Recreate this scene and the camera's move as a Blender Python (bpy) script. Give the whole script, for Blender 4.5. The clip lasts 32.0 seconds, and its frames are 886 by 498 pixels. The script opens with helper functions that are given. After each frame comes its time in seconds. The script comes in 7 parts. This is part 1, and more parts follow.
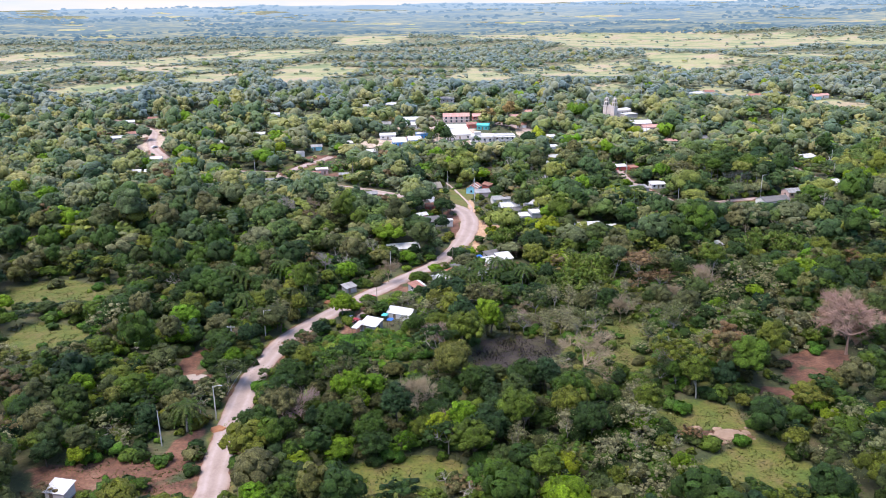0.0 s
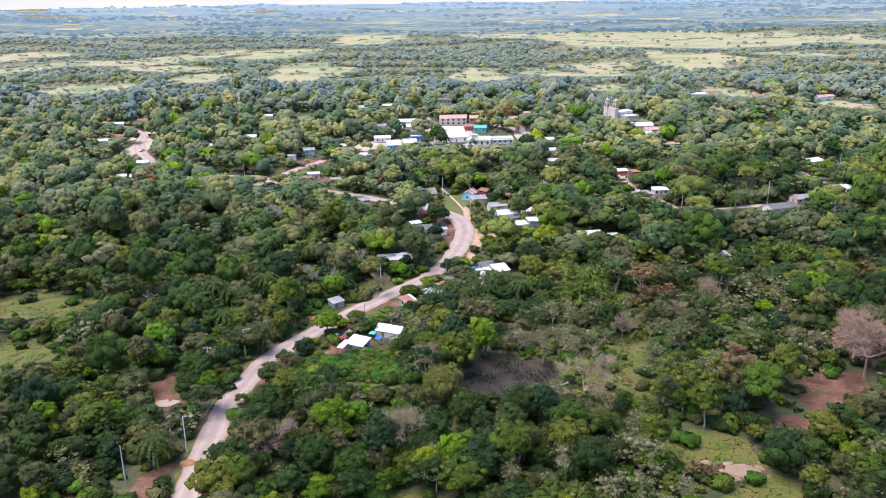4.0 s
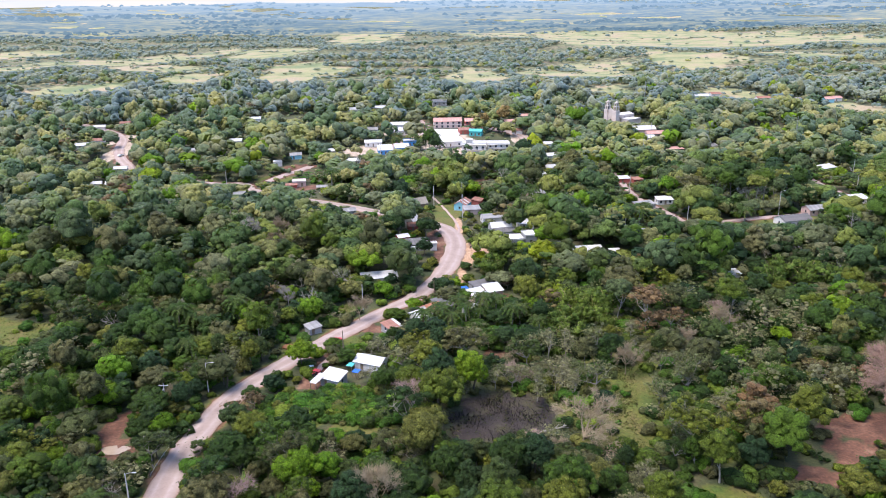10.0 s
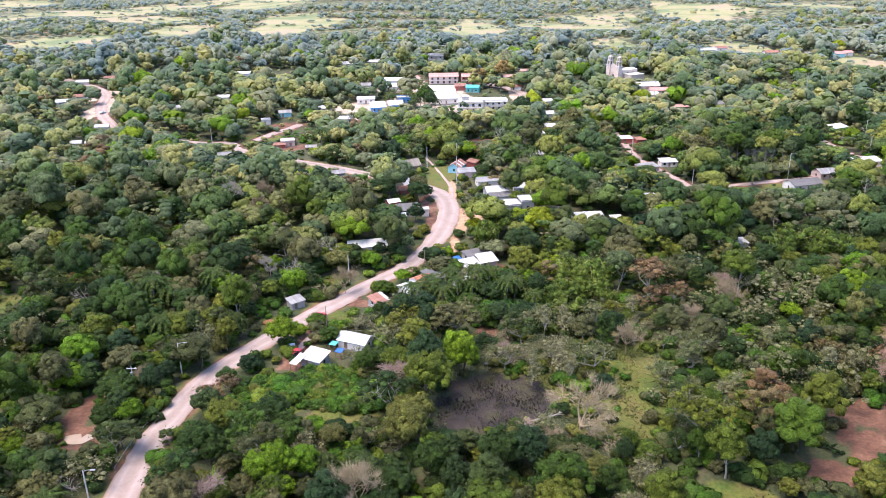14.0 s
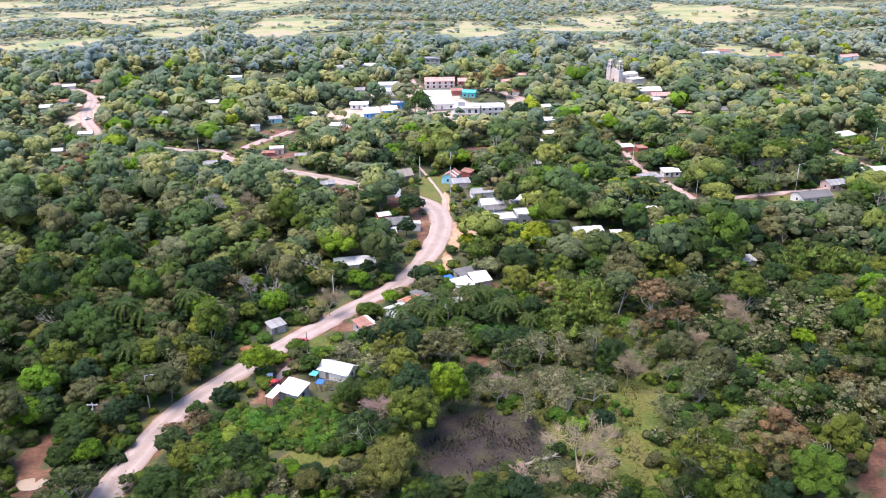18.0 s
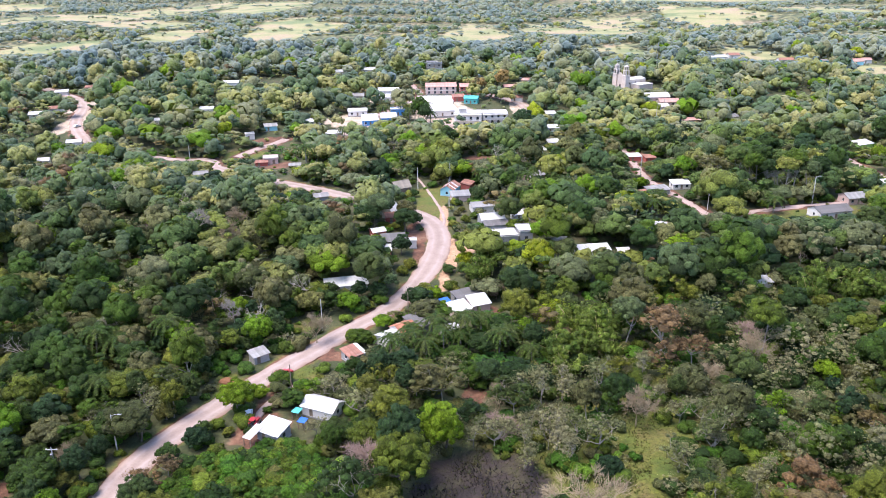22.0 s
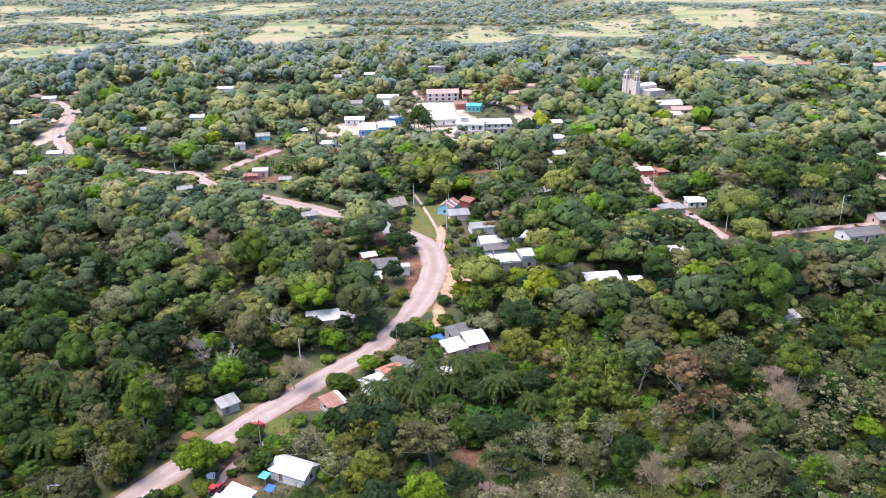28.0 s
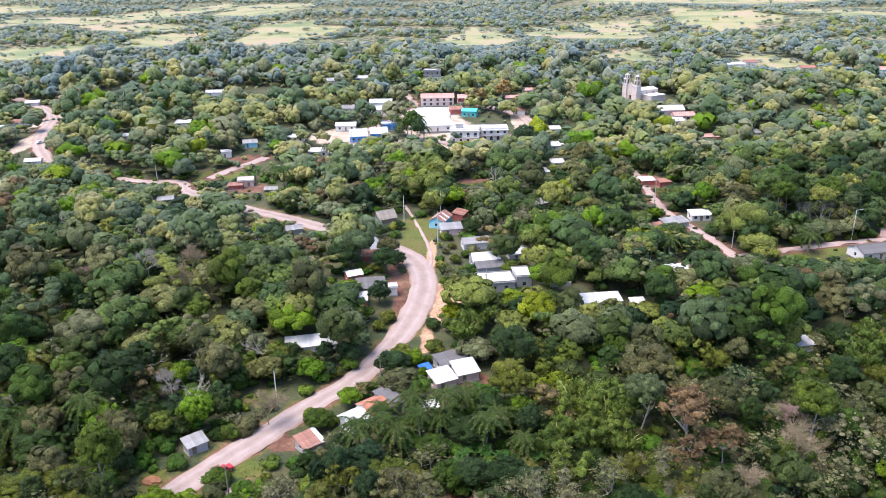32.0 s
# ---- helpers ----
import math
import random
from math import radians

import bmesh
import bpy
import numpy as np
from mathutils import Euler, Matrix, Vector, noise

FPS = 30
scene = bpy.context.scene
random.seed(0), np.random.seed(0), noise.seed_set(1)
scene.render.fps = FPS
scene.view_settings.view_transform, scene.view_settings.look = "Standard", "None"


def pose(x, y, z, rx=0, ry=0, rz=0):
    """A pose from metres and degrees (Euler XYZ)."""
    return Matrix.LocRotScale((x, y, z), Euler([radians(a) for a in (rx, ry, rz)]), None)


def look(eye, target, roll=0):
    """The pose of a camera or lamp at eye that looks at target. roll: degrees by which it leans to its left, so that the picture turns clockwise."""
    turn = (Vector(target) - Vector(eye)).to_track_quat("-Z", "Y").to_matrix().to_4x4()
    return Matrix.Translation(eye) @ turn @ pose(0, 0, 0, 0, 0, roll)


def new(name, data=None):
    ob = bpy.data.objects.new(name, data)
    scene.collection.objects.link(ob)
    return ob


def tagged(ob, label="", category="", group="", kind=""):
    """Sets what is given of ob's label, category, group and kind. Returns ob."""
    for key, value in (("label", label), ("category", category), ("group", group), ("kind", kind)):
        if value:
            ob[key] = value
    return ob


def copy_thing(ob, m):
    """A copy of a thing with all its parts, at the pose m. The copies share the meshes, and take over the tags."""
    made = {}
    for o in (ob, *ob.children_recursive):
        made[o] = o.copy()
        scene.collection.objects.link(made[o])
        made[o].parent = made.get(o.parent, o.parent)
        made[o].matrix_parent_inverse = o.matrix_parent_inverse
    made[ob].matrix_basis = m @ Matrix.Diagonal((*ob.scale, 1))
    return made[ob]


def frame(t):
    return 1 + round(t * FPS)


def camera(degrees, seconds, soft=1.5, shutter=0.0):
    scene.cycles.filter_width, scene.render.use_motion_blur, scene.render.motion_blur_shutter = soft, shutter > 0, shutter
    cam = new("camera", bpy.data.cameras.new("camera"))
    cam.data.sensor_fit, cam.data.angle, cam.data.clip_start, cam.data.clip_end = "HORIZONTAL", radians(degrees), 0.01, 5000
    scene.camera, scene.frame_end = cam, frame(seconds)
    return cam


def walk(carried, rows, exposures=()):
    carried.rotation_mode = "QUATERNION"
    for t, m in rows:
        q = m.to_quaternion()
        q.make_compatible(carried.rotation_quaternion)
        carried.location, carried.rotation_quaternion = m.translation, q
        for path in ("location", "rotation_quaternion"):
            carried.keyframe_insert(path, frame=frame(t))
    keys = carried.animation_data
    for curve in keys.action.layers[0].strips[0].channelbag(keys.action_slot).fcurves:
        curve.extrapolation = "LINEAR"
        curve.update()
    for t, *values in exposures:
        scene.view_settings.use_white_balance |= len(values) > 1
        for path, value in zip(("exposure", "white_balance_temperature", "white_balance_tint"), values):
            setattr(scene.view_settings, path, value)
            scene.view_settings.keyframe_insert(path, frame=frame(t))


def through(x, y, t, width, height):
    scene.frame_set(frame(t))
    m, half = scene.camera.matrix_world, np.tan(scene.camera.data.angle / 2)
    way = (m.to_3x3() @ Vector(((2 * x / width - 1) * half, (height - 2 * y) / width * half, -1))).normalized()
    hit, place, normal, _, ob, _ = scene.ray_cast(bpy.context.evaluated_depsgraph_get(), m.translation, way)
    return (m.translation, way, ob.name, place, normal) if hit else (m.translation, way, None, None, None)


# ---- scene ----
cam = camera(59.41, 32.0, soft=0.95)
PATH = [
    (0, (0.03, -0.06, 99.99), (0.02, 95.21, 69.59), -0.80),
    (1, (0.72, 3.72, 99.93), (0.71, 98.98, 69.49), -0.80),
    (2, (1.42, 7.53, 99.92), (1.40, 102.77, 69.45), -0.78),
    (3, (2.13, 11.37, 99.96), (2.11, 106.61, 69.46), -0.79),
    (3.5, (2.48, 13.31, 99.98), (2.44, 108.54, 69.47), -0.81),
    (5.5, (3.85, 21.04, 99.99), (3.83, 116.26, 69.44), -0.79),
    (6, (4.19, 22.97, 99.97), (4.18, 118.19, 69.42), -0.79),
    (7, (4.87, 26.83, 99.91), (4.86, 122.03, 69.31), -0.79),
    (8, (5.57, 30.71, 99.85), (5.58, 125.90, 69.21), -0.78),
    (9, (6.31, 34.61, 99.81), (6.32, 129.79, 69.14), -0.77),
    (10, (7.04, 38.50, 99.77), (7.04, 133.67, 69.08), -0.78),
    (11, (7.75, 42.39, 99.74), (7.79, 137.55, 69.00), -0.72),
    (11.5, (8.11, 44.32, 99.71), (8.14, 139.27, 68.34), -0.71),
    (12, (8.46, 46.25, 99.69), (8.49, 140.83, 67.22), -0.69),
    (12.5, (8.81, 48.17, 99.66), (8.83, 142.36, 66.06), -0.65),
    (13, (9.16, 50.09, 99.64), (9.16, 143.86, 64.91), -0.65),
    (13.5, (9.51, 51.99, 99.63), (9.51, 145.36, 63.83), -0.62),
    (14, (9.86, 53.88, 99.63), (9.84, 147.07, 63.36), -0.68),
    (14.5, (10.23, 55.75, 99.65), (10.19, 148.92, 63.33), -0.66),
    (16.5, (11.71, 63.17, 99.77), (11.71, 156.36, 63.49), -0.63),
    (17, (12.08, 65.04, 99.81), (12.07, 158.24, 63.54), -0.63),
    (18, (12.81, 68.82, 99.87), (12.78, 162.03, 63.66), -0.64),
    (19, (13.56, 72.69, 99.89), (13.50, 165.93, 63.75), -0.63),
    (20, (14.33, 76.66, 99.90), (14.28, 169.92, 63.81), -0.63),
    (20.5, (14.69, 78.65, 99.91), (14.57, 171.92, 63.84), -0.61),
    (21, (15.02, 80.63, 99.93), (14.74, 173.91, 63.89), -0.65),
    (21.5, (15.32, 82.59, 99.96), (14.84, 175.87, 63.92), -0.68),
    (22, (15.62, 84.54, 99.98), (14.90, 177.82, 63.95), -0.73),
    (22.5, (15.92, 86.48, 100.00), (15.02, 179.76, 63.97), -0.72),
    (23, (16.22, 88.43, 100.00), (15.10, 181.70, 63.97), -0.75),
    (23.5, (16.54, 90.38, 100.00), (15.20, 183.65, 63.96), -0.75),
    (24, (16.87, 92.34, 99.99), (15.35, 185.62, 63.98), -0.77),
    (24.5, (17.20, 94.30, 99.98), (15.61, 187.58, 63.98), -0.78),
    (25, (17.53, 96.26, 99.97), (15.95, 189.55, 63.99), -0.84),
    (25.5, (17.86, 98.22, 99.99), (16.25, 191.52, 64.02), -0.83),
    (27.5, (19.17, 106.05, 100.15), (17.46, 199.33, 64.15), -0.80),
    (28, (19.50, 107.98, 100.18), (17.78, 201.25, 64.17), -0.82),
    (29, (20.17, 111.84, 100.20), (18.46, 205.13, 64.22), -0.82),
    (30, (20.84, 115.72, 100.21), (19.14, 209.03, 64.27), -0.80),
    (31, (21.51, 119.59, 100.23), (19.83, 212.92, 64.34), -0.77),
    (32, (22.14, 123.42, 100.22), (20.52, 216.70, 64.22), -0.75),
]
walk(cam, [(t, look(eye, target, roll)) for t, eye, target, roll in PATH], [(0, 1.15, 6150, 18), (11, 1.15, 6150, 18), (13.5, 1.42, 6300, 21), (24, 1.36, 6200, 19), (32, 1.3, 6200, 19)])

# ---- light ----
SUN_EL, SUN_AZ = radians(68), radians(252)   # azimuth clockwise from +y: high, to the camera's left
world = bpy.data.worlds.new("world")
scene.world = world
world.use_nodes = True
wn = world.node_tree.nodes
sky = wn.new("ShaderNodeTexSky")
sky.sky_type, sky.sun_disc = "NISHITA", False
sky.sun_elevation, sky.sun_rotation = SUN_EL, SUN_AZ
sky.air_density, sky.dust_density, sky.ozone_density = 1.0, 1.0, 2.0
wn["Background"].inputs[1].default_value = 0.15
world.node_tree.links.new(sky.outputs[0], wn["Background"].inputs[0])
sun = new("sun", bpy.data.lights.new("sun", "SUN"))
sun.data.energy, sun.data.angle, sun.data.color = 2.5, radians(44.0), (1.0, 0.93, 0.82)
sun_dir = Vector((math.sin(SUN_AZ) * math.cos(SUN_EL), math.cos(SUN_AZ) * math.cos(SUN_EL), math.sin(SUN_EL)))
sun.matrix_world = look(sun_dir * 500, (0, 0, 0))


# ---- materials ----
def shader(name, rough=0.8, metal=0.0):
    m = bpy.data.materials.new(name)
    m.use_nodes = True
    b = m.node_tree.nodes["Principled BSDF"]
    b.inputs["Roughness"].default_value, b.inputs["Metallic"].default_value = rough, metal
    return m, m.node_tree.nodes, m.node_tree.links, b


def ramp(nodes, stops):
    r = nodes.new("ShaderNodeValToRGB")
    el = r.color_ramp.elements
    while len(el) < len(stops):
        el.new(0.5)
    for e, (at, c) in zip(el, stops):
        e.position, e.color = at, (*c, 1)
    return r


def noise_tex(nodes, links, scale, detail=4, rough=0.6, coords=None, stretch=None):
    n = nodes.new("ShaderNodeTexNoise")
    n.inputs["Scale"].default_value, n.inputs["Detail"].default_value, n.inputs["Roughness"].default_value = scale, detail, rough
    if coords is None:
        coords = nodes.new("ShaderNodeTexCoord").outputs["Object"]
    if stretch:
        mp = nodes.new("ShaderNodeMapping")
        mp.inputs["Scale"].default_value = stretch
        links.new(coords, mp.inputs["Vector"])
        coords = mp.outputs[0]
    links.new(coords, n.inputs["Vector"])
    return n


def math_node(nodes, links, op, a, b, clamp=False):
    n = nodes.new("ShaderNodeMath")
    n.operation, n.use_clamp = op, clamp
    for k, v in enumerate((a, b)):
        if isinstance(v, (int, float)):
            n.inputs[k].default_value = v
        else:
            links.new(v, n.inputs[k])
    return n.outputs[0]


def mix_col(nodes, links, fac, a, b, mode="MIX"):
    n = nodes.new("ShaderNodeMix")
    n.data_type, n.blend_type = "RGBA", mode
    for k, v in ((0, fac), (6, a), (7, b)):
        if isinstance(v, (int, float)):
            n.inputs[k].default_value = v
        elif isinstance(v, tuple):
            n.inputs[k].default_value = (*v, 1)
        else:
            links.new(v, n.inputs[k])
    return n.outputs[2]


def bump(nodes, links, b, height, strength, distance):
    n = nodes.new("ShaderNodeBump")
    n.inputs["Strength"].default_value, n.inputs["Distance"].default_value = strength, distance
    links.new(height, n.inputs["Height"])
    links.new(n.outputs[0], b.inputs["Normal"])


def surface(name, stops, rough=0.85, scale=0.6, fine=6.0, metal=0.0, vary=0.25, relief=0.3):
    """A worn plain surface: stains at two scales and a tone of its own for each piece."""
    m, nodes, links, b = shader(name, rough, metal)
    big, small = noise_tex(nodes, links, scale), noise_tex(nodes, links, fine, 6)
    f = math_node(nodes, links, "ADD", math_node(nodes, links, "MULTIPLY", big.outputs[0], 0.65), math_node(nodes, links, "MULTIPLY", small.outputs[0], 0.35))
    r = ramp(nodes, stops)
    links.new(f, r.inputs[0])
    info = nodes.new("ShaderNodeObjectInfo")
    tone = math_node(nodes, links, "ADD", math_node(nodes, links, "MULTIPLY", info.outputs["Random"], vary), 1 - vary)
    col = mix_col(nodes, links, 1.0, r.outputs[0], tone, "MULTIPLY")
    links.new(col, b.inputs["Base Color"])
    bump(nodes, links, b, small.outputs[0], relief, 0.03)
    return m


def leaf(name, stops, through=0.22, rough=0.55, grain=0.42, haze_sheen=0.0, clumps=2.4, deep=0.62):
    """Foliage: each tree has a tone of its own, each spray a shade of its own."""
    m, nodes, links, b = shader(name, rough)
    b.inputs["Specular IOR Level"].default_value = 0.18
    # blue-tinted sheen that imitates haze over the farther leaves
    b.inputs["Sheen Weight"].default_value, b.inputs["Sheen Roughness"].default_value = haze_sheen, 0.6
    b.inputs["Sheen Tint"].default_value = (0.78, 0.91, 1.0, 1)
    info = nodes.new("ShaderNodeObjectInfo")
    at = nodes.new("ShaderNodeAttribute")
    at.attribute_name = "tint"
    t = math_node(nodes, links, "FRACT", math_node(nodes, links, "ADD", info.outputs["Random"], at.outputs["Fac"]), 0.0)
    geo = nodes.new("ShaderNodeNewGeometry")
    r = ramp(nodes, stops)
    links.new(t, r.inputs[0])
    patch = noise_tex(nodes, links, 0.5, 3)
    k = math_node(nodes, links, "ADD", math_node(nodes, links, "MULTIPLY", geo.outputs["Random Per Island"], grain * 2), 1 - grain)
    k = math_node(nodes, links, "MULTIPLY", k, math_node(nodes, links, "ADD", math_node(nodes, links, "MULTIPLY", patch.outputs[0], 0.8), 0.6))
    # leaf grain, with the dark gaps between clumps painted into the colour
    fine = noise_tex(nodes, links, clumps, 5, 0.72)
    tone = nodes.new("ShaderNodeMapRange")
    tone.inputs[1].default_value, tone.inputs[2].default_value, tone.inputs[3].default_value, tone.inputs[4].default_value = 0.34, 0.66, 1 - deep, 1 + deep
    links.new(fine.outputs[0], tone.inputs[0])
    k = math_node(nodes, links, "MULTIPLY", k, tone.outputs[0])
    col = mix_col(nodes, links, 1.0, r.outputs[0], k, "MULTIPLY")
    links.new(col, b.inputs["Base Color"])
    bump(nodes, links, b, fine.outputs[0], 1.0, 0.9)
    tr = nodes.new("ShaderNodeBsdfTranslucent")
    links.new(mix_col(nodes, links, 1.0, col, (1.15, 1.25, 0.6), "MULTIPLY"), tr.inputs[0])
    ms = nodes.new("ShaderNodeMixShader")
    ms.inputs[0].default_value = through
    links.new(b.outputs[0], ms.inputs[1])
    links.new(tr.outputs[0], ms.inputs[2])
    links.new(ms.outputs[0], nodes["Material Output"].inputs[0])
    return m


LEAF_GREEN = leaf("leaf_green", [(0.0, (0.030, 0.060, 0.015)), (0.16, (0.046, 0.088, 0.016)), (0.30, (0.072, 0.128, 0.013)), (0.42, (0.116, 0.152, 0.018)), (0.52, (0.165, 0.178, 0.024)), (0.62, (0.150, 0.142, 0.054)), (0.74, (0.100, 0.108, 0.040)), (0.88, (0.052, 0.092, 0.014)), (1.0, (0.033, 0.062, 0.016))])
LEAF_DARK = leaf("leaf_dark", [(0.0, (0.022, 0.050, 0.020)), (0.5, (0.042, 0.080, 0.026)), (1.0, (0.074, 0.104, 0.026))])
LEAF_LIME = leaf("leaf_lime", [(0.0, (0.180, 0.280, 0.012)), (0.5, (0.120, 0.235, 0.014)), (1.0, (0.260, 0.300, 0.014))], through=0.35)
LEAF_PALE = leaf("leaf_pale", [(0.0, (0.190, 0.195, 0.085)), (0.35, (0.285, 0.265, 0.140)), (0.7, (0.230, 0.230, 0.105)), (1.0, (0.150, 0.175, 0.065))], clumps=2.6)
LEAF_RUST = leaf("leaf_rust", [(0.0, (0.185, 0.110, 0.048)), (0.5, (0.160, 0.115, 0.055)), (1.0, (0.175, 0.135, 0.050))], through=0.15)
LEAF_GOLD = leaf("leaf_gold", [(0.0, (0.34, 0.24, 0.09)), (1.0, (0.30, 0.19, 0.07))], through=0.25)
# varied greens, with a slight haze lift put into the colour
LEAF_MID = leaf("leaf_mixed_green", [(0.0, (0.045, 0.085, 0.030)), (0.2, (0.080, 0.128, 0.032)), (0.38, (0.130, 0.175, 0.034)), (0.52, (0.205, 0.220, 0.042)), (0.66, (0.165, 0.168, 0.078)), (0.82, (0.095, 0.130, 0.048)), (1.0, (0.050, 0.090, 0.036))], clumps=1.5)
# paler than the near leaves: sunshine and haze put into the colour
LEAF_FAR = leaf("leaf_far", [(0.0, (0.070, 0.118, 0.045)), (0.2, (0.122, 0.172, 0.048)), (0.38, (0.215, 0.232, 0.058)), (0.52, (0.310, 0.285, 0.082)), (0.66, (0.205, 0.205, 0.092)), (0.82, (0.120, 0.158, 0.065)), (1.0, (0.078, 0.122, 0.058))], grain=0.2, haze_sheen=0.12, clumps=0.9, deep=0.5)
# pale bluish tones and sheen: haze painted onto distant leaves
LEAF_HAZED = leaf("leaf_hazed", [(0.0, (0.098, 0.145, 0.118)), (0.3, (0.148, 0.186, 0.118)), (0.6, (0.240, 0.242, 0.122)), (1.0, (0.108, 0.154, 0.134))], grain=0.12, haze_sheen=0.35, clumps=0.4, deep=0.35)
PALM = leaf("palm_leaf", [(0.0, (0.0444, 0.0824, 0.0158)), (0.5, (0.0634, 0.101, 0.019)), (1.0, (0.0889, 0.107, 0.0285))], rough=0.4)
BANANA = leaf("banana_leaf", [(0.0, (0.06, 0.15, 0.03)), (1.0, (0.09, 0.19, 0.04))], through=0.4)
BAMBOO = leaf("bamboo_leaf", [(0.0, (0.15, 0.20, 0.03)), (1.0, (0.11, 0.17, 0.03))], through=0.35)
THICKET = leaf("thicket_leaf", [(0.0, (0.070, 0.170, 0.018)), (0.3, (0.105, 0.215, 0.020)), (0.55, (0.170, 0.220, 0.026)), (0.75, (0.080, 0.150, 0.024)), (1.0, (0.062, 0.140, 0.018))], through=0.3)
CULM = surface("bamboo_culm", [(0.3, (0.40, 0.36, 0.12)), (0.7, (0.52, 0.46, 0.18))], 0.5)
BARK = surface("bark", [(0.3, (0.10, 0.08, 0.06)), (0.7, (0.20, 0.17, 0.14))], 0.9, 0.8, 8)
BARK_PALE = surface("pale_bark", [(0.3, (0.26, 0.23, 0.19)), (0.7, (0.41, 0.37, 0.31))], 0.85, 0.8, 8)
BARK_GREY = surface("grey_brown_bark", [(0.3, (0.245, 0.187, 0.111)), (0.7, (0.404, 0.319, 0.195))], 0.9, 0.8, 8)
BARK_PINK = surface("pinkish_twigs", [(0.3, (0.30, 0.20, 0.16)), (0.7, (0.42, 0.30, 0.25))], 0.9, 0.8, 8)
BARK_ROSY = surface("rosy_grey_bark", [(0.3, (0.30, 0.175, 0.125)), (0.7, (0.42, 0.275, 0.205))], 0.9, 0.8, 8)
BARK_DARK = surface("burnt_stalks", [(0.3, (0.021, 0.0168, 0.0156)), (0.7, (0.0372, 0.0312, 0.0276))], 0.95)
CONCRETE = surface("road_concrete", [(0.25, (0.27, 0.20, 0.17)), (0.42, (0.36, 0.28, 0.245)), (0.58, (0.42, 0.335, 0.30)), (0.75, (0.33, 0.255, 0.22))], 0.9, 0.22, 2.0, vary=0.12)
for _m in (CONCRETE,):
    # wheel bands paler, edges dusty and redder
    _nd, _ln = _m.node_tree.nodes, _m.node_tree.links
    _at = _nd.new("ShaderNodeAttribute")
    _at.attribute_name = "across"
    _wob = math_node(_nd, _ln, "MULTIPLY", math_node(_nd, _ln, "SUBTRACT", noise_tex(_nd, _ln, 0.12, 4).outputs[0], 0.5), 0.45)
    _band = ramp(_nd, [(0.0, (0.84, 0.80, 0.76)), (0.22, (0.92, 0.88, 0.84)), (0.42, (1.08, 1.07, 1.06)), (0.62, (0.95, 0.93, 0.91)), (0.82, (0.98, 0.93, 0.88)), (1.0, (0.72, 0.58, 0.48))])
    _ln.new(math_node(_nd, _ln, "ADD", _at.outputs["Fac"], _wob), _band.inputs[0])
    _old = _nd["Principled BSDF"].inputs["Base Color"].links[0].from_socket
    _ln.new(mix_col(_nd, _ln, 1.0, _old, _band.outputs[0], "MULTIPLY"), _nd["Principled BSDF"].inputs["Base Color"])
EARTH = surface("dirt_track", [(0.25, (0.3, 0.21, 0.181)), (0.55, (0.4, 0.3, 0.263)), (0.8, (0.48, 0.38, 0.35))], 0.95, 0.2, 1.5, vary=0.1)
GRASS = leaf("grass_blades", [(0.0, (0.060, 0.098, 0.018)), (0.4, (0.092, 0.108, 0.028)), (0.75, (0.140, 0.112, 0.055)), (1.0, (0.060, 0.088, 0.022))], through=0.35)
ORANGE_EARTH = surface("orange_earth", [(0.3, (0.30, 0.12, 0.05)), (0.7, (0.45, 0.21, 0.10))], 0.95, 0.6, 3.0)
ROCK = surface("pale_rock", [(0.3, (0.239, 0.153, 0.0969)), (0.7, (0.367, 0.255, 0.178))], 0.95, 0.4, 2.0)
WHITEWASH = surface("whitewashed_wall", [(0.25, (0.54, 0.49, 0.44)), (0.45, (0.70, 0.66, 0.61)), (0.8, (0.78, 0.75, 0.71))], 0.85, 0.5, 3, vary=0.1)
GREYBLOCK = surface("grey_block_wall", [(0.3, (0.28, 0.27, 0.26)), (0.7, (0.42, 0.41, 0.39))], 0.92, 0.6, 4)
PINKWALL = surface("pink_plaster_wall", [(0.3, (0.55, 0.38, 0.33)), (0.7, (0.68, 0.52, 0.46))], 0.88)
PLASTER = surface("old_beige_plaster", [(0.25, (0.44, 0.36, 0.31)), (0.5, (0.62, 0.54, 0.48)), (0.8, (0.72, 0.66, 0.60))], 0.9, 0.3, 2.0)
BLUEWALL = surface("light_blue_wall", [(0.3, (0.22, 0.52, 0.62)), (0.7, (0.32, 0.62, 0.72))], 0.85)
DEEPBLUE = surface("blue_wall", [(0.3, (0.06, 0.24, 0.55)), (0.7, (0.10, 0.34, 0.66))], 0.8)
TEAL = surface("turquoise_wall", [(0.3, (0.06, 0.42, 0.40)), (0.7, (0.12, 0.52, 0.50))], 0.8)
REDWALL = surface("red_wall", [(0.3, (0.42, 0.09, 0.07)), (0.7, (0.55, 0.16, 0.12))], 0.85)
GREENWALL = surface("lime_green_wall", [(0.3, (0.30, 0.55, 0.12)), (0.7, (0.40, 0.65, 0.18))], 0.85)
TIN_WHITE = surface("pale_sheet_metal", [(0.25, (0.38, 0.36, 0.34)), (0.5, (0.56, 0.55, 0.53)), (0.8, (0.66, 0.65, 0.63))], 0.55, 0.4, 3, metal=0.0, vary=0.15)
TIN_GREY = surface("grey_sheet_roof", [(0.25, (0.20, 0.19, 0.18)), (0.6, (0.32, 0.31, 0.30)), (0.85, (0.42, 0.40, 0.38))], 0.7, 0.5, 3, vary=0.3)
TIN_DARK = surface("dark_sheet_roof", [(0.25, (0.09, 0.085, 0.08)), (0.7, (0.17, 0.16, 0.155))], 0.8, 0.5, 3, vary=0.2)
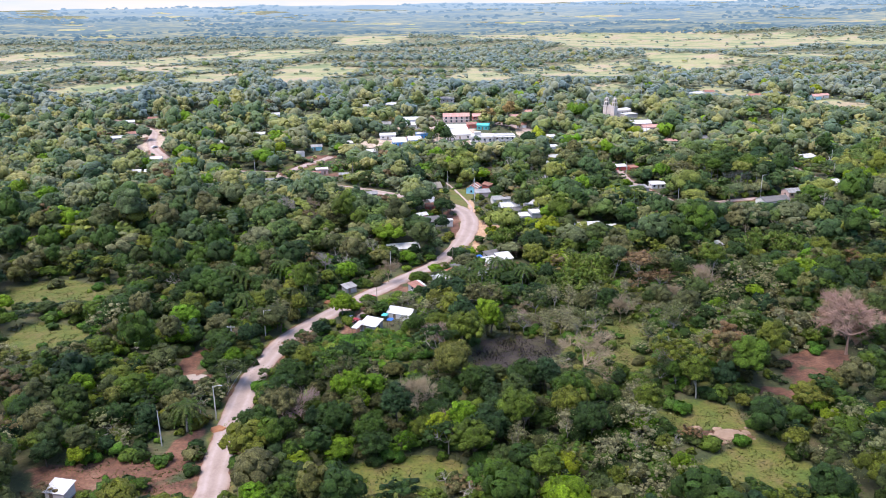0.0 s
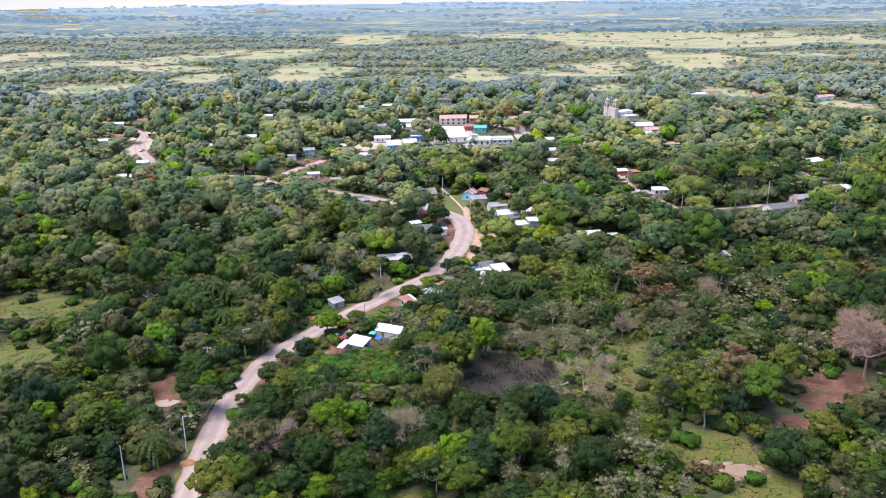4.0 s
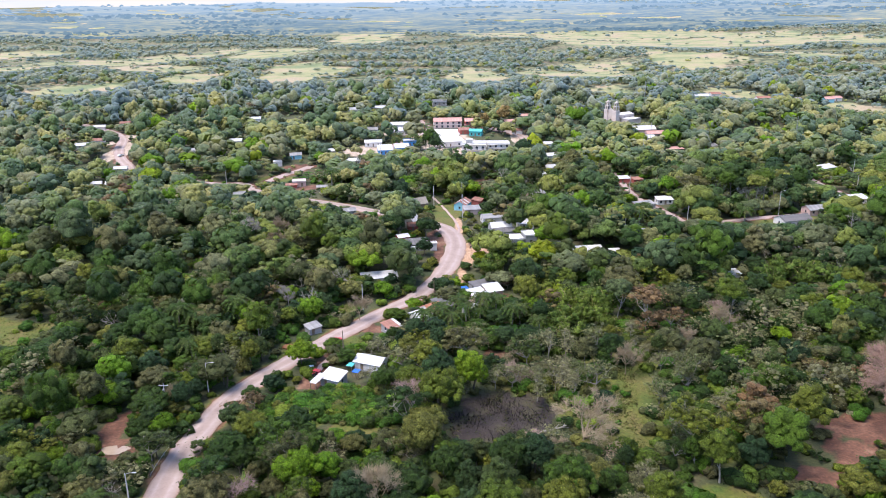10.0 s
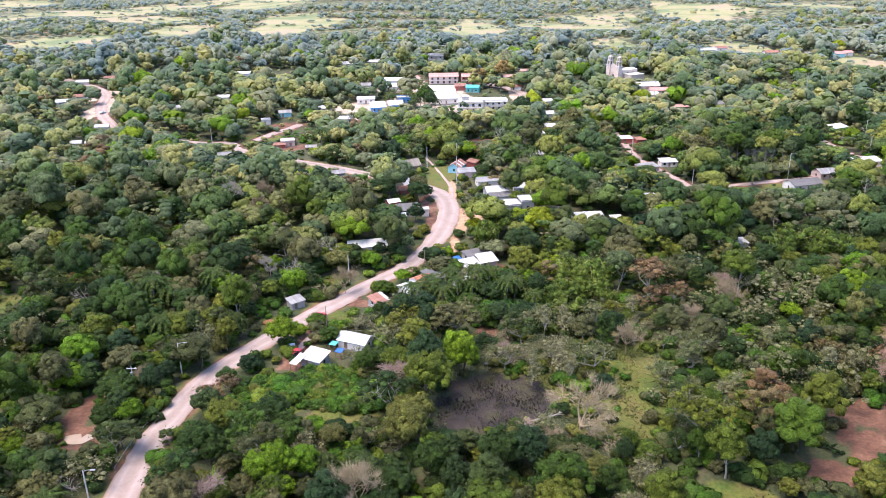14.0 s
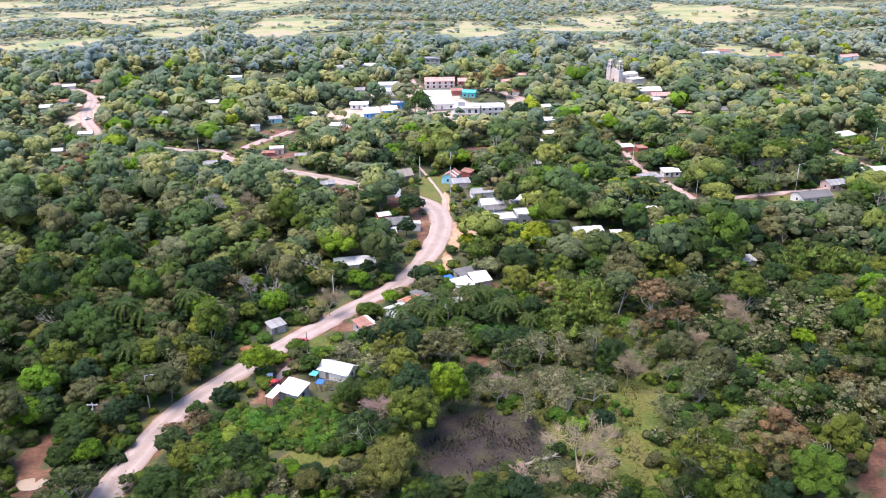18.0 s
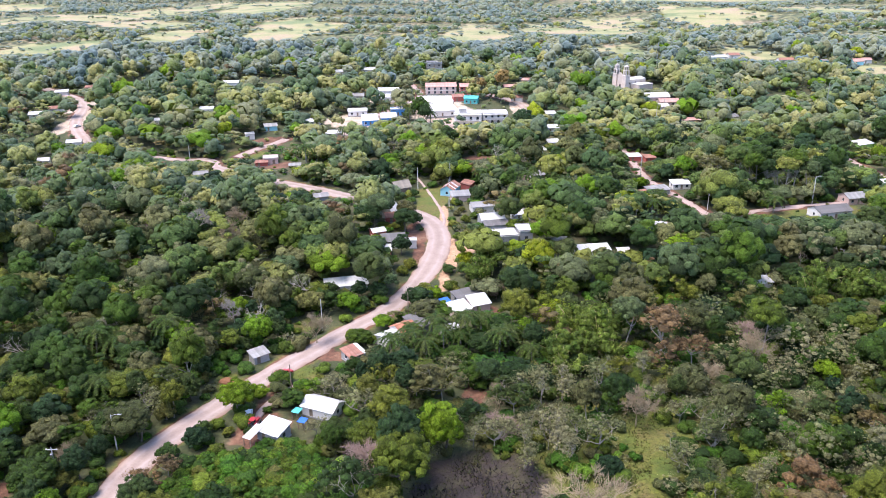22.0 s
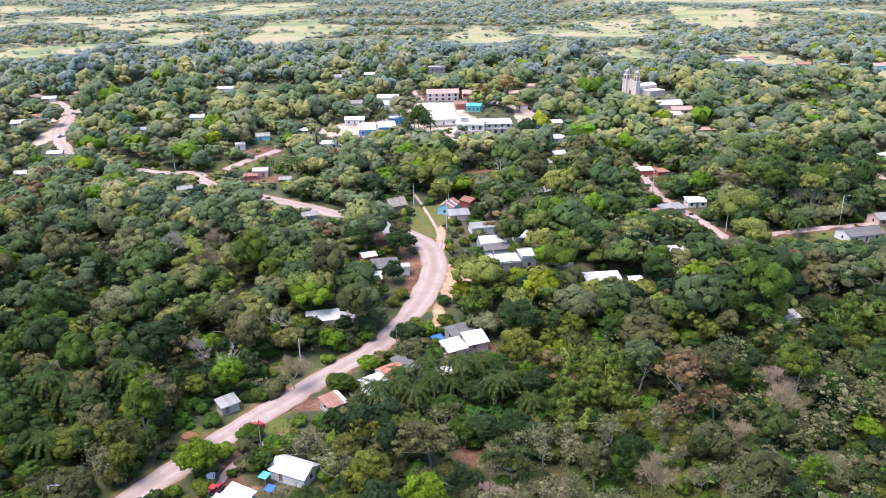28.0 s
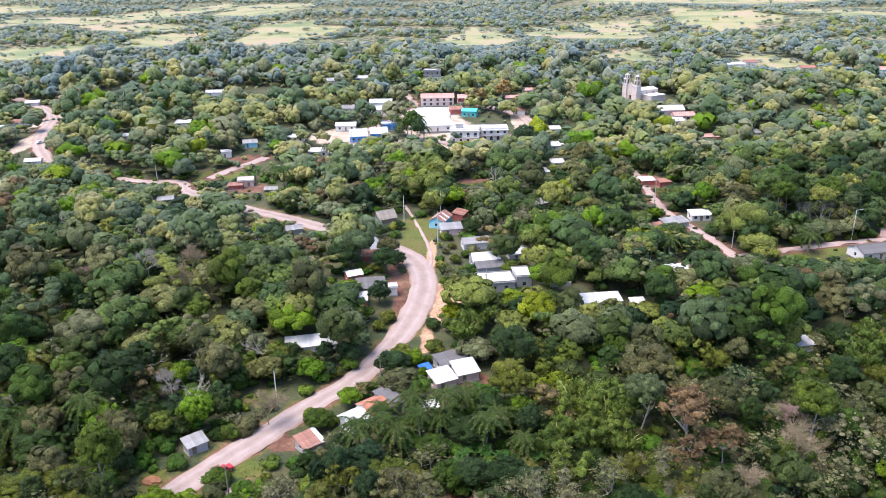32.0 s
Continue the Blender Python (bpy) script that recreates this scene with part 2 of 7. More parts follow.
TIN_RUST = surface("rusty_sheet_roof", [(0.25, (0.22, 0.09, 0.06)), (0.55, (0.36, 0.17, 0.12)), (0.85, (0.52, 0.36, 0.30))], 0.8, 0.7, 3, vary=0.35)
TILE = surface("clay_tile_roof", [(0.25, (0.38, 0.14, 0.08)), (0.7, (0.56, 0.25, 0.15))], 0.85, 0.8, 4, vary=0.35)
REDROOF = surface("red_painted_roof", [(0.25, (0.38, 0.17, 0.13)), (0.5, (0.52, 0.28, 0.23)), (0.8, (0.60, 0.45, 0.40))], 0.75, 0.5, 3, vary=0.2)
THATCH = surface("grey_thatch", [(0.25, (0.22, 0.19, 0.15)), (0.7, (0.36, 0.31, 0.25))], 0.95, 0.8, 9, vary=0.2, relief=0.8)
SLAB = surface("flat_concrete_roof", [(0.25, (0.50, 0.47, 0.43)), (0.6, (0.70, 0.68, 0.65)), (0.85, (0.78, 0.77, 0.75))], 0.88, 0.4, 3, vary=0.1)
WOOD = surface("weathered_wood", [(0.3, (0.18, 0.13, 0.09)), (0.7, (0.32, 0.25, 0.18))], 0.85, 1.0, 8)
POLE_GREY = surface("pole_concrete", [(0.3, (0.48, 0.46, 0.43)), (0.7, (0.62, 0.60, 0.57))], 0.85, 1, 6)
STEEL = surface("galvanised_steel", [(0.3, (0.40, 0.40, 0.40)), (0.7, (0.55, 0.55, 0.55))], 0.45, 1, 6, metal=0.6)
RUBBER = surface("rubber", [(0.3, (0.02, 0.02, 0.02)), (0.7, (0.035, 0.035, 0.035))], 0.8)
CAR_RED = surface("red_car_paint", [(0.3, (0.36, 0.03, 0.035)), (0.7, (0.44, 0.045, 0.05))], 0.35, vary=0.05, relief=0.02)
CAR_WHITE = surface("white_car_paint", [(0.3, (0.72, 0.72, 0.71)), (0.7, (0.80, 0.80, 0.80))], 0.35, vary=0.05, relief=0.02)
DARK = surface("dark_interior", [(0.3, (0.02, 0.02, 0.022)), (0.7, (0.05, 0.05, 0.05))], 0.7)
TARP = surface("blue_tarpaulin", [(0.3, (0.02, 0.12, 0.55)), (0.7, (0.04, 0.18, 0.68))], 0.5)
WATER = surface("muddy_water", [(0.3, (0.30, 0.22, 0.15)), (0.7, (0.38, 0.30, 0.22))], 0.12, 0.1, 1, relief=0.05)
GLASS, _n, _l, _b = shader("window_glass", 0.08)
_b.inputs["Base Color"].default_value = (0.03, 0.04, 0.05, 1)


# ---- the lie of the land ----
def ease(a, b, x):
    t = np.clip((np.asarray(x, float) - a) / (b - a), 0, 1)
    return t * t * (3 - 2 * t)


def land(x, y):
    """Height of the ground."""
    x, y = np.asarray(x, float), np.asarray(y, float)
    r = np.hypot(x - 10, y)
    z = 4.5 * ease(290, 360, y) + 6 * ease(480, 610, y)
    z = z + 5 * np.exp(-((x + 205) / 70) ** 2 - ((y - 525) / 50) ** 2) - 3 * np.exp(-((x + 95) / 50) ** 2 - ((y - 455) / 35) ** 2)
    z = z + 72 * ease(2000, 5000, r)
    far = ease(700, 1100, y)
    z = z + far * (5 * np.sin(x / 170 + 1.0) * np.sin(y / 230) + 3 * np.sin(x / 83 + y / 140))
    return z + ease(1600, 2600, r) * 6 * np.sin(x / 600 + np.sin(y / 420)) * np.sin(y / 260 + 0.6)


def at(x, y, lift=0.0):
    return Vector((x, y, float(land(x, y)) + lift))


ROAD = [(-28.0, -140), (-34.0, -60), (-40.0, 20), (-47.0, 80), (-49.0, 110), (-50.3, 141.7), (-51.4, 148.0), (-52.6, 159.5), (-53.5, 174.8), (-54.2, 190.0), (-53.6, 198.9), (-52.2, 209.4), (-49.6, 222.5), (-44.3, 233.1), (-36, 246.5),
        (-27.8, 259.2), (-19.4, 270.5), (-12.3, 280.8), (-4.2, 290.6), (3.1, 304.3), (8.3, 318.3), (12.0, 333.9), (12.4, 348.3), (8.8, 361.2), (2, 371), (-10, 382), (-26.1, 393.3),
        (-37.2, 402.2), (-47.3, 408.9), (-63.3, 419.7), (-89.6, 444.7), (-97.0, 452)]
TRACKS = {
    "junction": [(-97, 452), (-103, 468), (-116, 463), (-137, 468), (-160, 478), (-175.4, 488.1)],
    "left_road": [(-175.4, 488.1), (-188.3, 505.4), (-197.3, 525.3), (-206.3, 559.6), (-225.5, 593.8), (-240, 610), (-270, 640)],
    "grass_lane": [(13, 352), (14.5, 362), (12.6, 376), (7.2, 400), (2, 420)],
    "right_lane": [(104, 470), (102.7, 432.5), (103.4, 412.1), (105.6, 399.9), (109.9, 386.0), (112.9, 373.2), (114.1, 362.5)],
    "cross_lane": [(83.5, 350.6), (99.3, 356.3), (114.1, 362.5), (135.1, 368.8), (150.6, 373.8), (171.5, 377.9), (207.5, 384.9), (208.3, 405.1), (205.4, 427.0), (206, 450)],
    "shack_lane": [(-92, 470), (-85.0, 483.4), (-78.3, 489.6), (-72, 500)],
    "town_street": [(-30, 520), (-8, 524), (20, 522), (50, 528), (66, 545), (62, 575), (40, 600)],
    "hut_yard": [(-22, 251), (-26, 246), (-29, 238), (-28, 230)],
    "village_back": [(-45, 500), (-34, 515), (-30, 540), (-8, 575), (0, 600), (-10, 640)],
}


def smooth_line(pts, step=2.0):
    """An even, rounded line through the points."""
    p = np.array(pts, float)
    for _ in range(3):
        q = np.empty((2 * len(p) - 2, 2))
        q[0::2], q[1::2] = 0.75 * p[:-1] + 0.25 * p[1:], 0.25 * p[:-1] + 0.75 * p[1:]
        p = np.vstack([p[:1], q, p[-1:]])
    s = np.r_[0, np.cumsum(np.hypot(*np.diff(p, axis=0).T))]
    u = np.linspace(0, s[-1], max(3, int(s[-1] / step)))
    return np.stack([np.interp(u, s, p[:, 0]), np.interp(u, s, p[:, 1])], 1)


ROAD_LINE = smooth_line(ROAD)
TRACK_LINES = {k: smooth_line(v) for k, v in TRACKS.items()}
TRACK_WIDTH = {"junction": 5.0, "left_road": 7.0, "grass_lane": 1.2, "right_lane": 3.5, "cross_lane": 3.2, "shack_lane": 5.0, "town_street": 7.0, "hut_yard": 2.0, "village_back": 4.0}

# Open ground: centre x, y, half width, half depth
OPEN_GRASS = [(-140, 266, 24, 13), (-127, 226, 14, 12), (-10, 148, 13, 9), (64, 172, 11, 8), (70, 149, 13, 10), (-13, 206, 9, 4), (58, 226, 6, 10), (52, 205, 5, 14), (150, 367, 22, 5),
              (9, 388, 7, 20), (-24, 284, 4, 5), (-40, 250, 3, 8), (-88, 475, 12, 8), (-20, 257, 4, 3), (160, 371, 16, 4)]
OPEN_DIRT = [(-82, 136, 9, 4), (-84, 150, 10, 4.5), (-71, 153, 12, 5), (-70, 197, 5, 4), (-79, 147, 6, 5), (-67, 151, 7, 4), (-60, 143, 5, 5), (109, 203, 9, 8), (88, 183, 5, 4.5), (99, 192, 5, 7), (67, 163, 6, 3), (-74, 207, 3, 9), (-27, 232, 6, 7), (22, 246, 3.5, 3.5), (-15, 265, 2.5, 2.5), (5.0, 338, 1.8, 12), (2.5, 352, 2.0, 9),
             (26, 292, 5, 3.5), (-80, 497, 8, 8), (-68, 452, 9, 6), (108, 452, 6, 12), (30, 455, 8, 3.5),
             (-62, 162, 3, 7)]
OPEN_THICKET = [(-24, 217, 15, 9), (-34, 206, 8, 8), (-8, 212, 7, 6)]
OPEN_PALE = [(10, 552, 17, 36), (30, 512, 28, 6), (-35, 530, 17, 24), (150, 545, 8, 8), (124, 612, 14, 10), (-196, 522, 7, 26), (-210, 565, 6, 20), (-20, 585, 14, 12), (60, 560, 6, 26)]
OPEN_SAND = [(17.0, 333, 4.0, 12), (24, 335, 6, 2.6), (14.0, 313, 2.2, 8), (13.5, 366, 1.4, 14)]
OPEN_SCRUB = [(17, 206, 10, 8), (27, 212, 9, 9), (20, 217, 9, 5.5)]
FIELDS = [(50, 1002, 39, 80), (179, 1056, 73, 55), (376, 1195, 63, 120), (230, 1158, 48, 45), (-294, 999, 26, 75), (-382, 873, 44, 45), (-455, 1383, 54, 140), (-412, 1536, 43, 110), (-292, 1470, 70, 140),
          (-178, 1091, 50, 120), (-173, 2071, 89, 230), (174, 2092, 142, 250), (496, 1894, 283, 420), (282, 782, 24, 45), (346, 678, 23, 30), (-743, 1474, 69, 120), (-574, 1107, 40, 60), (-508, 1230, 98, 80),
          (-377, 1120, 55, 60), (824, 1705, 92, 230), (548, 1221, 52, 75), (177, 825, 17, 35)]
FAR_FIELDS = [(-181, 2699, 275, 300), (-1094, 2634, 279, 260), (616, 2969, 397, 300), (-1169, 3540, 497, 230), (1300, 2500, 300, 200), (200, 3900, 500, 150)]


def inside(x, y, zones, soft=0.25):
    """How far inside any of the oval zones: 1 well inside, 0 outside."""
    out = np.zeros(np.shape(x))
    for cx, cy, hx, hy in zones:
        u, v = (x - cx) / hx, (y - cy) / hy
        th = np.arctan2(v, u)
        d = np.hypot(u, v) * (1 + 0.16 * np.sin(3 * th + cx) + 0.10 * np.sin(5 * th + cy))
        out = np.maximum(out, np.clip((1 + soft - d) / (2 * soft), 0, 1))
    return out


def line_gap(x, y, line):
    """Distance from a line."""
    p = np.stack([np.ravel(x), np.ravel(y)], 1)
    best = np.full(len(p), 1e9)
    for k in range(0, len(line)):
        best = np.minimum(best, np.hypot(p[:, 0] - line[k, 0], p[:, 1] - line[k, 1]))
    return best.reshape(np.shape(x))


# ---- ground ----
def spread(lo, hi, step, reach_lo, reach_hi):
    a = list(np.arange(lo, hi + 0.1, step))
    g = step
    while a[-1] < reach_hi:
        g *= 1.13
        a.append(a[-1] + g)
    g = step
    while a[0] > reach_lo:
        g *= 1.13
        a.insert(0, a[0] - g)
    return np.array(a)


def mesh_from(name, verts, faces, mat, smooth=False):
    """faces: an array with one row a face."""
    me = bpy.data.meshes.new(name)
    verts, faces = np.asarray(verts, np.float32), np.asarray(faces, np.int32)
    me.vertices.add(len(verts))
    me.vertices.foreach_set("co", verts.ravel())
    me.loops.add(faces.size)
    me.loops.foreach_set("vertex_index", faces.ravel())
    me.polygons.add(len(faces))
    me.polygons.foreach_set("loop_start", np.arange(0, faces.size, faces.shape[1], dtype=np.int32))
    me.polygons.foreach_set("use_smooth", np.full(len(faces), smooth))
    me.update(calc_edges=True)
    me.materials.append(mat)
    return me


def point_value(me, name, values):
    me.attributes.new(name, "FLOAT", "POINT").data.foreach_set("value", np.asarray(values, np.float32))


gx, gy = spread(-250, 290, 3.0, -4700, 4700), spread(90, 640, 3.0, -1200, 4850)
GX, GY = np.meshgrid(gx, gy)
rng = np.random.default_rng(3)
GZ = land(GX, GY) + np.where((GY < 700), rng.normal(0, 0.12, GX.shape), 0)
road_gap = line_gap(GX, GY, ROAD_LINE)
near_road = np.clip(1 - (road_gap - 3) / 5, 0, 1)
near_track = np.zeros(GX.shape)
for k, line in TRACK_LINES.items():
    if k == "grass_lane":
        continue
    near_track = np.maximum(near_track, np.clip(1 - (line_gap(GX, GY, line) - TRACK_WIDTH[k] / 2 - 0.5) / 2.5, 0, 1))


def ground_material():
    m, nodes, links, b = shader("ground_cover", 0.95)
    # faint blue sheen that imitates haze where the ground is seen at a slant
    b.inputs["Sheen Weight"].default_value, b.inputs["Sheen Roughness"].default_value = 0.02, 0.5
    b.inputs["Sheen Tint"].default_value = (0.78, 0.91, 1.0, 1)
    co = nodes.new("ShaderNodeTexCoord").outputs["Object"]
    big, mid, fine = noise_tex(nodes, links, 0.02, 3, coords=co), noise_tex(nodes, links, 0.16, 5, coords=co), noise_tex(nodes, links, 1.3, 6, coords=co)

    def zone(name):
        a = nodes.new("ShaderNodeAttribute")
        a.attribute_name = name
        v = math_node(nodes, links, "ADD", a.outputs["Fac"], math_node(nodes, links, "MULTIPLY", math_node(nodes, links, "SUBTRACT", mid.outputs[0], 0.5), 1.1))
        return math_node(nodes, links, "MULTIPLY", math_node(nodes, links, "SUBTRACT", v, 0.38, True), 4.0, True)

    def tone(stops, src):
        r = ramp(nodes, stops)
        links.new(src.outputs[0], r.inputs[0])
        return r.outputs[0]
    col = tone([(0.32, (0.034, 0.046, 0.014)), (0.5, (0.055, 0.062, 0.020)), (0.68, (0.092, 0.074, 0.034))], mid)
    grass = tone([(0.3, (0.060, 0.094, 0.009)), (0.5, (0.100, 0.106, 0.014)), (0.7, (0.130, 0.098, 0.030))], mid)
    dirt = tone([(0.3, (0.062, 0.032, 0.018)), (0.44, (0.115, 0.050, 0.028)), (0.58, (0.168, 0.080, 0.046)), (0.75, (0.25, 0.155, 0.098))], mid)
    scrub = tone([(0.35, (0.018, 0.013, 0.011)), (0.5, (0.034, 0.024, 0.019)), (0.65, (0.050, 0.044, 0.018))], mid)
    crop = tone([(0.35, (0.155, 0.190, 0.075)), (0.5, (0.295, 0.275, 0.120)), (0.62, (0.340, 0.260, 0.155))], big)
    sand = tone([(0.3, (0.30, 0.165, 0.085)), (0.6, (0.44, 0.285, 0.175))], mid)
    pale = tone([(0.3, (0.33, 0.24, 0.165)), (0.6, (0.48, 0.38, 0.29))], mid)
    for name, c in (("grass", grass), ("field", crop), ("scrub", scrub), ("dirt", dirt), ("pale", pale), ("sand", sand)):
        col = mix_col(nodes, links, zone(name), col, c)
    k = math_node(nodes, links, "ADD", math_node(nodes, links, "MULTIPLY", fine.outputs[0], 1.7), 0.15)
    links.new(mix_col(nodes, links, 1.0, col, k, "MULTIPLY"), b.inputs["Base Color"])
    bump(nodes, links, b, fine.outputs[0], 0.6, 0.25)
    return m


n, mrow = len(gx), len(gy)
idx = np.arange(n * mrow).reshape(mrow, n)
quads = np.stack([idx[:-1, :-1], idx[:-1, 1:], idx[1:, 1:], idx[1:, :-1]], -1).reshape(-1, 4)
ground_me = mesh_from("ground", np.stack([GX, GY, GZ], -1).reshape(-1, 3), quads, ground_material(), True)
point_value(ground_me, "grass", np.maximum(inside(GX, GY, OPEN_GRASS + OPEN_THICKET + [(58, 222, 26, 34)]), 0.75 * near_road).ravel())
point_value(ground_me, "dirt", np.maximum.reduce([inside(GX, GY, OPEN_DIRT), np.clip(near_road * 1.6 - 0.75, 0, 1), near_track]).ravel())
point_value(ground_me, "pale", inside(GX, GY, OPEN_PALE).ravel())
point_value(ground_me, "sand", inside(GX, GY, OPEN_SAND).ravel())
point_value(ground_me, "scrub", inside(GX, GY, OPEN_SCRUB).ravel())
far_open = np.where(GY > 800, 0.46, 0.0)
point_value(ground_me, "field", np.maximum(inside(GX, GY, FIELDS + FAR_FIELDS, 0.12), far_open).ravel())
tagged(new("ground", ground_me), "rolling ground with grass, bare reddish earth and pale fields", "ground", kind="structure")


def strip(name, line, width, mat, lift, label, rag=0.3, sides=9):
    """A road that lies on the ground, its edges slightly ragged."""
    t = np.gradient(line, axis=0)
    t /= np.hypot(t[:, 0], t[:, 1])[:, None]
    nrm = np.stack([-t[:, 1], t[:, 0]], 1)
    r = np.random.default_rng(len(line))
    u = np.linspace(-1, 1, sides)
    rows = []
    for k in range(len(line)):
        w = (width if np.isscalar(width) else width[k]) / 2 + np.where(np.abs(u) == 1, r.uniform(-rag, rag, sides), 0)
        xy = line[k] + nrm[k] * (u * w)[:, None]
        crown = 0.06 * (1 - u**2)
        rows.append(np.c_[xy, land(xy[:, 0], xy[:, 1]) + lift + crown - 0.25 * (np.abs(u) == 1)])
    v = np.concatenate(rows)
    i = np.arange(len(v)).reshape(len(line), sides)
    f = np.stack([i[:-1, 1:], i[:-1, :-1], i[1:, :-1], i[1:, 1:]], -1).reshape(-1, 4)
    me = mesh_from(name, v, f, mat, True)
    point_value(me, "across", np.tile(np.abs(u), len(line)))
    return tagged(new(name, me), label, "road", kind="structure")


road_width = 7.2 + 1.6 * ease(300, 330, ROAD_LINE[:, 1]) * (1 - ease(362, 395, ROAD_LINE[:, 1]))   # wider round the bend
strip("road", ROAD_LINE, road_width, CONCRETE, 0.28, "pale worn concrete road winding through the woods", 0.25)
for k, line in TRACK_LINES.items():
    if k in ("junction", "left_road", "town_street"):
        strip("road", line, TRACK_WIDTH[k], CONCRETE, 0.26, "pale dusty village road", 0.4)
    else:
        strip("dirt_track", line, TRACK_WIDTH[k], EARTH, 0.24, "narrow bare earth lane", min(0.7, 0.2 * TRACK_WIDTH[k]))


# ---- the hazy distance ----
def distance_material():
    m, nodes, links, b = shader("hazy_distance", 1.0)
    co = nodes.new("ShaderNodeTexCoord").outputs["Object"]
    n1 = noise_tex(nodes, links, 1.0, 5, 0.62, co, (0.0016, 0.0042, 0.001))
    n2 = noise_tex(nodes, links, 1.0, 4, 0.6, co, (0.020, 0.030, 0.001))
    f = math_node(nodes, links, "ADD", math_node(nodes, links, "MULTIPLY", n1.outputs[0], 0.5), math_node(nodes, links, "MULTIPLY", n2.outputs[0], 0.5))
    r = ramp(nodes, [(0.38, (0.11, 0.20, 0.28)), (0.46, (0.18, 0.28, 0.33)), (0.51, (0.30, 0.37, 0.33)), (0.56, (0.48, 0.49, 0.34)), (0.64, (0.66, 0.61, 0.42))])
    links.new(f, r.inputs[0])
    # painted haze: the colour goes over to pale blue with distance
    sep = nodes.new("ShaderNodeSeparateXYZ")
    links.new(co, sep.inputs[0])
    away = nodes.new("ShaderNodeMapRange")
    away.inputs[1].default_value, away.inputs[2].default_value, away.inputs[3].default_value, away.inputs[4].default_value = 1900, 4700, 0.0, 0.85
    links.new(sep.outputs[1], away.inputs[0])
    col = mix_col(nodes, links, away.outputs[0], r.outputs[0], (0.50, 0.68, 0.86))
    # the land glows by itself, untouched by the sun
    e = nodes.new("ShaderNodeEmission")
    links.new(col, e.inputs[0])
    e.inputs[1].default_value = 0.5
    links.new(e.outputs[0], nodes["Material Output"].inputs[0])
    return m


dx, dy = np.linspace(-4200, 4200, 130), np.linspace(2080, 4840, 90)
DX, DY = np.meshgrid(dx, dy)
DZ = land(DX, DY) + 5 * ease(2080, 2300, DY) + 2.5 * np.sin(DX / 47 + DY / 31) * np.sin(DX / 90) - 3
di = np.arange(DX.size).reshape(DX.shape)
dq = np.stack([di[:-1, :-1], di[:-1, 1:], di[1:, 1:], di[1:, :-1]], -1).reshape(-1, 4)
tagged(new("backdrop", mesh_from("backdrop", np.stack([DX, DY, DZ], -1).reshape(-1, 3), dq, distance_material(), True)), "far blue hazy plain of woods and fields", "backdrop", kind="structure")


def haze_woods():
    """The far woods of the backdrop: they glow evenly, blue haze painted into their colour."""
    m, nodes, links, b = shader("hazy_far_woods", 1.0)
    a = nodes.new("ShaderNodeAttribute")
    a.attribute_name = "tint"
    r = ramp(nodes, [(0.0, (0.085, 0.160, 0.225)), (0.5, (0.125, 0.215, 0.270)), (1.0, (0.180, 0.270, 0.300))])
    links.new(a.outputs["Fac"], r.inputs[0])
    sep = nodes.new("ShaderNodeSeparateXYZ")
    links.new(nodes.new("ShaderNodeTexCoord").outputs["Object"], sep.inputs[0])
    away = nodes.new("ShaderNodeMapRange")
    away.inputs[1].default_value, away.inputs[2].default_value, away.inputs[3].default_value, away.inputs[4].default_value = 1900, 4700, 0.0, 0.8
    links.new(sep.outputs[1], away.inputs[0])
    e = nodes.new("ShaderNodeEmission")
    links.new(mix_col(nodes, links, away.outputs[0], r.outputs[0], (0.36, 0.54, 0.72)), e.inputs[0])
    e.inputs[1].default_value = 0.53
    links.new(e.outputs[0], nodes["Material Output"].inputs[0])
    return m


HAZE_WOODS = haze_woods()


# glowing sheet added for the pale sky low over the horizon, far behind the land
a = np.linspace(-1.15, 1.15, 60)
rim = np.stack([4950 * np.sin(a), 4950 * np.cos(a)], 1)
cv = np.concatenate([np.c_[rim, np.full(60, 20.0)], np.c_[rim * 0.995, 260 + 60 * np.sin(a * 9) + 35 * np.sin(a * 23 + 1)]])
ci = np.arange(59)
cm, cn, cl, _c = shader("horizon_sky", 1.0)
ce = cn.new("ShaderNodeEmission")
ct = noise_tex(cn, cl, 1.0, 4, 0.6, None, (0.002, 0.002, 0.012))
cr = ramp(cn, [(0.3, (0.66, 0.70, 0.72)), (0.7, (0.80, 0.76, 0.66))])
cl.new(ct.outputs[0], cr.inputs[0])
cl.new(cr.outputs[0], ce.inputs[0])
ce.inputs[1].default_value = 0.6
cl.new(ce.outputs[0], cn["Material Output"].inputs[0])
tagged(new("backdrop_sky", mesh_from("backdrop_sky", cv, np.stack([ci, ci + 1, ci + 61, ci + 60], 1), cm, True)), "pale glowing sky strip low over the horizon", "backdrop", kind="structure")


# ---- trees ----
ICO_V = np.array([(0, 0, 1)] + [(0.894 * math.cos(a), 0.894 * math.sin(a), 0.447) for a in np.arange(5) * 2 * math.pi / 5]
                 + [(0.894 * math.cos(a), 0.894 * math.sin(a), -0.447) for a in (np.arange(5) + 0.5) * 2 * math.pi / 5] + [(0, 0, -1)])
ICO_F = np.array([(0, k + 1, (k + 1) % 5 + 1) for k in range(5)] + [(k + 1, k + 6, (k + 1) % 5 + 1) for k in range(5)]
                 + [(k + 6, (k + 1) % 5 + 6, (k + 1) % 5 + 1) for k in range(5)] + [(11, (k + 1) % 5 + 6, k + 6) for k in range(5)])


def unit(v):
    return v / np.maximum(np.linalg.norm(v, axis=-1, keepdims=True), 1e-9)


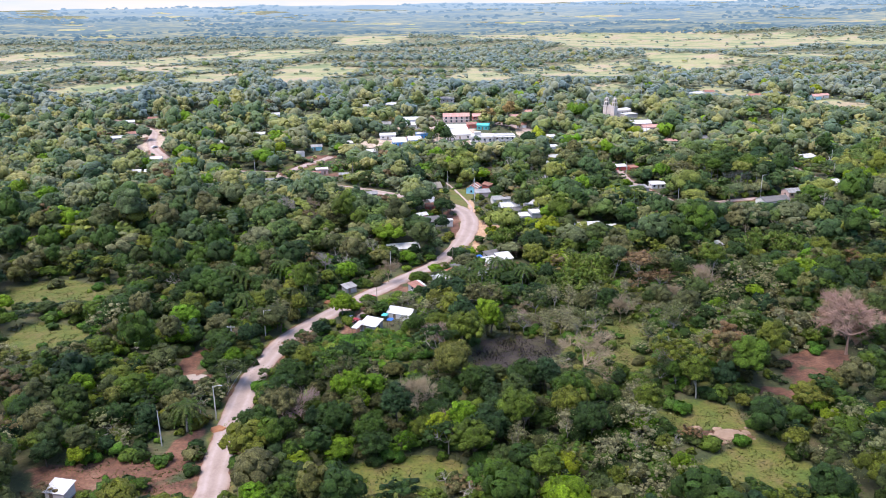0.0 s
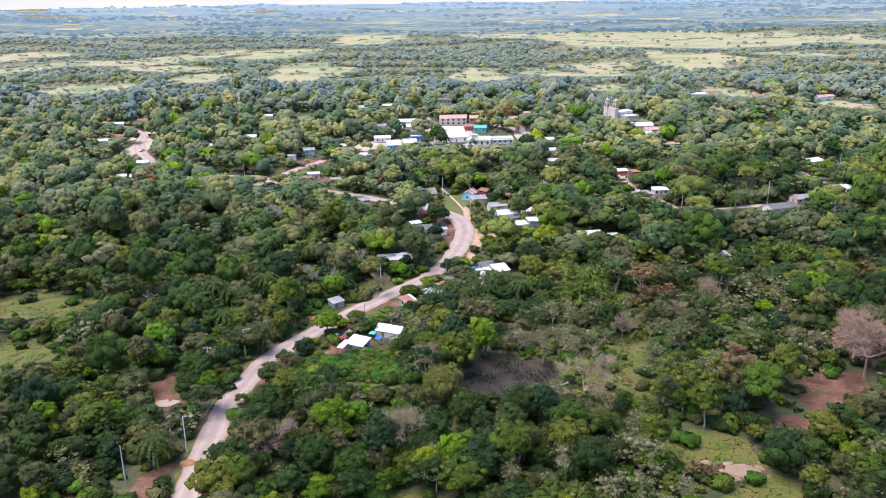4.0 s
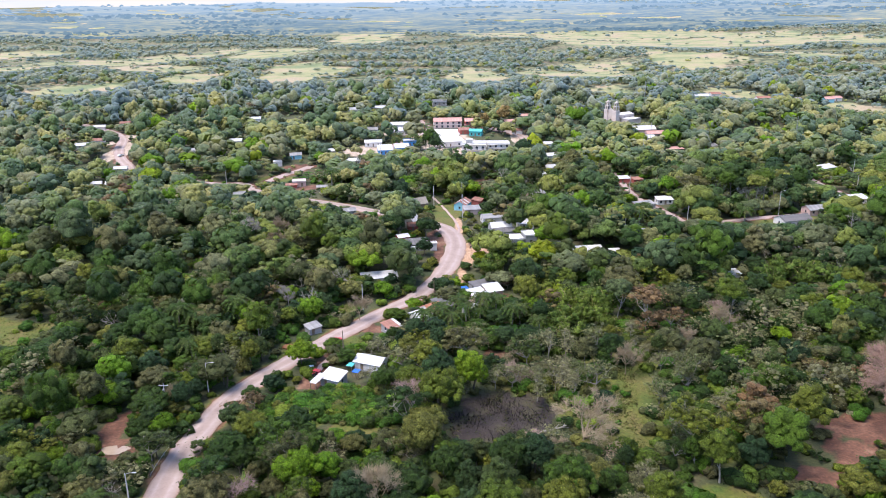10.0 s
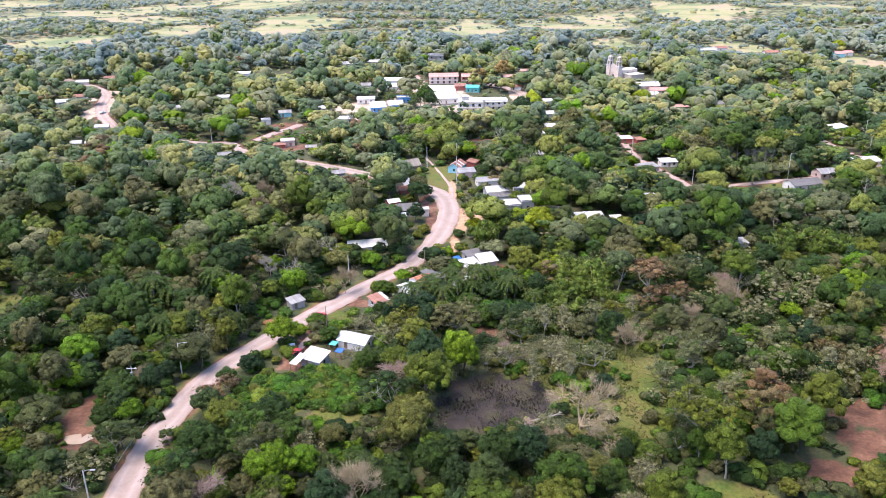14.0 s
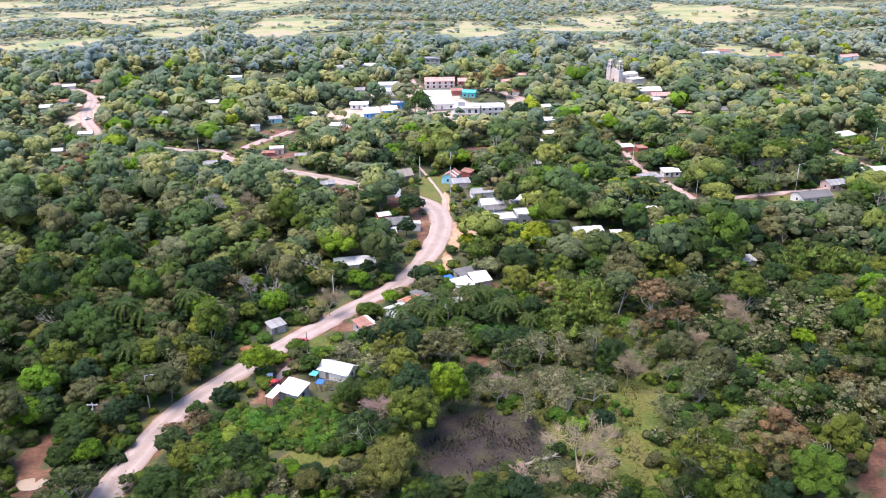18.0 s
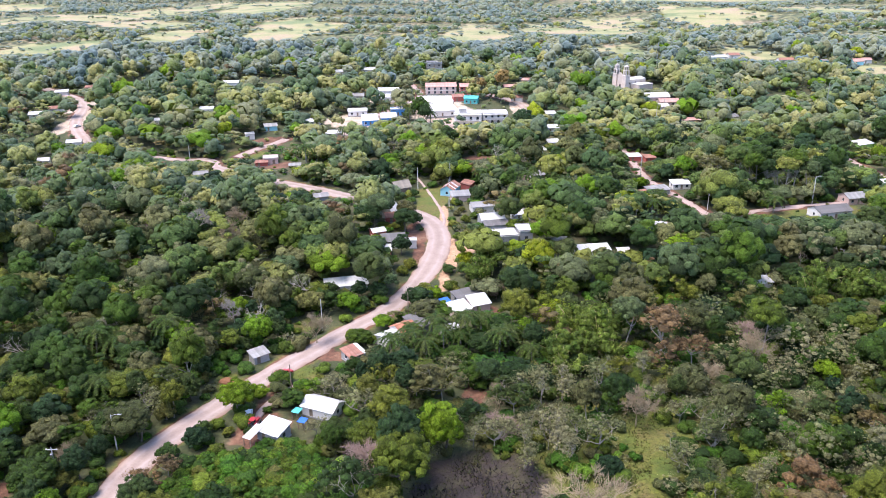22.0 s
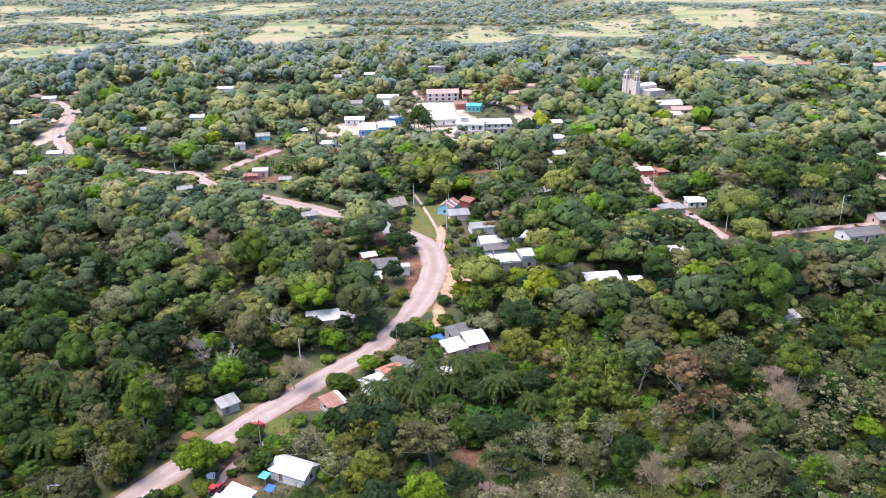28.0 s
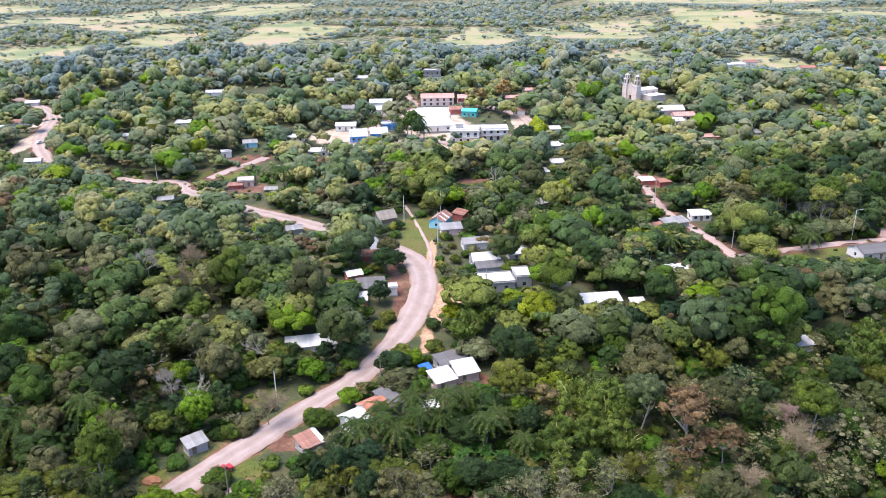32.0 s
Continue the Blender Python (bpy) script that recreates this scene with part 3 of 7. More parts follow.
def sprays(r, centre, normal, size, long=1.5):
    """One leafy spray a row: a small three-cornered blade that faces along its normal."""
    k = len(centre)
    a = unit(np.cross(normal, r.normal(size=(k, 3))))
    b = np.cross(normal, a)
    s = size * r.uniform(0.6, 1.35, (k, 1))
    p0 = centre + a * s * long * 0.62
    p1 = centre - a * s * long * 0.35 + b * s * r.uniform(0.35, 0.62, (k, 1))
    p2 = centre - a * s * long * r.uniform(0.15, 0.5, (k, 1)) - b * s * r.uniform(0.35, 0.62, (k, 1))
    return np.stack([p0, p1, p2], 1).reshape(-1, 3), np.arange(3 * k).reshape(-1, 3)


def join(pieces):
    vs, fs, o = [], [], 0
    for v, f in pieces:
        vs.append(v)
        fs.append(f + o)
        o += len(v)
    return np.concatenate(vs), np.concatenate(fs)


ICO_D = ICO_V[ICO_F].mean(1)


def bosses(r, cen, rad, out, squash=0.8, keep=-0.1, rough=0.10):
    """Rounded leafy bosses: only the faces that look outwards or up and are not buried in a neighbour."""
    pieces = []
    for k in range(len(cen)):
        a = r.uniform(0, 6.28)
        turn = np.array([[math.cos(a), -math.sin(a), 0], [math.sin(a), math.cos(a), 0], [0, 0, 1]])
        shape = np.array([1, 1, squash]) * rad[k]
        v = (ICO_V * (1 + r.normal(0, rough, (len(ICO_V), 1)))) @ turn.T * shape + cen[k]
        d = ICO_D @ turn.T
        mid = d * shape + cen[k]
        buried = np.zeros(len(ICO_F), bool)
        for j in range(len(cen)):
            if j != k:
                buried |= (((mid - cen[j]) / np.array([1, 1, squash])) ** 2).sum(1) < (0.82 * rad[j]) ** 2
        f = ICO_F[((d @ out[k] > keep) | (d[:, 2] > 0.5)) & ~buried]
        if len(f):
            used, back = np.unique(f, return_inverse=True)
            pieces.append((v[used], back.reshape(-1, 3)))
    return join(pieces)


def crown(seed, radius, height, base, lobes, leaves, size, bulge=0.34, core=0.70, spiky=0.35):
    """A dome of many leafy bosses with an uneven outline, over a deep heart, with loose sprays that break the edges."""
    r = np.random.default_rng(seed)
    k = np.arange(lobes)
    dz = 1 - (k + 0.5) / lobes * 1.12
    ring = np.sqrt(np.clip(1 - dz**2, 0, 1))
    a = k * 2.39996 + r.uniform(0, 6)
    lean = r.normal(0, 0.10, 2) * radius
    grow = r.uniform(0.66, 1.2, lobes)
    cen = np.c_[radius * 0.76 * grow * ring * np.cos(a), radius * 0.76 * grow * ring * np.sin(a), base + height * (0.36 + 0.46 * dz * grow)]
    cen[:, :2] += lean
    lr = radius * bulge * r.uniform(0.55, 1.5, lobes)
    heart = ICO_V * np.array([radius, radius, height * 0.62]) * core + np.array([*lean, base + height * 0.34])
    low = heart[:, 2] < base + height * 0.34
    heart[low, 2] = base + height * 0.34 + (heart[low, 2] - base - height * 0.34) * 0.35
    out = unit(cen - np.array([*lean, base + height * 0.2]))
    who = r.choice(lobes, leaves, p=lr**2 / np.sum(lr**2))
    d = unit(r.normal(size=(leaves, 3)) + out[who] * 1.1 + np.array([0, 0, 0.25]))
    c = cen[who] + d * r.uniform(0.88, 1.22, (leaves, 1)) * lr[who][:, None] * np.array([1, 1, 0.85])
    nrm = unit(d + 0.6 * out[who] + r.normal(0, spiky, (leaves, 3)) + np.array([0, 0, 0.35]))
    return join([(heart, ICO_F), bosses(r, cen, lr * 0.92, out, 0.82, -0.1, 0.15), sprays(r, c, nrm, size, 1.35)])


def tube(points, radii, sides=5):
    """A tapered limb along the points."""
    p, rows = np.array(points, float), []
    t = unit(np.gradient(p, axis=0))
    a = unit(np.cross(t, np.array([0.31, 0.87, 0.11])))
    b = np.cross(t, a)
    ang = np.arange(sides) * 2 * math.pi / sides
    for k in range(len(p)):
        rows.append(p[k] + radii[k] * (np.cos(ang)[:, None] * a[k] + np.sin(ang)[:, None] * b[k]))
    v = np.concatenate(rows)
    f = []
    for k in range(len(p) - 1):
        for s in range(sides):
            f += [(k * sides + s, k * sides + (s + 1) % sides, (k + 1) * sides + (s + 1) % sides), (k * sides + s, (k + 1) * sides + (s + 1) % sides, (k + 1) * sides + s)]
    return v, np.array(f)


def limb(r, start, way, length, thick, bend=0.25, steps=4, up=0.15):
    pts, p, w = [np.array(start, float)], np.array(start, float), unit(np.array(way, float))
    for _ in range(steps):
        w = unit(w + r.normal(0, bend, 3) + np.array([0, 0, up]))
        p = p + w * length / steps
        pts.append(p)
    return pts, np.linspace(thick, thick * 0.35, steps + 1), w


def branching(seed, height, reach, thick, depth=4, spread_out=0.9, fork=3, clear=0.35, up=0.12):
    """A leafless tree: a trunk that forks again and again to fine twigs. Returns trunk and twigs apart."""
    r = np.random.default_rng(seed)
    trunk_pts, trunk_r, w = limb(r, (0, 0, -0.3), (0, 0, 1), height * clear + 0.3, thick, 0.06, 3, 0.3)
    wood, tips = [tube(trunk_pts, trunk_r, 7)], [(trunk_pts[-1], w, thick * 0.6)]
    twigs = []
    ln = reach * 0.55
    for d in range(depth):
        nxt = []
        for p, w, th in tips:
            for _ in range(fork if d else fork + 2):
                way = unit(w * (0.55 if d else 0.45) + unit(r.normal(size=3) * np.array([1, 1, 0.45])) * spread_out)
                pts, rr, w2 = limb(r, p, way, ln * r.uniform(0.7, 1.25), max(th, 0.045), 0.18, 3 if d < 2 else 2, up)
                (wood if d < 2 else twigs).append(tube(pts, rr, 4 if d < 2 else 3))
                nxt.append((pts[-1], w2, th * 0.52))
        tips, ln = nxt, ln * 0.62
    return join(wood), join(twigs), np.array([t[0] for t in tips])


def trunk_mesh(seed, height, thick, radius):
    r = np.random.default_rng(seed)
    pts, rr, w = limb(r, (0, 0, -0.4), (0, 0, 1), height * 0.62 + 0.4, thick, 0.08, 4, 0.3)
    pieces = [tube(pts, rr, 7)]
    for k in range(4):
        a = k * 1.57 + r.uniform(-0.4, 0.4)
        p2, r2, _ = limb(r, pts[3 - (k % 2)], (math.cos(a), math.sin(a), 0.75), radius * 0.85, thick * 0.45, 0.2, 3)
        pieces.append(tube(p2, r2, 5))
    return join(pieces)


def place(v, x, y, z, turn, s, sz=None):
    c, n = math.cos(turn) * s, math.sin(turn) * s
    return np.stack([v[:, 0] * c - v[:, 1] * n + x, v[:, 0] * n + v[:, 1] * c + y, v[:, 2] * (sz or s) + z], 1)


def tufted(seed, height, reach, clear, per_tip, size, tuft, flat, up, pad=0.8, detail=1.0):
    """An open tree: limbs fork outwards and end in flat pads and tufts of leaves."""
    wood, twigs, tips = branching(seed, height, reach, 0.24, depth=3, fork=3, clear=clear, up=up)
    r = np.random.default_rng(seed + 1)
    grow = 1.0
    if detail < 0.5:
        share = max(11, int(len(tips) * detail * 1.6))
        grow = min(1.7, math.sqrt(len(tips) / share))
        tips = tips[r.choice(len(tips), share, replace=False)]
    n = max(2, int(per_tip * min(1, detail * 1.6)))
    c = np.repeat(tips, n, 0) + r.normal(0, 1, (len(tips) * n, 3)) * np.array([tuft, tuft, tuft * flat]) * grow
    nrm = unit(r.normal(0, 0.4, c.shape) + np.array([0, 0, 0.9]))
    up_way = np.tile([[0.0, 0.0, 1.0]], (len(tips), 1))
    pads = bosses(r, tips, tuft * pad * grow * r.uniform(0.7, 1.3, len(tips)), up_way, 0.5, -0.3, 0.16)
    return join([pads, sprays(r, c, nrm, size * max(detail, 0.12) ** -0.25, 1.4)]), wood, twigs


KINDS = {
    "broad": dict(radius=4.7, height=5.8, base=3.6, lobes=84, leaves=1800, size=0.22, bulge=0.19),
    "tall": dict(radius=3.9, height=8.0, base=4.6, lobes=84, leaves=1800, size=0.22, bulge=0.215),
    "round": dict(radius=3.9, height=6.6, base=1.8, lobes=90, leaves=1500, size=0.19, bulge=0.18, core=0.76, spiky=0.25),
    "grove": dict(radius=4.4, height=6.0, base=9.5, lobes=64, leaves=1500, size=0.22, bulge=0.21),
    "bushy": dict(radius=2.6, height=3.4, base=0.4, lobes=34, leaves=700, size=0.22, bulge=0.27),
}
OPEN = {
    "umbrella": dict(height=9.0, reach=6.0, clear=0.42, per_tip=26, size=0.28, tuft=0.95, flat=0.28, up=0.10, pad=0.8),
    "feathery": dict(height=10.0, reach=5.6, clear=0.24, per_tip=22, size=0.22, tuft=0.85, flat=0.5, up=0.16, pad=0.5),
}


def proto(kind, seed, detail=1.0):
    """Crown faces at a share of the full detail."""
    if kind in OPEN:
        leafy, wood, twigs = tufted(seed, detail=min(1, detail * 1.7), **OPEN[kind])
        return leafy
    k = dict(KINDS[kind])
    few = min(1, detail**0.6)
    k["leaves"] = max(14, int(k["leaves"] * detail))
    k["size"] *= detail**-0.22
    k["bulge"] *= few**-0.42
    k["lobes"] = max(8, int(k["lobes"] * few))
    return crown(seed, **k)


def tree_thing(name, crown_vf, trunk_vf, leaf_mat, bark_mat, label, group, limbs_vf=None):
    root = tagged(new(name), label, "tree", group)
    new("trunk", mesh_from("trunk", *trunk_vf, bark_mat, True)).parent = root
    if limbs_vf is not None:
        tagged(new("twig_mass", mesh_from("twig_mass", *limbs_vf, bark_mat)), kind="stuff").parent = root
    if crown_vf is not None:
        new("crown", mesh_from("crown", *crown_vf, leaf_mat, True)).parent = root
    return root


def stock(kind, seed, leaf_mat, bark_mat, label, group="woodland trees"):
    if kind in OPEN:
        leafy, wood, twigs = tufted(seed, **OPEN[kind])
        return tree_thing("tree", leafy, wood, leaf_mat, bark_mat, label, group, twigs)
    k = KINDS[kind]
    return tree_thing("tree", proto(kind, seed), trunk_mesh(seed, k["base"] + k["height"], 0.26, k["radius"]), leaf_mat, bark_mat, label, group)


# Trees that stand out one by one
def bare_tree(seed, height, reach, thick, mat, label, fine=15, **kw):
    wood, twigs, tips = branching(seed, height, reach, thick, **kw)
    r = np.random.default_rng(seed)
    n = fine
    p = np.repeat(tips, n, 0) + r.normal(0, 0.35, (len(tips) * n, 3))
    heart = np.array([0, 0, height * 0.5])
    way = unit(unit(p - heart) * 0.9 + r.normal(0, 0.55, p.shape) + np.array([0, 0, 0.15]))
    side = unit(np.cross(way, r.normal(size=p.shape))) * 0.035
    ln = r.uniform(0.6, 1.5, (len(p), 1))
    hairs = (np.stack([p - side, p + side, p + way * ln], 1).reshape(-1, 3), np.arange(3 * len(p)).reshape(-1, 3))
    twigs = join([twigs, hairs])
    return tree_thing("bare_tree", None, wood, None, mat, label, "bare trees", twigs)


white_bare = bare_tree(101, 8, 6.6, 0.32, BARK_GREY, "leafless whitish tree with spreading branches", fine=22, depth=4, up=0.03, clear=0.24)
tall_bare = bare_tree(102, 15, 5.2, 0.34, BARK_PALE, "tall dead tree with bare forked limbs", depth=4, clear=0.5)
fan_bare = bare_tree(103, 9, 4.6, 0.22, BARK_GREY, "small bare tree with a fan of pale twigs", depth=4, clear=0.35, up=0.2)
pink_bare = bare_tree(104, 8, 4.6, 0.25, BARK_PINK, "leafless tree with pinkish-brown twigs", depth=4, fork=3, clear=0.22, up=0.12)
big_pink = bare_tree(105, 17, 7.6, 0.34, BARK_ROSY, "large leafless tree with a rosy-grey dome of twigs", fine=18, depth=5, fork=3, clear=0.24, up=0.16)

STOCK = {
    "broad": [stock("broad", 11, LEAF_GREEN, BARK, "broad-crowned green tree in the woodland"), stock("broad", 12, LEAF_GREEN, BARK, "broad-crowned green tree in the woodland"),
              stock("broad", 13, LEAF_GREEN, BARK, "broad-crowned green tree in the woodland")],
    "tall": [stock("tall", 21, LEAF_GREEN, BARK_PALE, "tall green tree with a pale trunk"), stock("tall", 22, LEAF_DARK, BARK, "tall dark green tree")],
    "round": [stock("round", 31, LEAF_DARK, BARK, "dense round dark green mango-like tree"), stock("round", 32, LEAF_DARK, BARK, "dense round dark green mango-like tree")],
    "bare": [fan_bare, pink_bare],
    "umbrella": [stock("umbrella", 41, LEAF_GREEN, BARK_PALE, "flat-topped spreading green tree"), stock("umbrella", 42, LEAF_GREEN, BARK_PALE, "flat-topped spreading green tree")],
    "feathery": [stock("feathery", 51, LEAF_PALE, BARK_PALE, "thin grey-green tree with pale branches"), stock("feathery", 52, LEAF_PALE, BARK_PALE, "thin grey-green tree with pale branches")],
    "lime": [stock("broad", 61, LEAF_LIME, BARK, "bright yellow-green leafy tree"), stock("umbrella", 62, LEAF_LIME, BARK, "bright yellow-green spreading tree"),
             stock("round", 63, LEAF_LIME, BARK, "rounded bright yellow-green bush")],
    "bushy": [stock("bushy", 71, LEAF_GREEN, BARK, "low bushy green shrub")],
    "grove": [stock("grove", 91, LEAF_GREEN, BARK_PALE, "tall tree with a long bare pale trunk"), stock("grove", 92, LEAF_MID, BARK_PALE, "tall tree with a long bare pale trunk")],
    "golden": [stock("tall", 65, LEAF_GOLD, BARK_PALE, "tall tree with golden-brown leaves")],
    "rust": [stock("umbrella", 81, LEAF_RUST, BARK_PALE, "drying tree with rust-brown leaves")],
}
first_used = set()


def put(ob, x, y, turn=0.0, s=1.0, sz=None, sink=0.1):
    """The first call stands the model itself there, later ones a copy."""
    m = Matrix.LocRotScale(at(x, y, -sink), Euler((0, 0, turn)), (s, s, sz or s))
    if ob.name not in first_used:
        first_used.add(ob.name)
        ob.matrix_basis = m
        return ob
    c = copy_thing(ob, Matrix.Identity(4))
    c.matrix_basis = m
    return c


SEEN = []      # things that low growth leaves in view
FEATURE = []   # x, y, radius kept free of other trees


def feature(kind, pick, x, y, s=1.0, turn=0.0, sz=None):
    FEATURE.append((x, y, 4.0 * s))
    if kind in ("lime", "rust", "golden"):
        SEEN.append((x, y))
    return put(STOCK[kind][pick], x, y, turn, s, sz)


def stand(ob, x, y, turn=0.0, s=1.0):
    """A bare tree with open ground in front of it."""
    FEATURE.append((x, y, 4.2 * s))
    SEEN.append((x, y))
    return put(ob, x, y, turn, s)


stand(white_bare, 39.0, 196.5, 0.3, 1.45)
stand(big_pink, 117.5, 206.5, 0.0, 1.5)
stand(pink_bare, -0.5, 213.5, 0.5, 1.2)
stand(tall_bare, -71.0, 339.0, 0.0)
stand(fan_bare, -60.5, 338.0, 1.0)
stand(fan_bare, -20.5, 272.5, 2.0, 0.95)
stand(tall_bare, -45.0, 282.0, 2.2, 0.7)
stand(fan_bare, 57.0, 232.5, 0.6, 1.0)
stand(pink_bare, 103.5, 340.0, 1.9, 0.75)
stand(fan_bare, 77.5, 247.0, 2.2, 0.8)
stand(white_bare, 27.0, 240.0, 2.0, 0.62)
stand(fan_bare, 92.0, 258.0, 0.2, 1.1)
stand(pink_bare, 96.0, 270.0, 0.2, 0.9)
stand(tall_bare, -76.0, 270.0, 1.2, 0.7)
stand(fan_bare, -64.0, 219.0, 1.2, 0.6)
stand(tall_bare, 150.0, 392.0, 1.0, 1.0)
stand(tall_bare, 156.0, 395.0, 2.0, 0.9)
stand(fan_bare, -62.0, 352.0, 1.2, 1.0)
stand(pink_bare, -93.0, 345.0, 1.2, 0.8)
stand(fan_bare, 30.0, 268.0, 1.2, 0.7)
stand(pink_bare, 30.0, 300.0, 1.2, 0.6)


feature("lime", 0, -33.5, 238.5, 0.95, 0.4)
feature("lime", 1, 43.5, 280.5, 1.0, 0.0)
feature("lime", 1, 35.5, 272.0, 0.8, 1.0)
feature("rust", 0, 69.5, 260.5, 1.6, 0.0)
for k, (gx_, gy_) in enumerate([(146, 390), (151, 387), (157, 391), (162, 388), (140, 394), (135, 399), (168, 393), (154, 398), (145, 399), (62, 268), (96, 262)]):
    feature("grove", k % 2, gx_, gy_, 1.0 + 0.12 * (k % 3), k * 1.7)
feature("rust", 0, 77.0, 258.0, 1.0, 2.0)
feature("rust", 0, 107.0, 226.0, 0.75, 1.0)
feature("broad", 0, 81.0, 272.0, 1.2, 1.0)
feature("lime", 2, 20.8, 320.5, 0.92, 0.0, 0.8)
feature("round", 1, 33.5, 321.0, 1.05, 1.0)
feature("round", 0, 41.0, 319.0, 1.1, 2.0)
feature("round", 1, 34.0, 306.0, 0.9, 2.0)
feature("lime", 2, 11.0, 297.5, 0.75, 2.0, 0.65)
feature("lime", 2, 13.5, 293.5, 0.4, 0.5)
feature("feathery", 1, 20.0, 346.5, 0.55, 0.5)
feature("round", 1, -0.5, 331.0, 0.9, 0.5)
feature("broad", 1, 0.0, 349.0, 1.0, 0.5)
feature("umbrella", 0, 126.0, 400.0, 1.5, 0.5)
feature("umbrella", 1, 134.0, 404.0, 1.2, 0.5)
feature("lime", 0, -61.0, 203.0, 0.7, 1.0)
feature("broad", 2, -37.0, 198.0, 0.95, 0.0)
feature("round", 0, -91.0, 154.0, 0.85, 0.0)
feature("round", 0, 28.0, 384.0, 0.8, 0.0)
feature("round", 1, 33.0, 396.0, 0.9, 0.0)
feature("broad", 1, 40.0, 394.0, 1.0, 0.9)
feature("broad", 2, -12.0, 352.0, 1.1, 0.9)
feature("lime", 0, 92.0, 172.0, 0.55, 0.9)
feature("feathery", 0, 31.0, 218.0, 0.95, 0.9)
feature("feathery", 1, 47.0, 222.0, 1.15, 0.9)
feature("feathery", 0, 42.0, 243.0, 1.1, 0.9)
feature("feathery", 1, 52.0, 247.0, 1.1, 1.9)
feature("feathery", 0, 33.0, 243.0, 1.0, 2.9)
feature("feathery", 1, 62.0, 216.0, 1.0, 2.9)
feature("lime", 1, 88.0, 235.0, 0.8, 0.0)
feature("feathery", 0, -14.0, 230.0, 0.55, 0.0)
for k, (bx, by, bs) in enumerate([(19.0, 342.0, 0.8), (22.5, 343.0, 1.0), (26.0, 344.5, 0.9), (24.0, 348.5, 0.9), (18.5, 351.0, 0.6), (22.0, 359.0, 0.8), (25.5, 363.5, 0.7), (19.0, 367.0, 0.6), (21.0, 372.0, 0.6),
                                (3.0, 321.5, 0.9), (0.5, 317.0, 0.8), (17.5, 305.0, 0.6), (14.5, 300.5, 0.6), (-36.0, 258.0, 0.5), (-30.5, 268.0, 0.6), (19.5, 380.0, 0.7), (1.5, 392.0, 0.9)]):
    feature("bushy", 0, bx, by, bs, k * 1.3)
feature("broad", 2, 0.5, 363.0, 0.85, 1.4)
feature("round", 1, -12.0, 301.0, 0.72, 0.3)
feature("round", 0, -20.5, 302.0, 0.66, 1.1)
feature("round", 1, 3.8, 355.5, 0.7, 2.4)
feature("tall", 0, -1.0, 526.0, 1.35, 0.0)
feature("tall", 1, 3.5, 521.0, 1.1, 0.0)
feature("round", 0, 57.0, 506.0, 1.7, 0.0)
feature("round", 1, 49.0, 574.0, 1.0, 0.0)
feature("golden", 0, 51.0, 590.0, 1.25, 0.0, 1.5)
feature("golden", 0, 38.0, 594.0, 0.9, 1.0, 1.0)


# Palms, banana plants and bamboo
def frond(r, start, a, length, droop, width):
    n = 7
    s = np.linspace(0, 1, n)
    ax = np.array([math.cos(a), math.sin(a), 0])
    side = np.array([-math.sin(a), math.cos(a), 0])
    lift = 0.55 * s - droop * s**2
    mid = start + ax * (s * length * 0.92)[:, None] + np.array([0, 0, 1.0]) * (lift * length)[:, None]
    v, f = [], []
    for k in range(n - 1):
        for sgn in (-1, 1):
            for j in range(2):
                p = mid[k] + (mid[k + 1] - mid[k]) * (j * 0.5)
                q = mid[k] + (mid[k + 1] - mid[k]) * (j * 0.5 + 0.55)
                tip = p + sgn * side * width * (1 - 0.55 * s[k]) + ax * width * 0.5 - np.array([0, 0, width * (0.35 + 0.3 * r.uniform())])
                o = len(v)
                v += [p, q, tip]
                f.append((o, o + 1, o + 2))
    return np.array(v), np.array(f)


def palm_model(seed, height, fronds=15, length=3.4):
    r = np.random.default_rng(seed)
    root = tagged(new("palm_tree"), "coconut palm with arching feathery fronds", "palm tree", "palms")
    pts, rr, _ = limb(r, (0, 0, -0.3), (0.1, 0.05, 1), height, 0.20, 0.05, 5, 0.2)
    new("trunk", mesh_from("trunk", *tube(pts, rr + 0.05, 7), BARK_PALE, True)).parent = root
    for k in range(fronds):
        v, f = frond(r, pts[-1], k * 2.399, length * r.uniform(0.85, 1.1), 0.5 + 1.1 * (k / fronds), 0.85)
        new("frond", mesh_from("frond", v, f, PALM)).parent = root
    return root


palms = [palm_model(1, 7.5, 20, 3.7), palm_model(2, 6.0, 22, 4.1)]
PALM_AT = [(18.5, 267.5, 1), (10.0, 262.0, 1), (1.5, 263.0, 1), (6.0, 264.5, 0), (28.0, 262.5, 0), (36.5, 259.0, 1), (24.5, 276.5, 1), (20.0, 272.0, 0), (5.0, 271.0, 1), (11.5, 273.5, 1), (14.0, 266.0, 0), (31.5, 268.5, 1), (-58.0, 268.5, 0), (-72.0, 268.0, 1), (-76.0, 262.0, 0),
           (-66.0, 243.0, 1), (48.5, 322.0, 0), (49.0, 402.0, 1), (52.0, 408.0, 0), (92.0, 362.0, 1), (98.0, 372.0, 0), (139.5, 366.0, 1), (-52.0, 447.0, 0), (-48.0, 452.0, 1), (-22.0, 540.0, 1), (-10.0, 546.0, 0),
           (-6.0, 536.0, 1), (2.0, 545.0, 1), (-63.5, 168.5, 1), (45.0, 380.0, 1), (60.0, 372.0, 0), (6.0, 528.0, 1), (-3.0, 531.0, 0), (128.0, 381.0, 1), (-70.0, 262.0, 1), (-40.0, 500.0, 1), (30.0, 410.0, 1)]
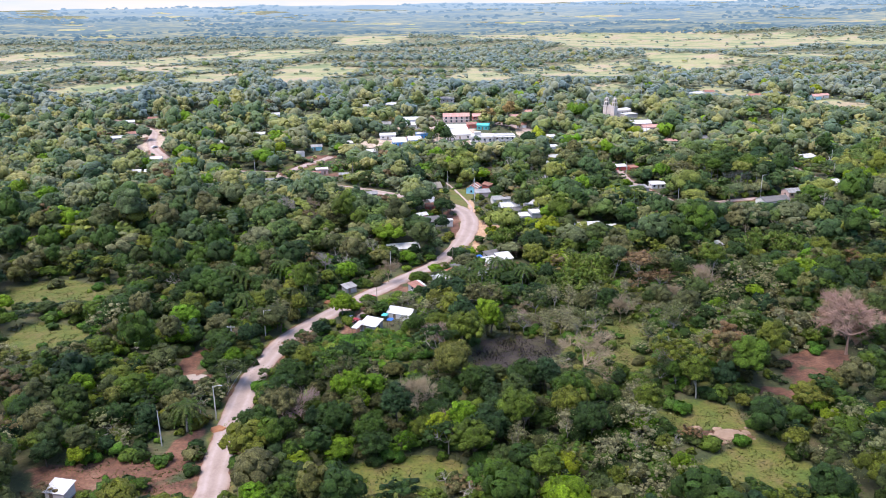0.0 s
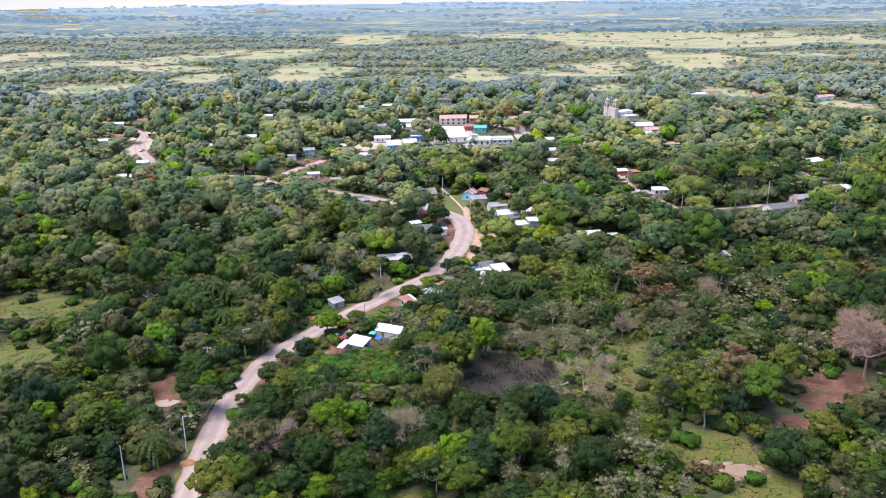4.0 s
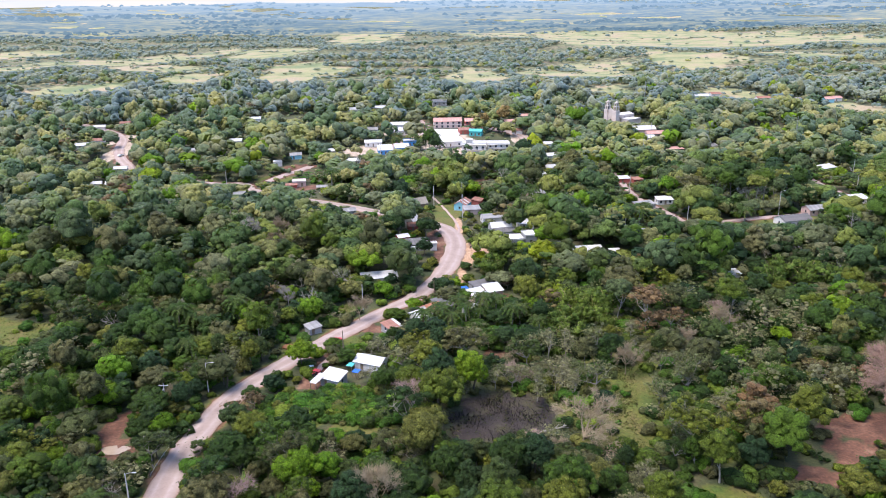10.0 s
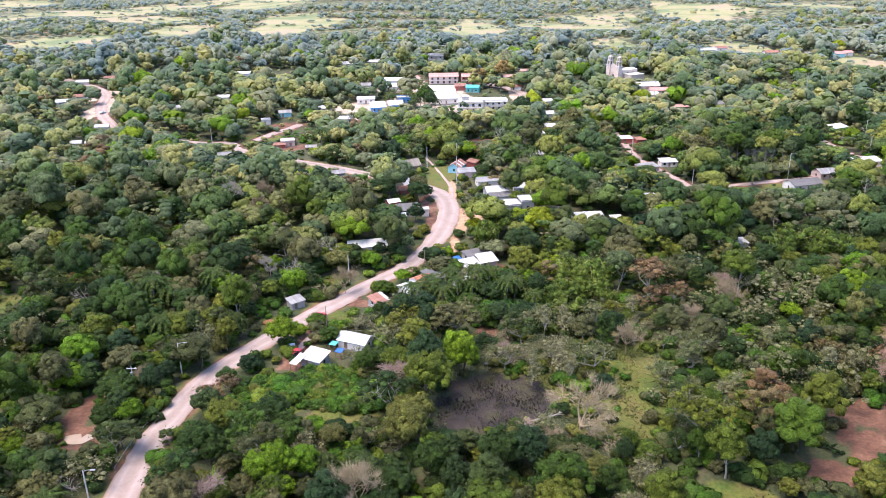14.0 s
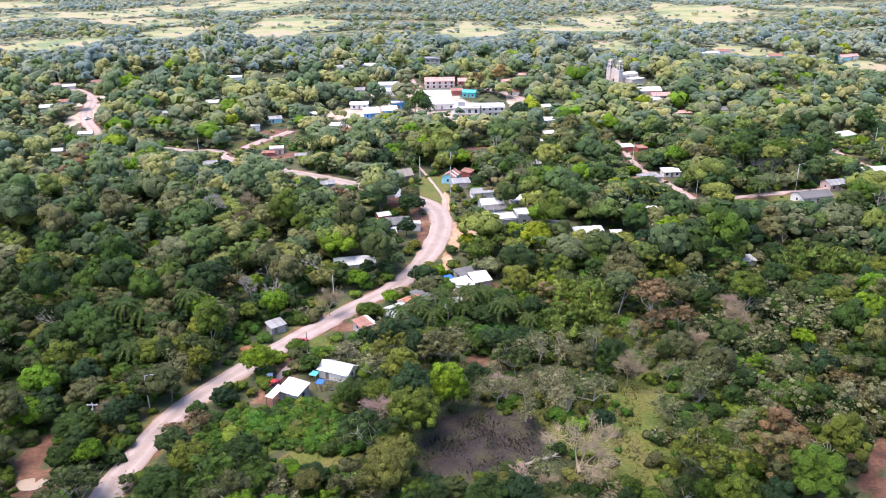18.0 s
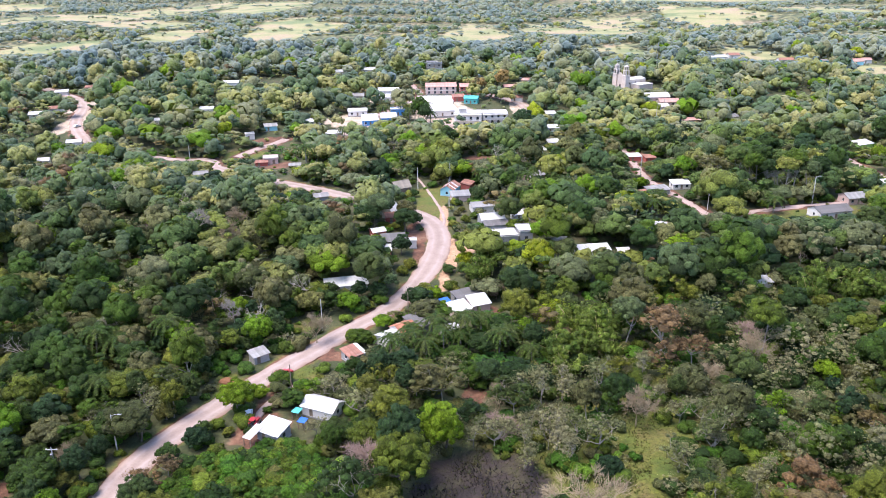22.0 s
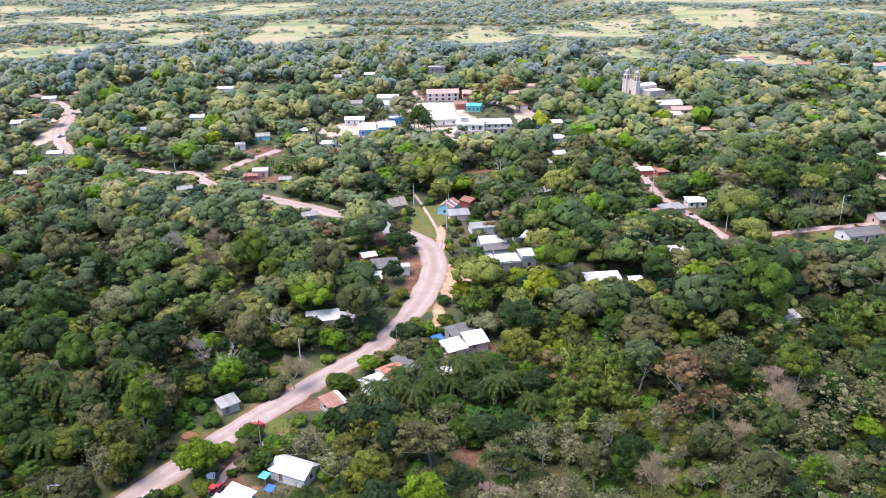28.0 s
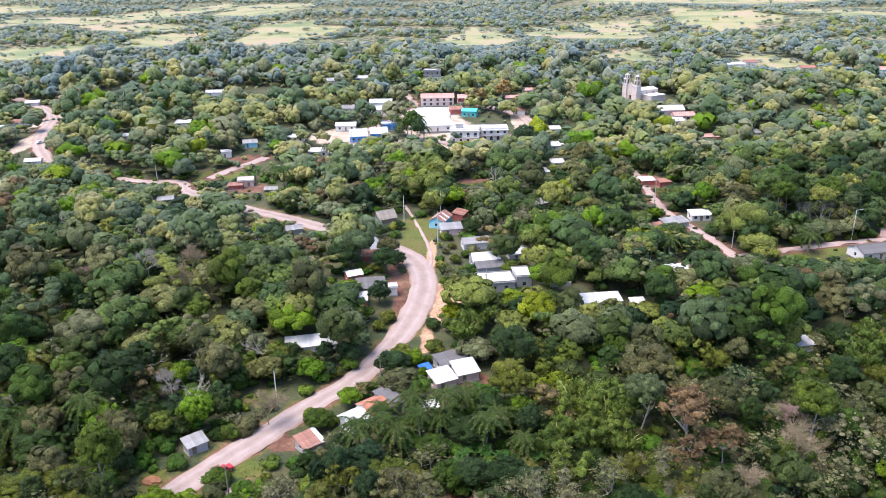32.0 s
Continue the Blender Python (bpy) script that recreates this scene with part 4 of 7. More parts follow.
for k, (x, y, w) in enumerate(PALM_AT):
    FEATURE.append((x, y, 3.2))
    SEEN.append((x, y))
    put(palms[w], x, y, k * 1.3, (1.25 if x < -50 else 1.05) + 0.25 * ((k * 7) % 5) / 4)


def banana_model(seed):
    r = np.random.default_rng(seed)
    root = tagged(new("banana_plant"), "banana plant with broad upright leaves", "banana plant", "banana plants")
    new("stem", mesh_from("stem", *tube([(0, 0, -0.2), (0, 0, 1.2), (0.05, 0, 2.2)], [0.16, 0.13, 0.08], 6), BANANA, True)).parent = root
    for k in range(8):
        a, n = k * 2.399 + r.uniform(-0.3, 0.3), 6
        s = np.linspace(0, 1, n)
        ln, w = r.uniform(1.9, 2.7), 0.36 * np.sin(np.pi * (0.12 + 0.86 * s))
        ax, side = np.array([math.cos(a), math.sin(a), 0]), np.array([-math.sin(a), math.cos(a), 0])
        mid = np.array([0.05, 0, 2.1]) + ax * (ln * 0.75 * s)[:, None] + np.array([0, 0, 1]) * (ln * (0.85 * s - 0.75 * s**2))[:, None]
        v = np.concatenate([mid + side * w[:, None] + np.array([0, 0, 0.12]), mid, mid - side * w[:, None] + np.array([0, 0, 0.12])])
        f = [(i + o, i + 1 + o, i + 1 + n + o, i + n + o) for o in (0, n) for i in range(n - 1)]
        new("leaf", mesh_from("leaf", v, f, BANANA, True)).parent = root
    return root


banana = banana_model(5)
rb = random.Random(8)
for cx, cy, hx, hy, count in ((31, 257, 9, 4, 16), (22, 272, 6, 4, 14), (124, 328, 6, 7, 16), (12, 262, 6, 3, 8), (-66, 472, 14, 8, 26), (30, 282, 4, 4, 6)):
    for _ in range(count):
        put(banana, cx + rb.uniform(-hx, hx), cy + rb.uniform(-hy, hy), rb.uniform(0, 6), rb.uniform(0.8, 1.25))
    FEATURE.append((cx, cy, hx * 0.7))


def bamboo_model(seed):
    r = np.random.default_rng(seed)
    root = tagged(new("bamboo_clump"), "bamboo clump with arching yellow-green culms", "bamboo", "bamboo clumps")
    culms, leaves_c, leaves_n, plumes = [], [], [], []
    for k in range(20):
        a, ln = r.uniform(0, 6.28), r.uniform(6.5, 10)
        out = r.uniform(0.15, 0.5)
        s = np.linspace(0, 1, 6)
        p = np.c_[np.cos(a) * (0.7 + ln * out * s**2), np.sin(a) * (0.7 + ln * out * s**2), ln * (s - 0.22 * s**3) - 0.2]
        culms.append(tube(p, np.linspace(0.10, 0.04, 6), 4))
        if k % 5 == 0:
            continue   # a few bare golden culms
        for t in (0.5, 0.66, 0.82, 0.97):
            c = np.array([np.interp(t, s, p[:, i]) for i in range(3)]) + r.normal(0, 0.3, 3)
            plumes.append(c)
            for j in range(16):
                leaves_c.append(c + r.normal(0, 0.55, 3))
                leaves_n.append(r.normal(0, 0.5, 3) + np.array([0, 0, 0.8]))
    tagged(new("culm_mass", mesh_from("culm_mass", *join(culms), CULM)), kind="stuff").parent = root
    tagged(new("foliage", mesh_from("foliage", *join([bosses(r, np.array(plumes), r.uniform(0.45, 0.85, len(plumes)), np.tile([[0.0, 0.0, 1.0]], (len(plumes), 1)), 0.9, -0.3, 0.15),
                                                       sprays(r, np.array(leaves_c), unit(np.array(leaves_n)), 0.24, 2.2)]), BAMBOO, True)), kind="stuff").parent = root
    return root


bamboo = [bamboo_model(3), bamboo_model(4)]
for k, (x, y) in enumerate([(46, 265), (51, 262), (55, 268), (49, 272), (57, 260), (43, 259), (52, 277), (60, 273), (26.5, 312), (29, 316), (24, 308), (128, 300), (134, 296), (139, 302), (122, 294), (143, 292), (131, 305), (44, 250)]):
    FEATURE.append((x, y, 4.2))
    SEEN.append((x, y))
    put(bamboo[k % 2], x, y, k * 1.1, 1.05 + 0.1 * (k % 4))


# Woodland: where trees may stand
HOMES = []     # x, y, half width, half depth of each building; filled below


def free_ground(x, y, margin=2.0):
    """Whether a tree may stand at each place."""
    ok = line_gap(x, y, ROAD_LINE) > 3.9 + margin + np.where((y > 308) & (y < 368), 2.6, 0)
    for k, line in TRACK_LINES.items():
        ok &= line_gap(x, y, line) > TRACK_WIDTH[k] / 2 + margin * 0.8
    ok &= inside(x, y, OPEN_GRASS + OPEN_DIRT + OPEN_SCRUB + OPEN_PALE + OPEN_SAND + OPEN_THICKET, 0.05) < 0.5
    for hx, hy, w, d in HOMES:
        ok &= ~((np.abs(x - hx) < w + margin * 0.9) & (y > hy - d - 2.2) & (y < hy + d + margin))
    for fx, fy, fr in FEATURE:
        ok &= np.hypot(x - fx, y - fy) > fr + margin * 0.4
    return ok


def open_view(x, y):
    """How tall a tree may be: growth south of roads, yards and fields is kept low."""
    hidden = ("town_street", "village_back", "hut_yard", "cross_lane")
    spots = [ROAD_LINE[(ROAD_LINE[:, 1] < 352) | ((ROAD_LINE[:, 0] < -26) & (ROAD_LINE[:, 0] > -60)) | (ROAD_LINE[:, 0] < -90)][::2], *[l[(l[:, 0] > -137) | (l[:, 0] < -172)][::2] for k, l in TRACK_LINES.items() if k not in hidden]]
    lane = TRACK_LINES["cross_lane"]
    spots.append(lane[((lane[:, 0] > 140) & (lane[:, 0] < 172)) | (lane[:, 0] > 203)][::2])
    for cx, cy, hx, hy in OPEN_GRASS + OPEN_DIRT + OPEN_SCRUB + [z for z in OPEN_PALE if z[1] < 400]:
        spots.append(np.array([(cx + a * hx, cy + b * hy) for a in np.linspace(-0.85, 0.85, max(3, int(hx / 2))) for b in (-0.75, -0.3, 0.2) if a * a + b * b < 0.95]))
    for cx, cy, hx, hy in FIELDS:
        spots.append(np.array([(cx + a * hx, cy + b * hy) for a in np.linspace(-0.95, 0.95, max(9, int(hx / 6))) for b in (-0.85, -0.4, 0.0, 0.5) if a * a + b * b < 1.2]))
    roofs = np.array([*SEEN, *SEEN] + [(hx + a * w, hy - d * 0.6) for hx, hy, w, d in HOMES for a in (-0.6, 0, 0.6)])
    spots = np.concatenate(spots)
    lifts = np.r_[np.zeros(len(spots)), np.where(roofs[:, 1] > 425, 1.6, np.where((roofs[:, 1] > 300) & (roofs[:, 0] > 50), 3.5, np.where(roofs[:, 1] > 300, 1.3, 2.0)))]
    tall = np.full(len(x), 60.0)
    ground = land(x, y)
    for (qx, qy), lift in zip(np.concatenate([spots, roofs]), lifts):
        back = qy - y
        k = back / max(qy - 25, 1)
        line_x = qx + (10 - qx) * k
        zq = float(land(qx, qy)) + lift
        room = zq + (100 - zq) * k - ground + 0.4
        wide = (2.6 + (2.6 if qx > 0 and 312 < qy < 352 else 0) if lift == 0 else (2.6 if qy > 425 else 1.7)) if qy < 700 else 7.0
        tall = np.where((back > 0) & (np.abs(x - line_x) < wide), np.minimum(tall, room), tall)
    return tall


FULL = {"broad": 9.3, "tall": 12.6, "round": 8.4, "umbrella": 10.4, "feathery": 10.3, "lime": 9.3, "bushy": 4.0, "rust": 10.3, "bare": 10.5}


def scatter(seed, lo, hi, spacing, wide=0.62, left=40, jitter=0.42):
    """Uneven rows of places in the wedge of land ahead."""
    r = np.random.default_rng(seed)
    out = []
    for y in np.arange(lo, hi, spacing * 0.87):
        half = wide * y + left
        xs = np.arange(-half, half, spacing) + r.uniform(0, spacing)
        out.append(np.c_[xs + r.normal(0, jitter * spacing * 0.6, len(xs)), y + r.normal(0, jitter * spacing * 0.6, len(xs))])
    return np.concatenate(out), r


def wood_noise(x, y, scale):
    return np.array([noise.noise(Vector((a / scale, b / scale, 0.3))) for a, b in zip(x, y)])


# ---- building blocks ----
BOXES = {}


def box_data(dx, dy, dz, mat, bevel=0.0):
    """A shared box mesh that stands on its base, its upper edges slightly eased."""
    key = (round(dx, 2), round(dy, 2), round(dz, 2), mat.name)
    if key not in BOXES:
        bm = bmesh.new()
        bmesh.ops.create_cube(bm, size=1.0)
        for v in bm.verts:
            v.co = Vector((v.co.x * dx, v.co.y * dy, (v.co.z + 0.5) * dz))
        if bevel:
            bmesh.ops.bevel(bm, geom=bm.edges[:], offset=bevel, segments=1, affect="EDGES")
        me = bpy.data.meshes.new("box")
        bm.to_mesh(me)
        bm.free()
        me.materials.append(mat)
        BOXES[key] = me
    return BOXES[key]


def part(name, bm, material, parent, label=""):
    me = bpy.data.meshes.new(name)
    bm.to_mesh(me)
    bm.free()
    me.materials.append(material)
    ob = new(name, me)
    ob.parent = parent
    return tagged(ob, label)


def block(name, parent, centre, size, mat, turn=None, label="", bevel=0.0):
    ob = new(name, box_data(*size, mat, bevel))
    ob.parent = parent
    ob.matrix_basis = Matrix.LocRotScale(Vector(centre), turn or Euler((0, 0, 0)), None)
    return tagged(ob, label)


def add_box(bm, lo, hi):
    m = Matrix.LocRotScale([(a + b) / 2 for a, b in zip(lo, hi)], None, [b - a for a, b in zip(lo, hi)])
    bmesh.ops.create_cube(bm, size=1.0, matrix=m)


def wall_panel(parent, mat, length, height, openings, turn, offset, thick=0.2, label=""):
    """A wall along x with real openings (x, width, sill, height); its outer face at y = 0 of its own frame."""
    bm = bmesh.new()
    cuts = sorted(openings)
    xs = sorted({-length / 2, length / 2, *[ox + k * ow / 2 for ox, ow, _, _ in cuts for k in (-1, 1)]})
    zs = sorted({0.0, height, *[sill for _, _, sill, _ in cuts], *[sill + oh for _, _, sill, oh in cuts]})
    solid = {(i, k) for i in range(len(xs) - 1) for k in range(len(zs) - 1)
             if not any(abs((xs[i] + xs[i + 1]) / 2 - ox) < ow / 2 and sill < (zs[k] + zs[k + 1]) / 2 < sill + oh for ox, ow, sill, oh in cuts)}
    corner = {}

    def vert(i, k, y):
        if (i, k, y) not in corner:
            corner[i, k, y] = bm.verts.new((xs[i], y, zs[k]))
        return corner[i, k, y]
    for i, k in solid:
        ring = ((i, k), (i + 1, k), (i + 1, k + 1), (i, k + 1))
        bm.faces.new([vert(*c, 0.0) for c in ring])
        bm.faces.new([vert(*c, thick) for c in reversed(ring)])
        for e, side in enumerate(((i, k - 1), (i + 1, k), (i, k + 1), (i - 1, k))):
            if side not in solid:
                c, d = ring[e], ring[(e + 1) % 4]
                bm.faces.new([vert(*d, 0.0), vert(*c, 0.0), vert(*c, thick), vert(*d, thick)])
    w = part("wall", bm, mat, parent, label)
    w.matrix_basis = Matrix.LocRotScale(Vector(offset), Euler((0, 0, turn)), None)
    for ox, ow, sill, oh in cuts:
        if sill > 0:
            block("window", w, (ox, thick * 0.6, sill), (ow, 0.04, oh), GLASS)
            block("window_frame", w, (ox, thick * 0.35, sill + oh - 0.08), (ow, 0.08, 0.08), WOOD)
            block("window_sill", w, (ox, -0.04, sill - 0.06), (ow + 0.16, 0.2, 0.06), SLAB)
        else:
            # narrow openings get a wooden door, wide ones a panel painted as dark interior
            block("door", w, (ox, thick * 0.6, 0.0), (ow, 0.05, oh), WOOD if ow < 1.6 else DARK)
    return w


def roof_sheets(parent, mat, length, slope, run_y, lift, side, over=0.35, sheet=1.05, mats=None, seed=0):
    """One roof slope of overlapping sheets, from the eave at y = side * run_y up to the ridge; slope is its rise."""
    r = random.Random(seed)
    run = math.hypot(run_y + over, slope * (run_y + over) / run_y)
    ang = math.atan2(slope, run_y)
    n = max(2, round((length + 2 * over) / sheet))
    w = (length + 2 * over) / n
    for k in range(n):
        x = -length / 2 - over + (k + 0.5) * w
        m = mats[min(int(k / n * len(mats)), len(mats) - 1)] if mats else mat
        cy = side * (run_y + over) / 2
        cz = lift + slope / 2 - slope * over / run_y / 2 + (0.03 if k % 2 else 0.0)
        block("roof_sheet", parent, (x, cy, cz), (w + 0.04, run * r.uniform(0.985, 1.01), 0.05), m, Euler((-side * ang, 0, 0)))


def house(x, y, yaw, w, d, h, roof, wall_mat, roof_mat, label, rise=1.3, front=((-0.2, 1.0, 0, 2.1), (0.25, 1.1, 0.9, 1.1)), name="house", group="village houses", mats=None, base=0.0, clear=True, category="house", storeys=1):
    root = tagged(new(name), label, category, group)
    zs = [float(land(x + a * w / 2, y + b * d / 2)) for a in (-1, 1) for b in (-1, 1)]
    low, z = min(zs), max(zs) * 0.5 + min(zs) * 0.5
    root.matrix_basis = Matrix.LocRotScale((x, y, z + base), Euler((0, 0, radians(yaw))), None)
    block("plinth", root, (0, 0, low - z - 0.4 - base), (w + 0.25, d + 0.25, z - low + 0.55 + base), GREYBLOCK)
    ops = [(fx * w, ow, s, oh) for fx, ow, s, oh in front]
    for st in range(storeys):
        o = (0, 0, st * h)
        wall_panel(root, wall_mat, w, h, ops, 0, (0, -d / 2, o[2]))
        wall_panel(root, wall_mat, w, h, [], math.pi, (0, d / 2, o[2]))
        wall_panel(root, wall_mat, d - 0.4, h, [(0, 1.0, 0.9, 1.1)] if d > 4 else [], math.pi / 2, (w / 2, 0, o[2]))
        wall_panel(root, wall_mat, d - 0.4, h, [(0, 1.0, 0.9, 1.1)] if d > 4 else [], -math.pi / 2, (-w / 2, 0, o[2]))
        if st:
            block("floor_band", root, (0, 0, st * h - 0.1), (w + 0.3, d + 0.3, 0.2), SLAB)
    top = h * storeys
    seed = int(abs(x * 13 + y * 7))
    if roof == "gable":
        for s in (-1, 1):
            roof_sheets(root, roof_mat, w, rise, d / 2, top, s, seed=seed, mats=mats)
        for s in (-1, 1):
            bm = bmesh.new()
            v = [bm.verts.new(p) for p in ((s * w / 2, -d / 2, top), (s * w / 2, d / 2, top), (s * w / 2, 0, top + rise - 0.04), (s * (w / 2 - 0.2), -d / 2, top), (s * (w / 2 - 0.2), d / 2, top), (s * (w / 2 - 0.2), 0, top + rise - 0.04))]
            for f in ((0, 1, 2), (3, 4, 5), (0, 1, 4, 3), (1, 2, 5, 4), (2, 0, 3, 5)):
                bm.faces.new([v[i] for i in f])
            bmesh.ops.recalc_face_normals(bm, faces=bm.faces)
            part("gable_wall", bm, wall_mat, root)
        block("ridge_cap", root, (0, 0, top + rise), (w + 0.7, 0.34, 0.07), roof_mat)
    elif roof == "shed":
        half = d / 2
        run, ang = math.hypot(d + 0.8, rise), math.atan2(rise, d)
        n = max(2, round((w + 0.7) / 1.05))
        r = random.Random(seed)
        for k in range(n):
            m = mats[min(int(k / n * len(mats)), len(mats) - 1)] if mats else roof_mat
            ww = (w + 0.7) / n
            block("roof_sheet", root, (-w / 2 - 0.35 + (k + 0.5) * ww, 0, top + rise / 2 + (0.03 if k % 2 else 0)), (ww + 0.04, run * r.uniform(0.98, 1.01), 0.05), m, Euler((ang, 0, 0)))
        bm = bmesh.new()
        add_box(bm, (-w / 2, half - 0.2, top), (w / 2, half, top + rise - 0.05))
        part("upper_wall", bm, wall_mat, root)
    elif roof == "hip":
        bm = bmesh.new()
        o, rr = 0.45, max(0.3, w / 2 - d / 2)
        b = [bm.verts.new(p) for p in ((-w / 2 - o, -d / 2 - o, top), (w / 2 + o, -d / 2 - o, top), (w / 2 + o, d / 2 + o, top), (-w / 2 - o, d / 2 + o, top), (-rr, 0, top + rise), (rr, 0, top + rise))]
        for f in ((0, 1, 5, 4), (1, 2, 5), (2, 3, 4, 5), (3, 0, 4), (3, 2, 1, 0)):
            bm.faces.new([b[i] for i in f])
        bmesh.ops.solidify(bm, geom=bm.faces[:], thickness=0.06)
        part("roof", bm, roof_mat, root)
        block("ridge_cap", root, (0, 0, top + rise - 0.02), (2 * rr + 0.3, 0.3, 0.07), roof_mat)
    else:
        block("roof_slab", root, (0, 0, top), (w + 0.5, d + 0.5, 0.22), roof_mat)
        for sx, sy, lx, ly in ((0, -d / 2 - 0.1, w + 0.4, 0.15), (0, d / 2 + 0.1, w + 0.4, 0.15), (-w / 2 - 0.1, 0, 0.15, d), (w / 2 + 0.1, 0, 0.15, d)):
            block("parapet", root, (sx, sy, top + 0.22), (lx, ly, 0.35 if rise < 2 else 0.9), wall_mat)
    if clear:
        c, s = abs(math.cos(radians(yaw))), abs(math.sin(radians(yaw)))
        HOMES.append((x, y, (w * c + d * s) / 2, (w * s + d * c) / 2))
    return root


def canopy(x, y, yaw, w, d, h, mat, label, rise=0.6, name="shelter", category="shelter"):
    """Sheets on posts, open at the sides."""
    root = tagged(new(name), label, category, "village houses")
    root.matrix_basis = Matrix.LocRotScale(at(x, y), Euler((0, 0, radians(yaw))), None)
    for sx in (-1, 1):
        for sy in (-1, 1):
            block("post", root, (sx * (w / 2 - 0.2), sy * (d / 2 - 0.2), -0.4), (0.14, 0.14, h + 0.4 + (rise if sy > 0 else 0) * 0.9), WOOD)
    n = max(2, round(w / 1.05))
    for k in range(n):
        block("roof_sheet", root, (-w / 2 + (k + 0.5) * w / n, 0, h + rise / 2 + (0.03 if k % 2 else 0)), (w / n + 0.03, math.hypot(d, rise), 0.05), mat, Euler((math.atan2(rise, d), 0, 0)))
    HOMES.append((x, y, w / 2, d / 2))
    return root


NOWIN = ((-0.2, 1.0, 0, 2.1),)
TWO = ((-0.3, 1.1, 0.9, 1.2), (0.0, 1.0, 0, 2.1), (0.3, 1.1, 0.9, 1.2))

# ---- beside the road ----
house(-23.2, 229.3, -28, 5.7, 4.4, 2.4, "shed", GREYBLOCK, TIN_WHITE, "small hut with a white sheet-metal roof beside a bare yard", 0.9, NOWIN, "hut")
canopy(-27.3, 227.8, -28, 2.2, 4.8, 2.1, TIN_WHITE, "open porch of white sheets on wooden posts", 0.7)
house(-13.8, 238.8, -24, 8.2, 5.2, 2.5, "gable", WHITEWASH, TIN_WHITE, "white-roofed cottage with a hipped roof behind trees", 1.2, NOWIN, "cottage")
canopy(-19.4, 236.6, -24, 2.0, 2.0, 2.0, TEAL, "turquoise tarpaulin shelter beside the cottage", 0.2)
canopy(-17.4, 232.6, -24, 1.9, 1.9, 2.0, TARP, "small blue tarpaulin on posts", 0.2)
house(-34.2, 263.6, 40, 4.2, 3.2, 2.3, "shed", GREYBLOCK, TIN_GREY, "small grey roadside shed with weathered sheet roof", 0.6, NOWIN, "shed")
house(-0.6, 272.4, 40, 5.6, 5.6, 2.5, "gable", WHITEWASH, TIN_WHITE, "low white-roofed wing of a roadside house", 0.9, NOWIN)
house(3.0, 276.2, 40, 5.2, 6.0, 3.0, "gable", WHITEWASH, TILE, "roadside house part with an orange clay tile roof", 1.3, NOWIN)
house(6.8, 279.8, 40, 5.0, 6.4, 2.9, "shed", GREYBLOCK, TIN_DARK, "dark roofed rear part of the roadside house", 1.0, NOWIN, mats=[TIN_DARK, TIN_DARK, TIN_DARK, TIN_DARK])
house(-9.6, 264.2, 40, 4.6, 4.4, 2.0, "shed", GREYBLOCK, TIN_RUST, "low shed with a rusted maroon sheet roof", 0.8, NOWIN, "shed", mats=[TIN_RUST, TIN_RUST, TIN_RUST, TIN_WHITE])
house(18.6, 290.0, 28, 5.4, 5.0, 2.5, "shed", PINKWALL, TIN_WHITE, "house with a bright white sheet roof", 0.8, NOWIN)
house(24.3, 293.6, 22, 5.6, 4.8, 2.5, "shed", PINKWALL, TIN_WHITE, "house with a bright white sheet roof", 1.2, NOWIN)
house(21.0, 299.0, 28, 8.0, 5.5, 2.3, "shed", GREYBLOCK, TIN_DARK, "dark flat-roofed house behind the white roofs", 0.5, NOWIN)
canopy(14.3, 294.6, 30, 3.2, 2.6, 2.2, TARP, "bright blue tarpaulin over a yard", 0.5)
house(15.6, 277.4, 20, 4.2, 3.4, 2.4, "gable", WHITEWASH, TIN_WHITE, "small white-roofed shed among palms", 0.9, NOWIN, "shed")
house(-16.5, 307.0, 12, 13.0, 4.2, 2.4, "shed", WHITEWASH, TIN_WHITE, "long shed with a pale corrugated roof among trees", 1.0, NOWIN, "shed")
house(-9.8, 346.5, 25, 4.6, 4.4, 2.4, "gable", REDWALL, TIN_WHITE, "small house with red walls and pale rounded roof", 0.8, NOWIN)
house(-3.6, 339.0, 10, 8.2, 6.2, 2.4, "shed", GREYBLOCK, TIN_DARK, "house with a dark grey sheet roof beside the bend", 0.7, NOWIN)
house(3.2, 337.0, 8, 2.4, 2.6, 2.6, "flat", WHITEWASH, TIN_WHITE, "small white flat-roofed cubicle", 0.4, (), "outhouse")
house(-5.6, 331.0, 8, 3.0, 4.6, 2.3, "shed", REDWALL, TIN_WHITE, "narrow lean-to with white sheet roof", 0.6, NOWIN, "lean_to")
house(-6.2, 366.5, 60, 5.2, 4.6, 3.0, "gable", WHITEWASH, TIN_WHITE, "house with a steep white gable roof", 2.4, NOWIN)
house(-4.8, 361.4, 12, 6.4, 3.6, 2.2, "shed", REDWALL, TIN_RUST, "lean-to with a rusty red roof", 0.8, NOWIN, "lean_to")
house(34.2, 340.6, 9, 10.5, 7.5, 3.2, "flat", GREYBLOCK, SLAB, "unfinished grey block house with flat white roof", 0.5, ((-0.1, 1.2, 1.0, 1.1), (0.25, 1.2, 1.0, 1.1), (-0.38, 1.6, 0, 2.2)), category="house")
house(42.3, 342.4, 9, 4.6, 7.0, 4.2, "flat", GREYBLOCK, SLAB, "taller grey block part of the unfinished house", 0.5, ((0.0, 1.1, 1.2, 1.2),))
house(31.5, 357.0, 12, 8.6, 7.0, 2.9, "gable", GREYBLOCK, TIN_WHITE, "house with a wide white gable roof", 1.6, TWO)
